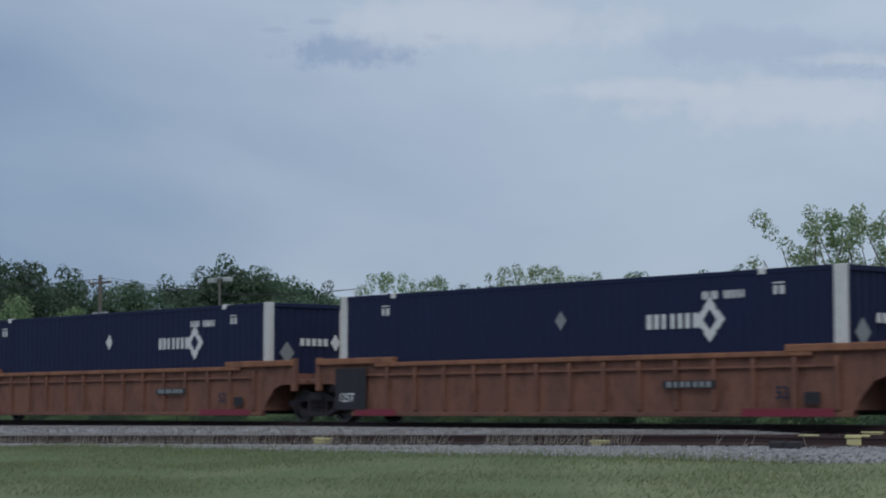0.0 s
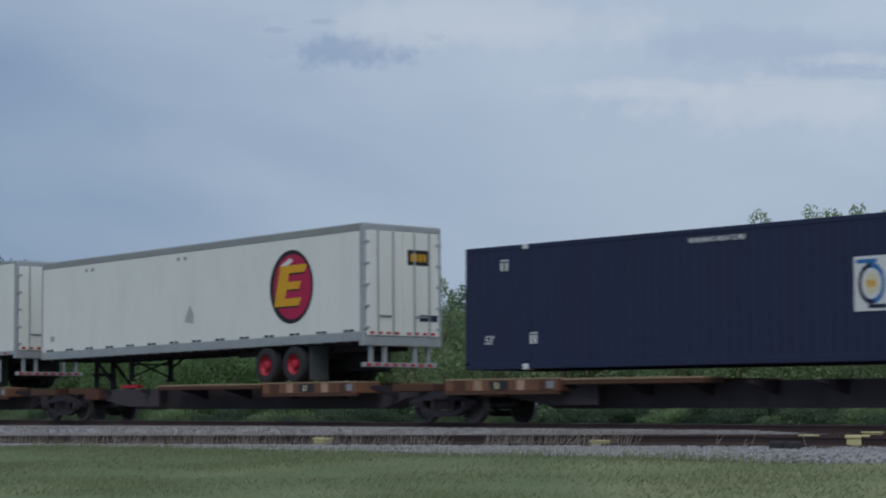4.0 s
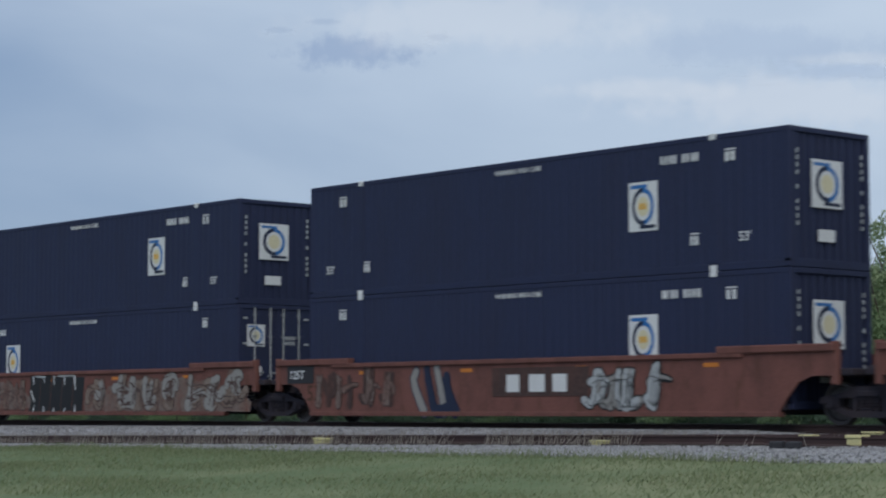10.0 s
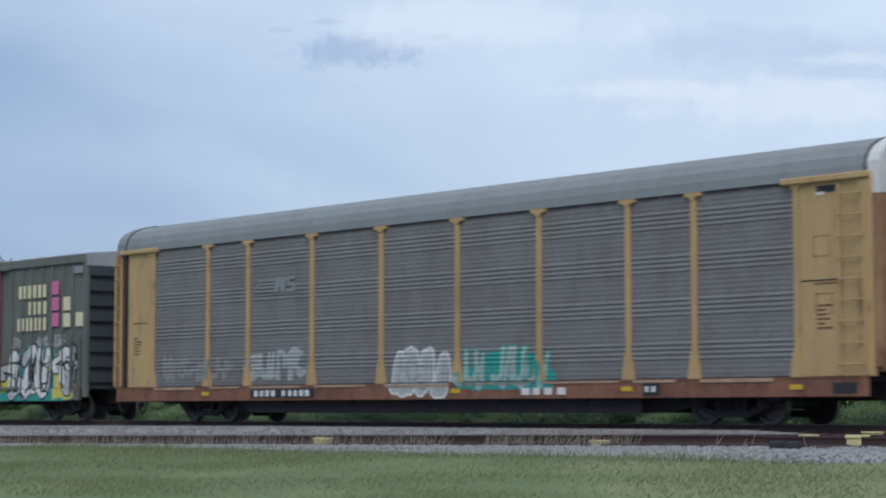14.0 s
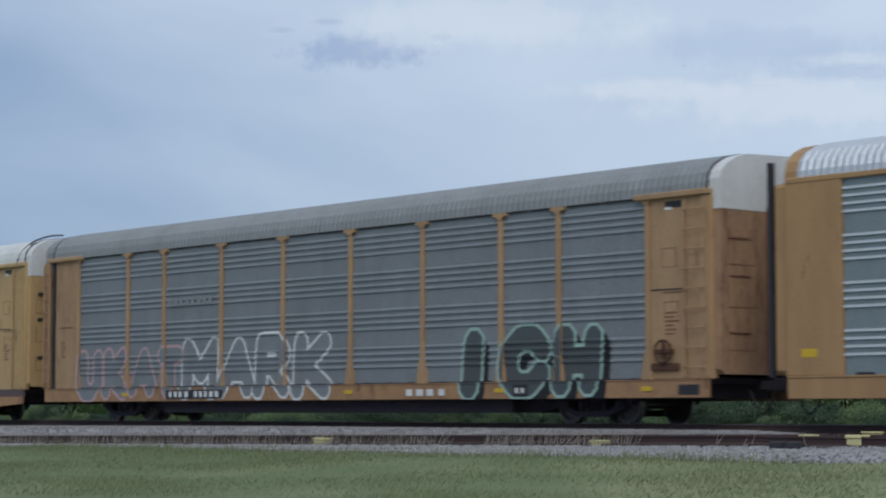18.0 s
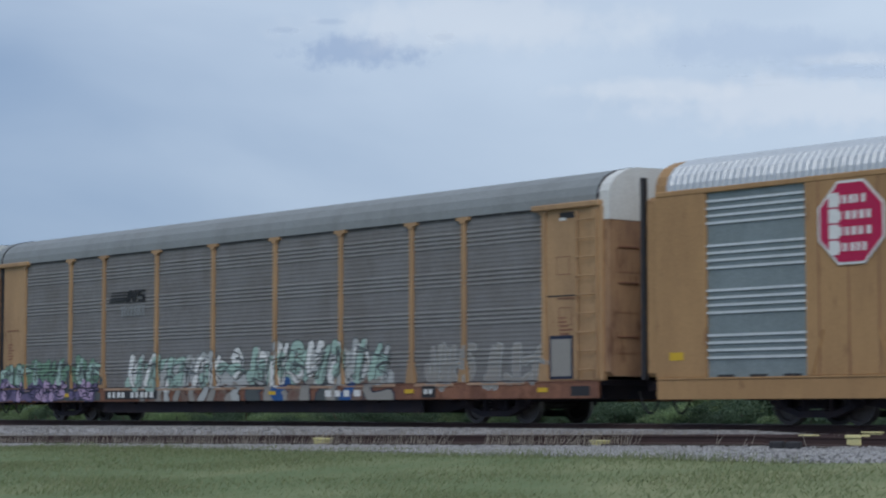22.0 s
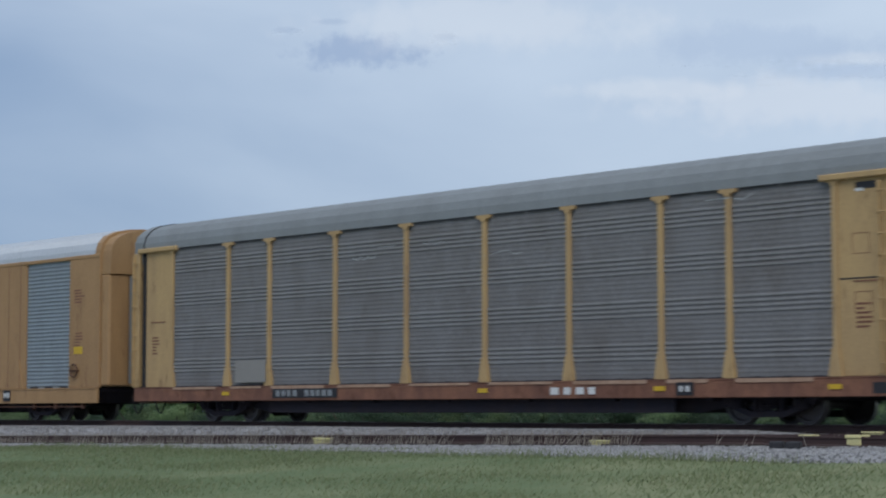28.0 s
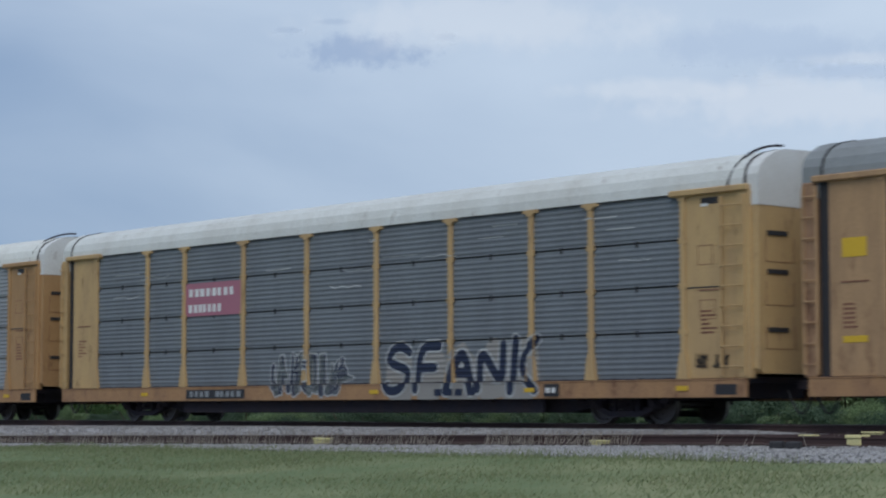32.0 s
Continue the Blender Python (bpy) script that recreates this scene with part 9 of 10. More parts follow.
graffiti(a14, [("backing", [pane, [(15.05, 0.57), (16.5, 0.57), (16.6, 1.0), (16.4, 1.6), (15.1, 1.6)]], INK_MINT),
               ("outline", dabs(pane + pane[:1], 0.07) + dabs([(15.05, 0.6), (15.1, 1.55)], 0.05), INK_WHITE),
               ("fill", [[(13.02, 1.12), (14.85, 1.12), (14.8, 1.46), (13.15, 1.46)], [(13.75, 0.62), (14.25, 0.6), (14.35, 1.12), (13.8, 1.12)], [(15.12, 1.2), (15.35, 1.2), (15.4, 1.55), (15.15, 1.55)]], INK_SLATE),
               ("inner_line", sum((dabs(p, 0.045) for p in ([(15.5, 1.5), (15.45, 1.0), (15.8, 0.75)], [(15.95, 1.55), (16.0, 1.1)], [(16.2, 1.5), (16.3, 0.7)], [(15.6, 0.65), (16.3, 0.95)], [(13.1, 1.1), (13.2, 0.7)], [(14.6, 1.05), (14.5, 0.65)])), []), INK_GREEN)], Y0, "pale green and black spray-painted panes")
bubbles(a14, 18.5, 0.57, 22.9, 1.82, 5, INK_NAVY, INK_SILVER, Y0, 184, edge=0.055, hole=INK_SLATE, label="black spray-painted bubble shapes with silver edge")
a15 = rack(671.35, "seam", PANEL_DUSK, RACK_TAN, RACK_TAN, ROOF_WHITE, False, "slate-panelled car carrier with cream roof and white graffiti", seed=15, brackets=True, low_arch=True)
plate(a15, "rose_sign", 6.6, 2.92, 9.37, 3.84, INK_ROSE, -1.48, "faded rose sign with white blocks")
bars(a15, "sign_marking", 6.85, 3.46, 9.1, 3.68, 8, INK_WHITE, -1.488, seed=35)
bars(a15, "sign_marking", 6.85, 3.02, 8.5, 3.24, 7, INK_WHITE, -1.488, seed=36)
spray(a15, 10.7, 0.60, 14.1, 1.85, 4, [INK_NAVY, INK_SLATE], INK_SILVER, Y0, 191, fat=0.34, edge=0.045, label="black spray paint with white edge")
word(a15, "SFANK", 15.5, 0.58, 21.3, 2.1, INK_NAVY, INK_SILVER, Y0, 192, fat=0.20, edge=0.05, back=INK_STEEL, lean=0.06, label="black and white spray-painted lettering")
spray(a15, 25.9, 1.15, 26.9, 1.5, 4, [INK_BLACK], INK_BLACK, -1.493, 193, fat=0.15, edge=0.004, label="small black tag")
a16 = rack(700.27, "fine", PANEL_DUSK, RACK_YELLOW, RACK_YELLOW, ROOF_GREY, False, "car carrier with yellow end plates and grey roof", seed=16)
plate(a16, "yellow_notice", 0.95, 3.3, 1.55, 3.68, INK_YELLOW, -1.492)
plate(a16, "yellow_notice", 0.95, 1.62, 1.55, 1.75, INK_YELLOW, -1.492)

chalk(a3, 401, 14)
chalk(a10, 402, 26, 3.2, 4.7)
chalk(a14, 403, 24, 3.6, 4.7)
chalk(a15, 404, 16, 3.4, 4.7)
chalk(a12, 405, 6)

# ---------------------------------------------------------------- markers on the siding
switch_box(-37.85, 28.95, -0.50, 0.55, 0.36, 0.24, "pale yellow rail lubricator box beside the siding rail")
switch_box(-28.95, 28.95, -0.40, 0.46, 0.32, 0.15, "low pale yellow rail marker beside the siding rail")
switch_box(-23.75, 28.95, -0.24, 0.36, 0.30, 0.14, "low pale yellow rail marker beside the turnout")
switch_box(-22.52, 28.75, -0.33, 0.46, 0.34, 0.27, "pale yellow rail lubricator box beside the turnout")
switch_box(-23.05, 29.85, -0.18, 0.46, 0.30, 0.13, "low pale yellow rail marker beside the turnout")

for tx, ty in ((-22.86, 27.05), (-22.42, 26.95)):
    tb = thing("switch_tie", -0.5, "black weathered end of a turnout timber in the ballast", "timber tie", "turnout timbers")
    tb.location = (tx, ty, -0.5)
    tb.rotation_euler = (0, 0, 0.5)
    part("timber", Shape().box(-0.12, -0.13, -0.55, 0.12, 0.13, -0.225, 0.02), BLACK, tb)

# ---------------------------------------------------------------- vegetation


def leaf_cloud(r, clumps, per, size, spread=0.42):
    """Small leaf blades scattered round clump centres (x, y, z, radius)."""
    vs, fs = [], []
    for cx, cy, cz, cr in clumps:
        for _ in range(int(per * cr * cr)):
            u, v = r.uniform(-1, 1), r.uniform(0, 6.283)
            q = math.sqrt(1 - u * u)
            d = cr * (1 - spread * r.random() ** 1.5)
            n = Vector((q * math.cos(v), q * math.sin(v), u))
            p = Vector((cx, cy, cz)) + n * d
            n = (n + Vector((r.gauss(0, 0.55), r.gauss(0, 0.55), r.gauss(0.35, 0.5)))).normalized()
            t = n.cross(Vector((r.gauss(0, 1), r.gauss(0, 1), r.gauss(0, 1)))).normalized()
            b = n.cross(t)
            k = size * r.uniform(0.55, 1.3)
            i = len(vs)
            vs += [tuple(p - t * k), tuple(p + b * k * 0.45), tuple(p + t * k), tuple(p - b * k * 0.45)]
            fs.append((i, i + 1, i + 2, i + 3))
    return Shape().add(vs, fs)


def plant_meshes(seed, kind):
    """Trunk and crown for a shrub, a scrub tree, a tall oak or a thin tree, one unit about a metre."""
    r = random.Random(seed)
    trunk, clumps = Shape(), []
    if kind == "shrub":
        h = 4.0
        for i in range(15):
            a, d = r.uniform(0, 6.28), r.uniform(0, 1.6)
            z = r.uniform(0.5, h - 0.7 - 0.5 * d)
            clumps.append((d * math.cos(a), d * math.sin(a), z, r.uniform(0.6, 0.95)))
        for i in range(7):
            a, d = r.uniform(0, 6.28), r.uniform(0, 1.3)
            clumps.append((d * math.cos(a), d * math.sin(a), r.uniform(h - 1.0, h - 0.1), r.uniform(0.28, 0.5)))
        per, size = 900, 0.068
        for i in range(4):
            a = r.uniform(0, 6.28)
            trunk.tube((0.15 * math.cos(a), 0.15 * math.sin(a), -0.1), (1.0 * math.cos(a), 1.0 * math.sin(a), 2.6), 0.07, 0.03, 6)
    elif kind == "oak":
        h = 11.0
        for i in range(20):
            a, d = r.uniform(0, 6.28), r.uniform(0, 3.6)
            z = r.uniform(3.2, h - 1.8 - 0.35 * d)
            clumps.append((d * math.cos(a), d * math.sin(a), z, r.uniform(1.2, 1.9)))
        for i in range(12):
            a, d = r.uniform(0, 6.28), r.uniform(0, 3.2)
            clumps.append((d * math.cos(a), d * math.sin(a), r.uniform(h - 2.6, h - 0.5) - 0.2 * d, r.uniform(0.6, 1.0)))
        per, size = 150, 0.18
        trunk.tube((0, 0, -0.2), (0.2, 0.1, 4.5), 0.36, 0.22, 9)
        for i in range(7):
            a = i * 0.9
            trunk.tube((0.15, 0.1, 2.6 + 0.25 * i), (2.6 * math.cos(a), 2.6 * math.sin(a), 5.2 + 0.5 * i), 0.13, 0.05, 6)
    elif kind == "pine":
        h = 11.0
        for i in range(9):
            a, d = r.uniform(0, 6.28), r.uniform(0.2, 1.9)
            clumps.append((d * math.cos(a), d * math.sin(a), h - 1.0 - 0.35 * d + r.uniform(-0.3, 0.3), r.uniform(0.7, 1.05)))
        per, size = 150, 0.16
        trunk.tube((0, 0, -0.2), (0.1, 0, h - 1.2), 0.22, 0.10, 8)
        for i in range(6):
            a = i * 1.05
            trunk.tube((0.1, 0, h - 2.6 + 0.15 * i), (1.5 * math.cos(a), 1.5 * math.sin(a), h - 1.2), 0.05, 0.02, 5)
    else:
        h = 6.6
        for i in range(15):
            a, d, z = r.uniform(0, 6.28), r.uniform(0, 1.4), r.uniform(1.2, h - 2.0)
            clumps.append((d * math.cos(a), d * math.sin(a), z, r.uniform(0.45, 0.8)))
        for i in range(26):
            a, d = r.uniform(0, 6.28), r.uniform(0, 1.7)
            clumps.append((d * math.cos(a), d * math.sin(a), r.uniform(h - 2.2, h), r.uniform(0.14, 0.36)))
        per, size = 950, 0.066
        trunk.tube((0, 0, -0.1), (0.1, 0, 3.6), 0.10, 0.06, 7)
        for i in range(9):
            a = i * 0.75
            trunk.tube((0.05, 0, 1.4 + 0.25 * i), (1.4 * math.cos(a), 1.4 * math.sin(a), 4.2 + 0.25 * i), 0.04, 0.012, 5)
    return trunk.mesh("trunk", BARK), leaf_cloud(r, clumps, per, size)


PLANTS = {}


def plant(kind, variant, leaf, x, y, k, kz, label, category, name):
    key = (kind, variant, leaf.name)
    if key not in PLANTS:
        t, c = plant_meshes(100 * variant + len(kind), kind)
        PLANTS[key] = (t, c.mesh("crown", leaf))
    t, c = PLANTS[key]
    root = tagged(new(name), label, category, {"shrub": "scrub behind the railway", "oak": "trees in the distance", "pine": "trees in the distance", "thin": "thin trees behind the railway"}[kind])
    root.location = (x, y, ground_z(y) - 0.05)
    root.scale = (k, k, kz)
    root.rotation_euler = (0, 0, (x * 7.3 + y * 3.1) % 6.28)
    part("trunk", t, None, root)
    part("crown", c, None, root)


F_PX, YAW = 3681.0, radians(49.30)


def spot(u, depth):
    """The place on the ground that lies u across the view (-1 to 1 is its width) and so many metres ahead."""
    ang = math.atan(u * 784 / F_PX)
    dx, dy = -math.sin(YAW) + math.tan(ang) * math.cos(YAW), math.cos(YAW) + math.tan(ang) * math.sin(YAW)
    return depth * dx, depth * dy


def height_for(depth, rise):
    return rise * depth / F_PX


r = random.Random(77)
# near scrub belt behind the train: row by row, with the tops that the skyline has
BELT = [(-1.06, 205), (-0.97, 185), (-0.88, 190), (-0.79, 195), (-0.70, 190), (-0.60, 205), (-0.50, 215), (-0.40, 205), (-0.30, 200), (-0.20, 212), (-0.10, 225), (0.0, 215), (0.09, 222), (0.18, 240), (0.27, 228), (0.36, 218), (0.45, 225), (0.54, 232), (0.63, 240), (0.72, 245), (0.81, 262), (0.90, 280), (1.0, 290), (1.08, 285)]
for i, (u, rise) in enumerate(BELT):
    for row in range(3):
        # the belt runs along the railway, farther off at the left
        uu = u + r.uniform(-0.03, 0.03) + 0.03 * row
        y_line = 45.0 + 3.4 * row + r.uniform(-0.8, 0.8)
        ang = math.atan(uu * 784 / F_PX)
        cy = math.cos(YAW) + math.tan(ang) * math.sin(YAW)
        depth = y_line / cy
        x, y = spot(uu, depth)
        h = height_for(depth, rise * r.uniform(0.82, 0.98) * (0.72 if row == 0 else 0.86 if row == 1 else 1.0)) + 0.75
        k = max(0.75, min(1.5, h / 4.0 * r.uniform(0.95, 1.2)))
        leaf = LEAF_BRIGHT if (u < -0.35 and row < 2) or r.random() < 0.25 else (LEAF_GREY if -0.2 < u < 0.35 and r.random() < 0.35 else LEAF_MID)
        plant("shrub", r.randrange(4), leaf, x, y, k, h / 4.0, "dense green scrub bush behind the track", "bush", "shrub")
for i in range(46):
    u = -1.08 + 2.2 * i / 45
    ang = math.atan(u * 784 / F_PX)
    depth = (41.5 + r.uniform(-0.8, 0.8)) / (math.cos(YAW) + math.tan(ang) * math.sin(YAW))
    x, y = spot(u, depth)
    k = r.uniform(0.35, 0.6)
    # mostly dark leaves: the train's shadow is put into the bushes' colour
    plant("shrub", r.randrange(4), r.choice((LEAF_MID, LEAF_DARK, LEAF_DARK)), x, y, k * 1.2, k * 0.62, "low weedy bush beside the railway bed", "bush", "low_bush")
# thin trees that stand out of the belt
for u, rise, d, leaf in ((-0.12, 243, 72, LEAF_MID), (-0.07, 240, 74, LEAF_MID), (-0.02, 238, 70, LEAF_MID), (0.17, 258, 68, LEAF_GREY), (0.21, 255, 70, LEAF_GREY), (0.26, 245, 68, LEAF_GREY), (0.35, 245, 66, LEAF_MID), (0.83, 362, 58, LEAF_GREY), (0.90, 345, 57, LEAF_MID), (0.95, 350, 58, LEAF_GREY), (1.0, 365, 56, LEAF_GREY), (1.06, 350, 57, LEAF_MID)):
    x, y = spot(u, d)
    h = height_for(d, rise) + 0.75
    plant("thin", int(abs(u) * 100) % 3, leaf, x, y, h / 6.6 * 0.95, h / 6.6, "thin sparse young tree above the scrub", "tree", "thin_tree")
# dark trees beyond
for u, rise, d in ((-1.04, 280, 150), (-0.95, 286, 145), (-0.86, 258, 150), (-0.78, 240, 155), (-0.70, 242, 150), (-0.60, 246, 160), (-0.52, 262, 150), (-0.46, 282, 150), (-0.40, 262, 155), (-0.34, 245, 165), (-0.28, 240, 165), (-0.22, 215, 175), (-0.1, 218, 175), (0.05, 232, 175), (0.12, 230, 175), (0.32, 228, 170), (0.55, 230, 165), (0.62, 252, 160), (0.70, 262, 155), (0.76, 255, 155), (0.82, 265, 150), (0.92, 268, 150), (1.02, 275, 150), (1.1, 280, 150)):
    x, y = spot(u, d)
    h = height_for(d, rise) + 0.6
    plant("oak", r.randrange(3), LEAF_DARK, x, y, h / 11 * r.uniform(0.9, 1.1), h / 11, "dark broad-crowned tree beyond the scrub", "tree", "oak_tree")
for u, rise, d in ((0.44, 258, 140), (0.68, 264, 140)):
    x, y = spot(u, d)
    h = height_for(d, rise) + 0.6
    plant("pine", 1, LEAF_DARK, x, y, h / 11, h / 11, "dark flat-topped pine beyond the scrub", "tree", "pine_tree")

# utility pole and its wires
px_, py_ = spot(-0.775, 118)
pole = thing("utility_pole", ground_z(py_), "grey timber utility pole with transformer", "utility pole")
pole.location = (px_, py_, ground_z(py_))
b0 = ground_z(py_)
part("pole_shaft", Shape().tube((0, 0, b0 - 0.3), (0, 0, b0 + 8.5), 0.17, 0.11, 10), POLE_WOOD, pole)
part("crossarm", Shape().box(-1.1, -0.06, b0 + 8.0, 1.1, 0.06, b0 + 8.12, 0.01), POLE_WOOD, pole)
for xx in (-1.0, 0.0, 1.0):
    part("insulator", Shape().tube((xx, 0, b0 + 8.12), (xx, 0, b0 + 8.32), 0.05, 0.03, 8), INK_WHITE, pole)
part("transformer", Shape().tube((0.3, 0, b0 + 5.6), (0.3, 0, b0 + 6.4), 0.24, n=12), INK_GREY, pole)
part("lower_arm", Shape().box(-0.8, -0.05, b0 + 6.3, 0.8, 0.05, b0 + 6.4, 0.01), INK_SILVER, pole)
lx_, ly_ = spot(-0.505, 112)
lamp = thing("street_lamp", ground_z(ly_), "grey twin-arm area light on a mast", "street lamp")
lamp.location = (lx_, ly_, ground_z(ly_))
b1 = ground_z(ly_)
part("mast", Shape().tube((0, 0, b1 - 0.3), (0, 0, b1 + 8.0), 0.10, 0.07, 10), POLE_WOOD, lamp)
part("arm", Shape().box(-0.9, -0.04, b1 + 7.9, 0.9, 0.04, b1 + 7.98, 0.01), INK_SILVER, lamp)
for xx in (-0.9, 0.55):
    part("lamp_head", Shape().box(xx, -0.2, b1 + 7.7, xx + 0.4, 0.2, b1 + 7.95, 0.03), INK_SILVER, lamp)
for k, (dx, dz) in enumerate(((-1.0, 8.3), (0.0, 8.3), (1.0, 8.3))):
    wv, ax, ay = Shape(), spot(-0.2, 128), spot(-1.4, 112)
    for e in (ax, ay):
        p0, p1 = Vector((px_ + dx, py_, b0 + dz)), Vector((e[0] + dx, e[1], b0 + dz))
        for i in range(8):
            s0, s1 = i / 8, (i + 1) / 8
            a, b = p0.lerp(p1, s0), p0.lerp(p1, s1)
            a.z -= 1.2 * 4 * s0 * (1 - s0) * 0.5
            b.z -= 1.2 * 4 * s1 * (1 - s1) * 0.5
            wv.tube(a, b, 0.012, n=4)
    tagged(new("power_line", wv.mesh("power_line", BLACK)), "thin black overhead wire strung from the utility pole", "power line", "overhead wires")


def grass_field():
    r = random.Random(12)
    s = Shape()
    vs, fs = s.v, s.f
    for i in range(110000):
        y = 14.5 + 11.6 * r.random() ** 0.85 if i < 90000 else 23.6 + 2.4 * r.random()
        x = -r.uniform(0.66, 2.0) * y
        patch = noise.noise(Vector((x * 0.25, y * 0.5, 2.0)))
        k = min(1.0, max(0.0, (x + 44) / 24.0))
        edge = 25.75 - 1.55 * k * k * (3 - 2 * k) + 0.35 * noise.noise(Vector((x * 0.9, 1.7, 0)))
        if y > edge + 0.5 * r.random() ** 2:
            continue
        if r.random() > 0.7 + 0.5 * patch:
            continue
        z = ground_z(y) + dip(x) * dip_share(y) + 0.05 * noise.noise(Vector((x * 0.22, y * 0.3, 0))) - 0.012
        h = r.uniform(0.02, 0.07) * (1.2 + 0.8 * patch) * (1.0 + 1.3 * max(0.0, min(1.0, (y - edge + 1.2) / 1.0)) * r.random())
        a = r.uniform(0, 6.28)
        w = r.uniform(0.006, 0.014)
        lx, ly = r.gauss(0, 0.06), r.gauss(0.05, 0.06)
        i0 = len(vs)
        ca, sa = math.cos(a) * w, math.sin(a) * w
        vs += [(x - ca, y - sa, z), (x + ca, y + sa, z), (x + lx, y + ly, z + h)]
        fs.append((i0, i0 + 1, i0 + 2))
    tagged(new("grass_blades", s.mesh("grass_blades", BLADE)), "short rough grass blades, green with straw tips", "grass", kind="stuff")
    t = Shape()
    for i in range(9000):
        x = -r.uniform(16.5, 64)
        if x > -28 and r.random() < 0.93:
            continue
        y = r.choice((r.gauss(29.0, 0.2), r.gauss(29.9, 0.4), r.gauss(30.5, 0.2)))
        if noise.noise(Vector((x * 0.5, y, 7.0))) < -0.25:
            continue
        z = -0.42 + dip(x)
        h = r.uniform(0.10, 0.38)
        lx = r.gauss(0.12, 0.12)
        w = r.uniform(0.005, 0.011)
        i0 = len(t.v)
        t.v += [(x - w, y, z), (x + w, y, z), (x + lx * 0.5 + w * 0.8, y, z + h * 0.6), (x + lx * 0.5 - w * 0.8, y, z + h * 0.6), (x + lx, y + r.gauss(0, 0.03), z + h)]
        t.f += [(i0, i0 + 1, i0 + 2, i0 + 3), (i0 + 3, i0 + 2, i0 + 4)]
    tagged(new("dry_grass", t.mesh("dry_grass", STRAW)), "dry straw stalks growing between the siding rails", "dry grass", kind="stuff")


grass_field()


def cloud_paint(name, rgb, most, fine=0.032):
    """A wisp of cloud, thinning out to nothing."""
    m = bpy.data.materials.new(name)
    m.use_nodes = True
    n, l = m.node_tree.nodes, m.node_tree.links
    n.clear()
    out, mix, tr, em = n.new("ShaderNodeOutputMaterial"), n.new("ShaderNodeMixShader"), n.new("ShaderNodeBsdfTransparent"), n.new("ShaderNodeEmission")
    em.inputs["Color"].default_value = (*rgb, 1)
    co, ln, mr = n.new("ShaderNodeTexCoord"), n.new("ShaderNodeVectorMath"), n.new("ShaderNodeMapRange")
    mp = n.new("ShaderNodeMapping")
    mp.inputs["Scale"].default_value = (2.0, 0.0, 2.0)
    mp.inputs["Location"].default_value = (-1.0, 0.0, -1.0)
    ln.operation = "LENGTH"
    no = n.new("ShaderNodeTexNoise")
    no.inputs["Scale"].default_value, no.inputs["Detail"].default_value = fine, 6
    no.inputs["Roughness"].default_value = 0.6
    ad = n.new("ShaderNodeMath")
    ad.operation = "MULTIPLY_ADD"
    ad.inputs[1].default_value = 1.7
    mr.inputs["From Min"].default_value, mr.inputs["From Max"].default_value = 1.78, 1.12
    mr.inputs["To Max"].default_value = most
    mr.interpolation_type = "SMOOTHSTEP"
    l.new(co.outputs["Generated"], mp.inputs["Vector"])
    l.new(mp.outputs[0], ln.inputs[0])
    l.new(co.outputs["Object"], no.inputs["Vector"])
    l.new(no.outputs["Fac"], ad.inputs[0])
    l.new(ln.outputs["Value"], ad.inputs[2])
    l.new(ad.outputs[0], mr.inputs["Value"])
    l.new(mr.outputs[0], mix.inputs[0])
    l.new(tr.outputs[0], mix.inputs[1])
    l.new(em.outputs[0], mix.inputs[2])
    l.new(mix.outputs[0], out.inputs["Surface"])
    return m


CLOUDS = []


def cloud(u, rise, w, h, material, label="thin scrap of darker grey cloud drifting across the sky"):
    """A thin sheet of cloud far off, w by h metres, facing the camera."""
    d = 2400.0 + 35.0 * len(CLOUDS)
    x, y = spot(u, d)
    s = Shape()
    n = 8
    vs = [(w * (i / n - 0.5), 3.0 * math.sin(3.0 * i / n + j), h * (j / n - 0.5)) for j in range(n + 1) for i in range(n + 1)]
    s.add(vs, [(j * (n + 1) + i, j * (n + 1) + i + 1, (j + 1) * (n + 1) + i + 1, (j + 1) * (n + 1) + i) for j in range(n) for i in range(n)])
    ob = tagged(new("cloud_backdrop", s.mesh("cloud_backdrop", material)), label, "cloud", kind="structure")
    CLOUDS.append((ob, x, y, 0.27 + height_for(d, rise)))


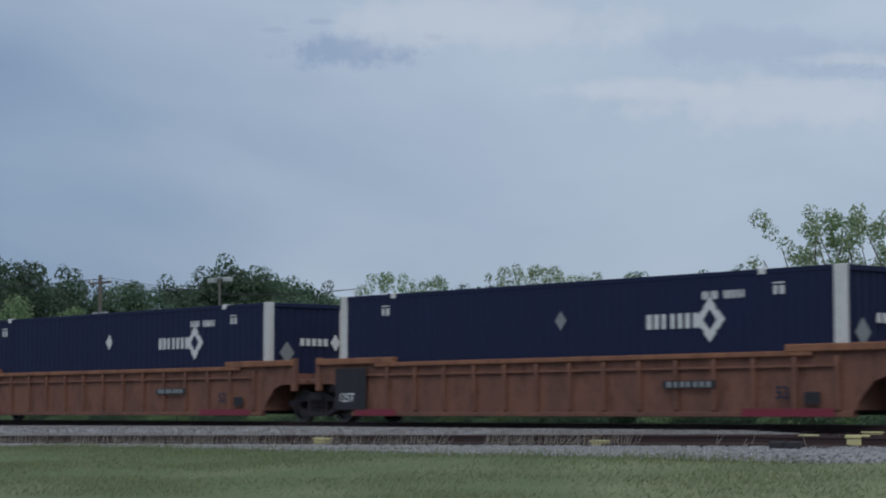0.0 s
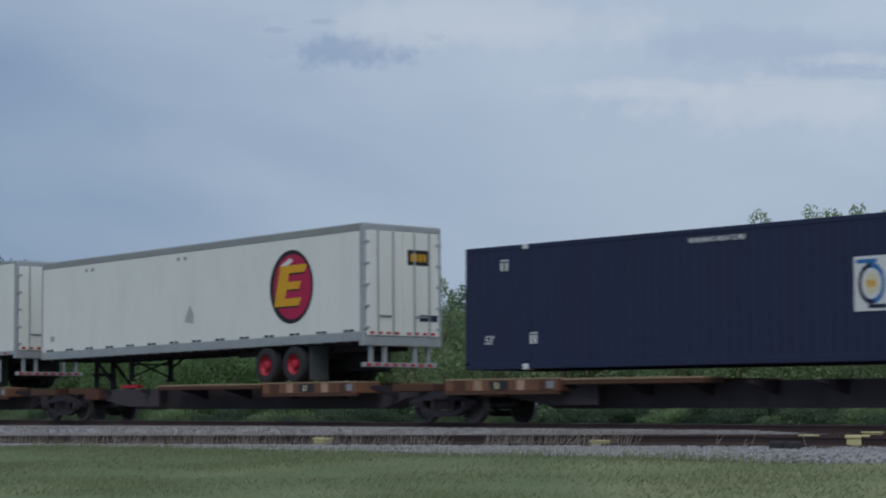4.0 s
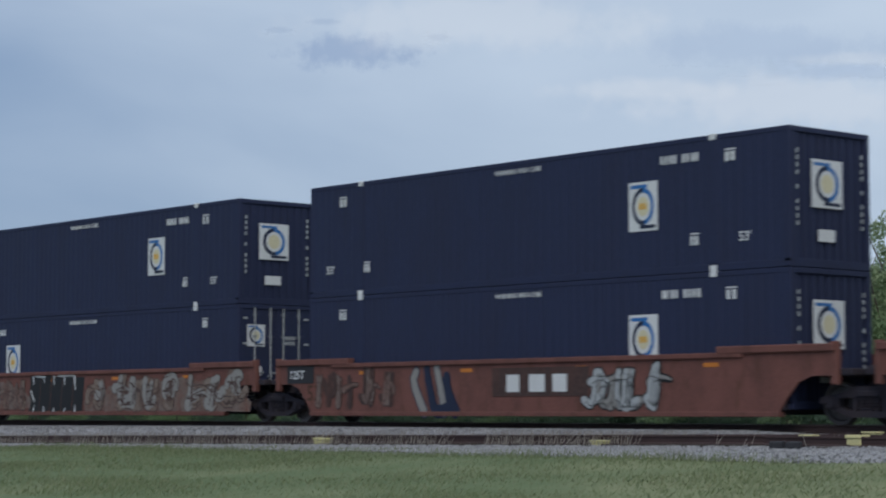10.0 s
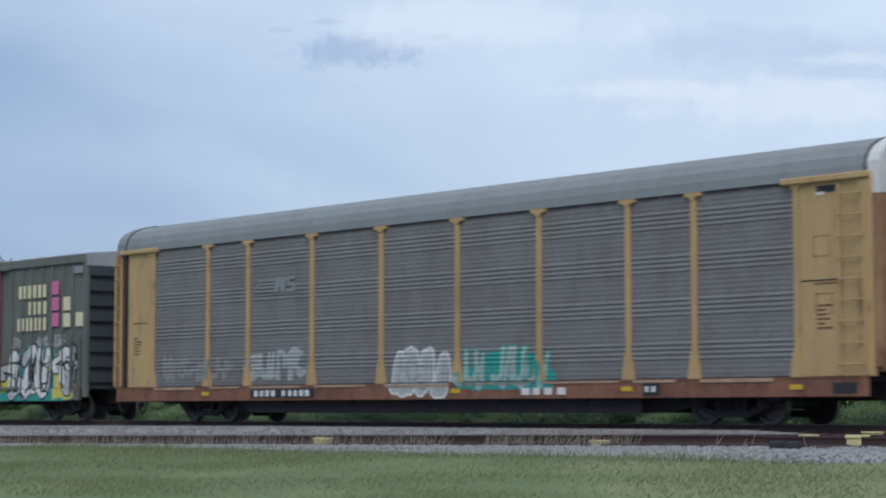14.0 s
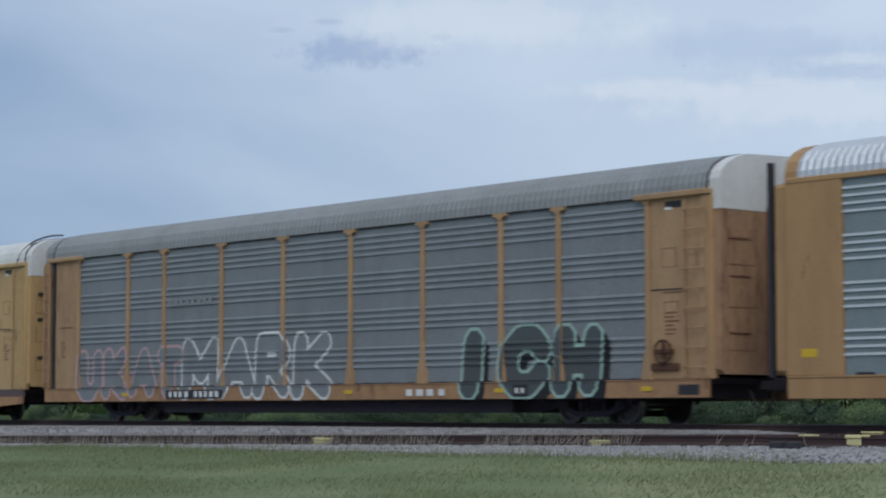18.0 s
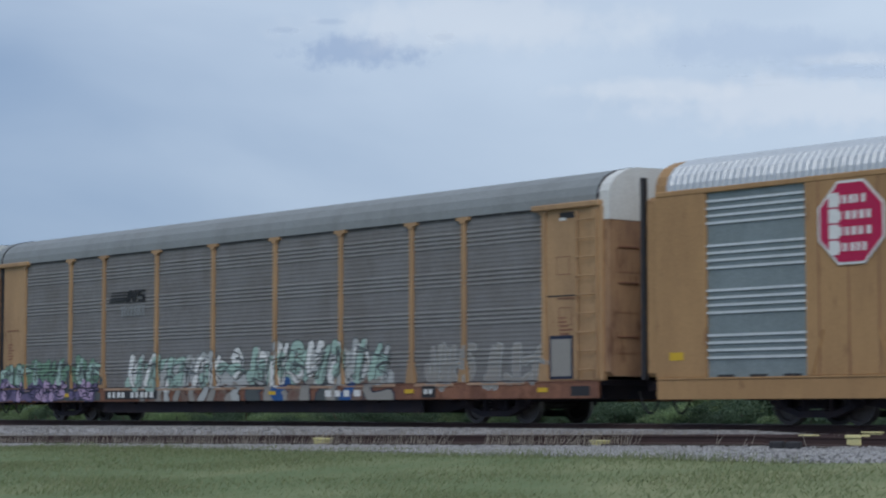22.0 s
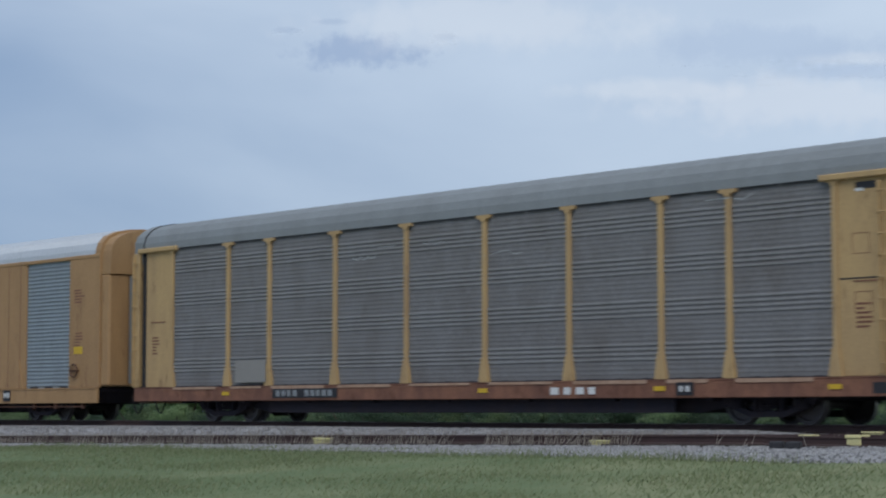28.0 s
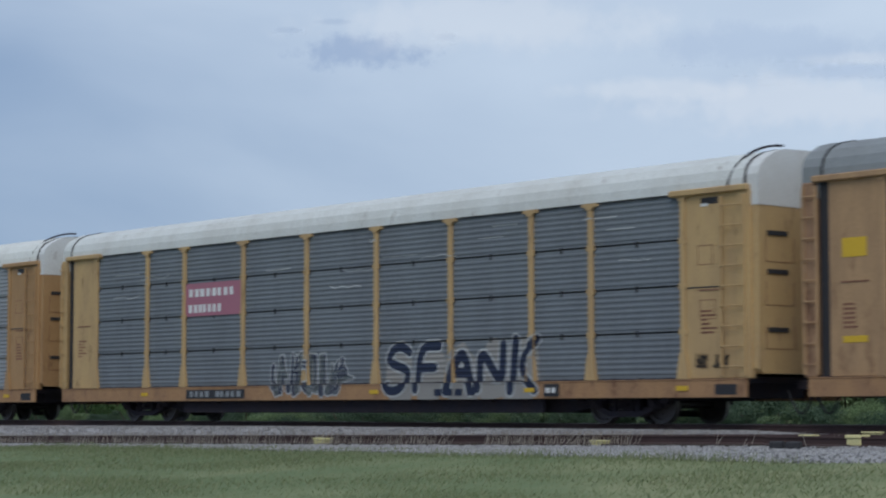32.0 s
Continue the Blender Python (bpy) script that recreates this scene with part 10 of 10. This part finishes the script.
WISP = cloud_paint("cloud_wisp", (0.25, 0.355, 0.56), 0.58)
THIN_WISP = cloud_paint("thin_cloud_wisp", (0.29, 0.39, 0.57), 0.32)
PALE_CLOUD = cloud_paint("pale_cloud", (0.69, 0.74, 0.82), 0.40, 0.016)
VEIL = cloud_paint("pale_veil", (0.70, 0.75, 0.82), 0.34, 0.012)
SLATE_CLOUD = cloud_paint("slate_cloud", (0.36, 0.47, 0.66), 0.40, 0.016)
cloud(0.74, 650, 460, 70, SLATE_CLOUD, "broad faint slate cloud high in the sky")
cloud(0.95, 604, 260, 30, SLATE_CLOUD, "long faint slate streak of cloud")
cloud(0.84, 548, 620, 92, PALE_CLOUD, "pale soft bank of brighter cloud")
cloud(0.48, 572, 320, 40, VEIL, "thin pale streak of cloud")
cloud(0.95, 628, 240, 24, VEIL, "thin pale streak of cloud")
cloud(0.10, 694, 620, 110, VEIL, "pale bright veil high in the sky")
cloud(-0.20, 641, 235, 62, WISP)
cloud(-0.27, 695, 60, 13, THIN_WISP)
cloud(-0.375, 680, 46, 13, THIN_WISP)
cloud(-0.01, 667, 40, 16, THIN_WISP)


# ---------------------------------------------------------------- the train runs past
def motions():
    for root, s, z, tilt in MOVERS:
        rows = []
        for t in [0, 4, 8, 12] + list(range(15, 33)):
            dz = -12.7 * math.tan(radians(tilt)) if tilt else 0.0
            rows.append((t, pose(s - train_x(t), TRACK, z + dz, 0, -tilt, 0)))
        walk(root, rows)
    for ob, x, y, z in CLOUDS:
        walk(ob, [(t, pose(x + 0.65 * (0.55 * t - 6), y + 0.76 * (0.55 * t - 6), z, 0, 0, 49.3)) for t in (0, 16, 32)])
    for w, dx, s in WHEELS:
        # the wheel is turned while its car is near the camera
        rows, t0 = [], max(0.0, (s + 18) / 22.7)
        t1 = min(32.0, (s + 72) / 22.7)
        if t1 <= 0 or t0 >= 32:
            rows = [(0, pose(dx, 0, 0.43)), (32, pose(dx, 0, 0.43))]
        else:
            if t0 > 0.05:
                rows.append((0, pose(dx, 0, 0.43)))
            k0, k1 = round(t0 * FPS), round(t1 * FPS)
            for k in range(k0, k1 + 1):
                rows.append((k / FPS, pose(dx, 0, 0.43, 0, -86.0 * (k - k0), 0)))
            if k1 < 32 * FPS:
                rows.append((32, pose(dx, 0, 0.43, 0, -86.0 * (k1 - k0), 0)))
        walk(w, rows)


motions()
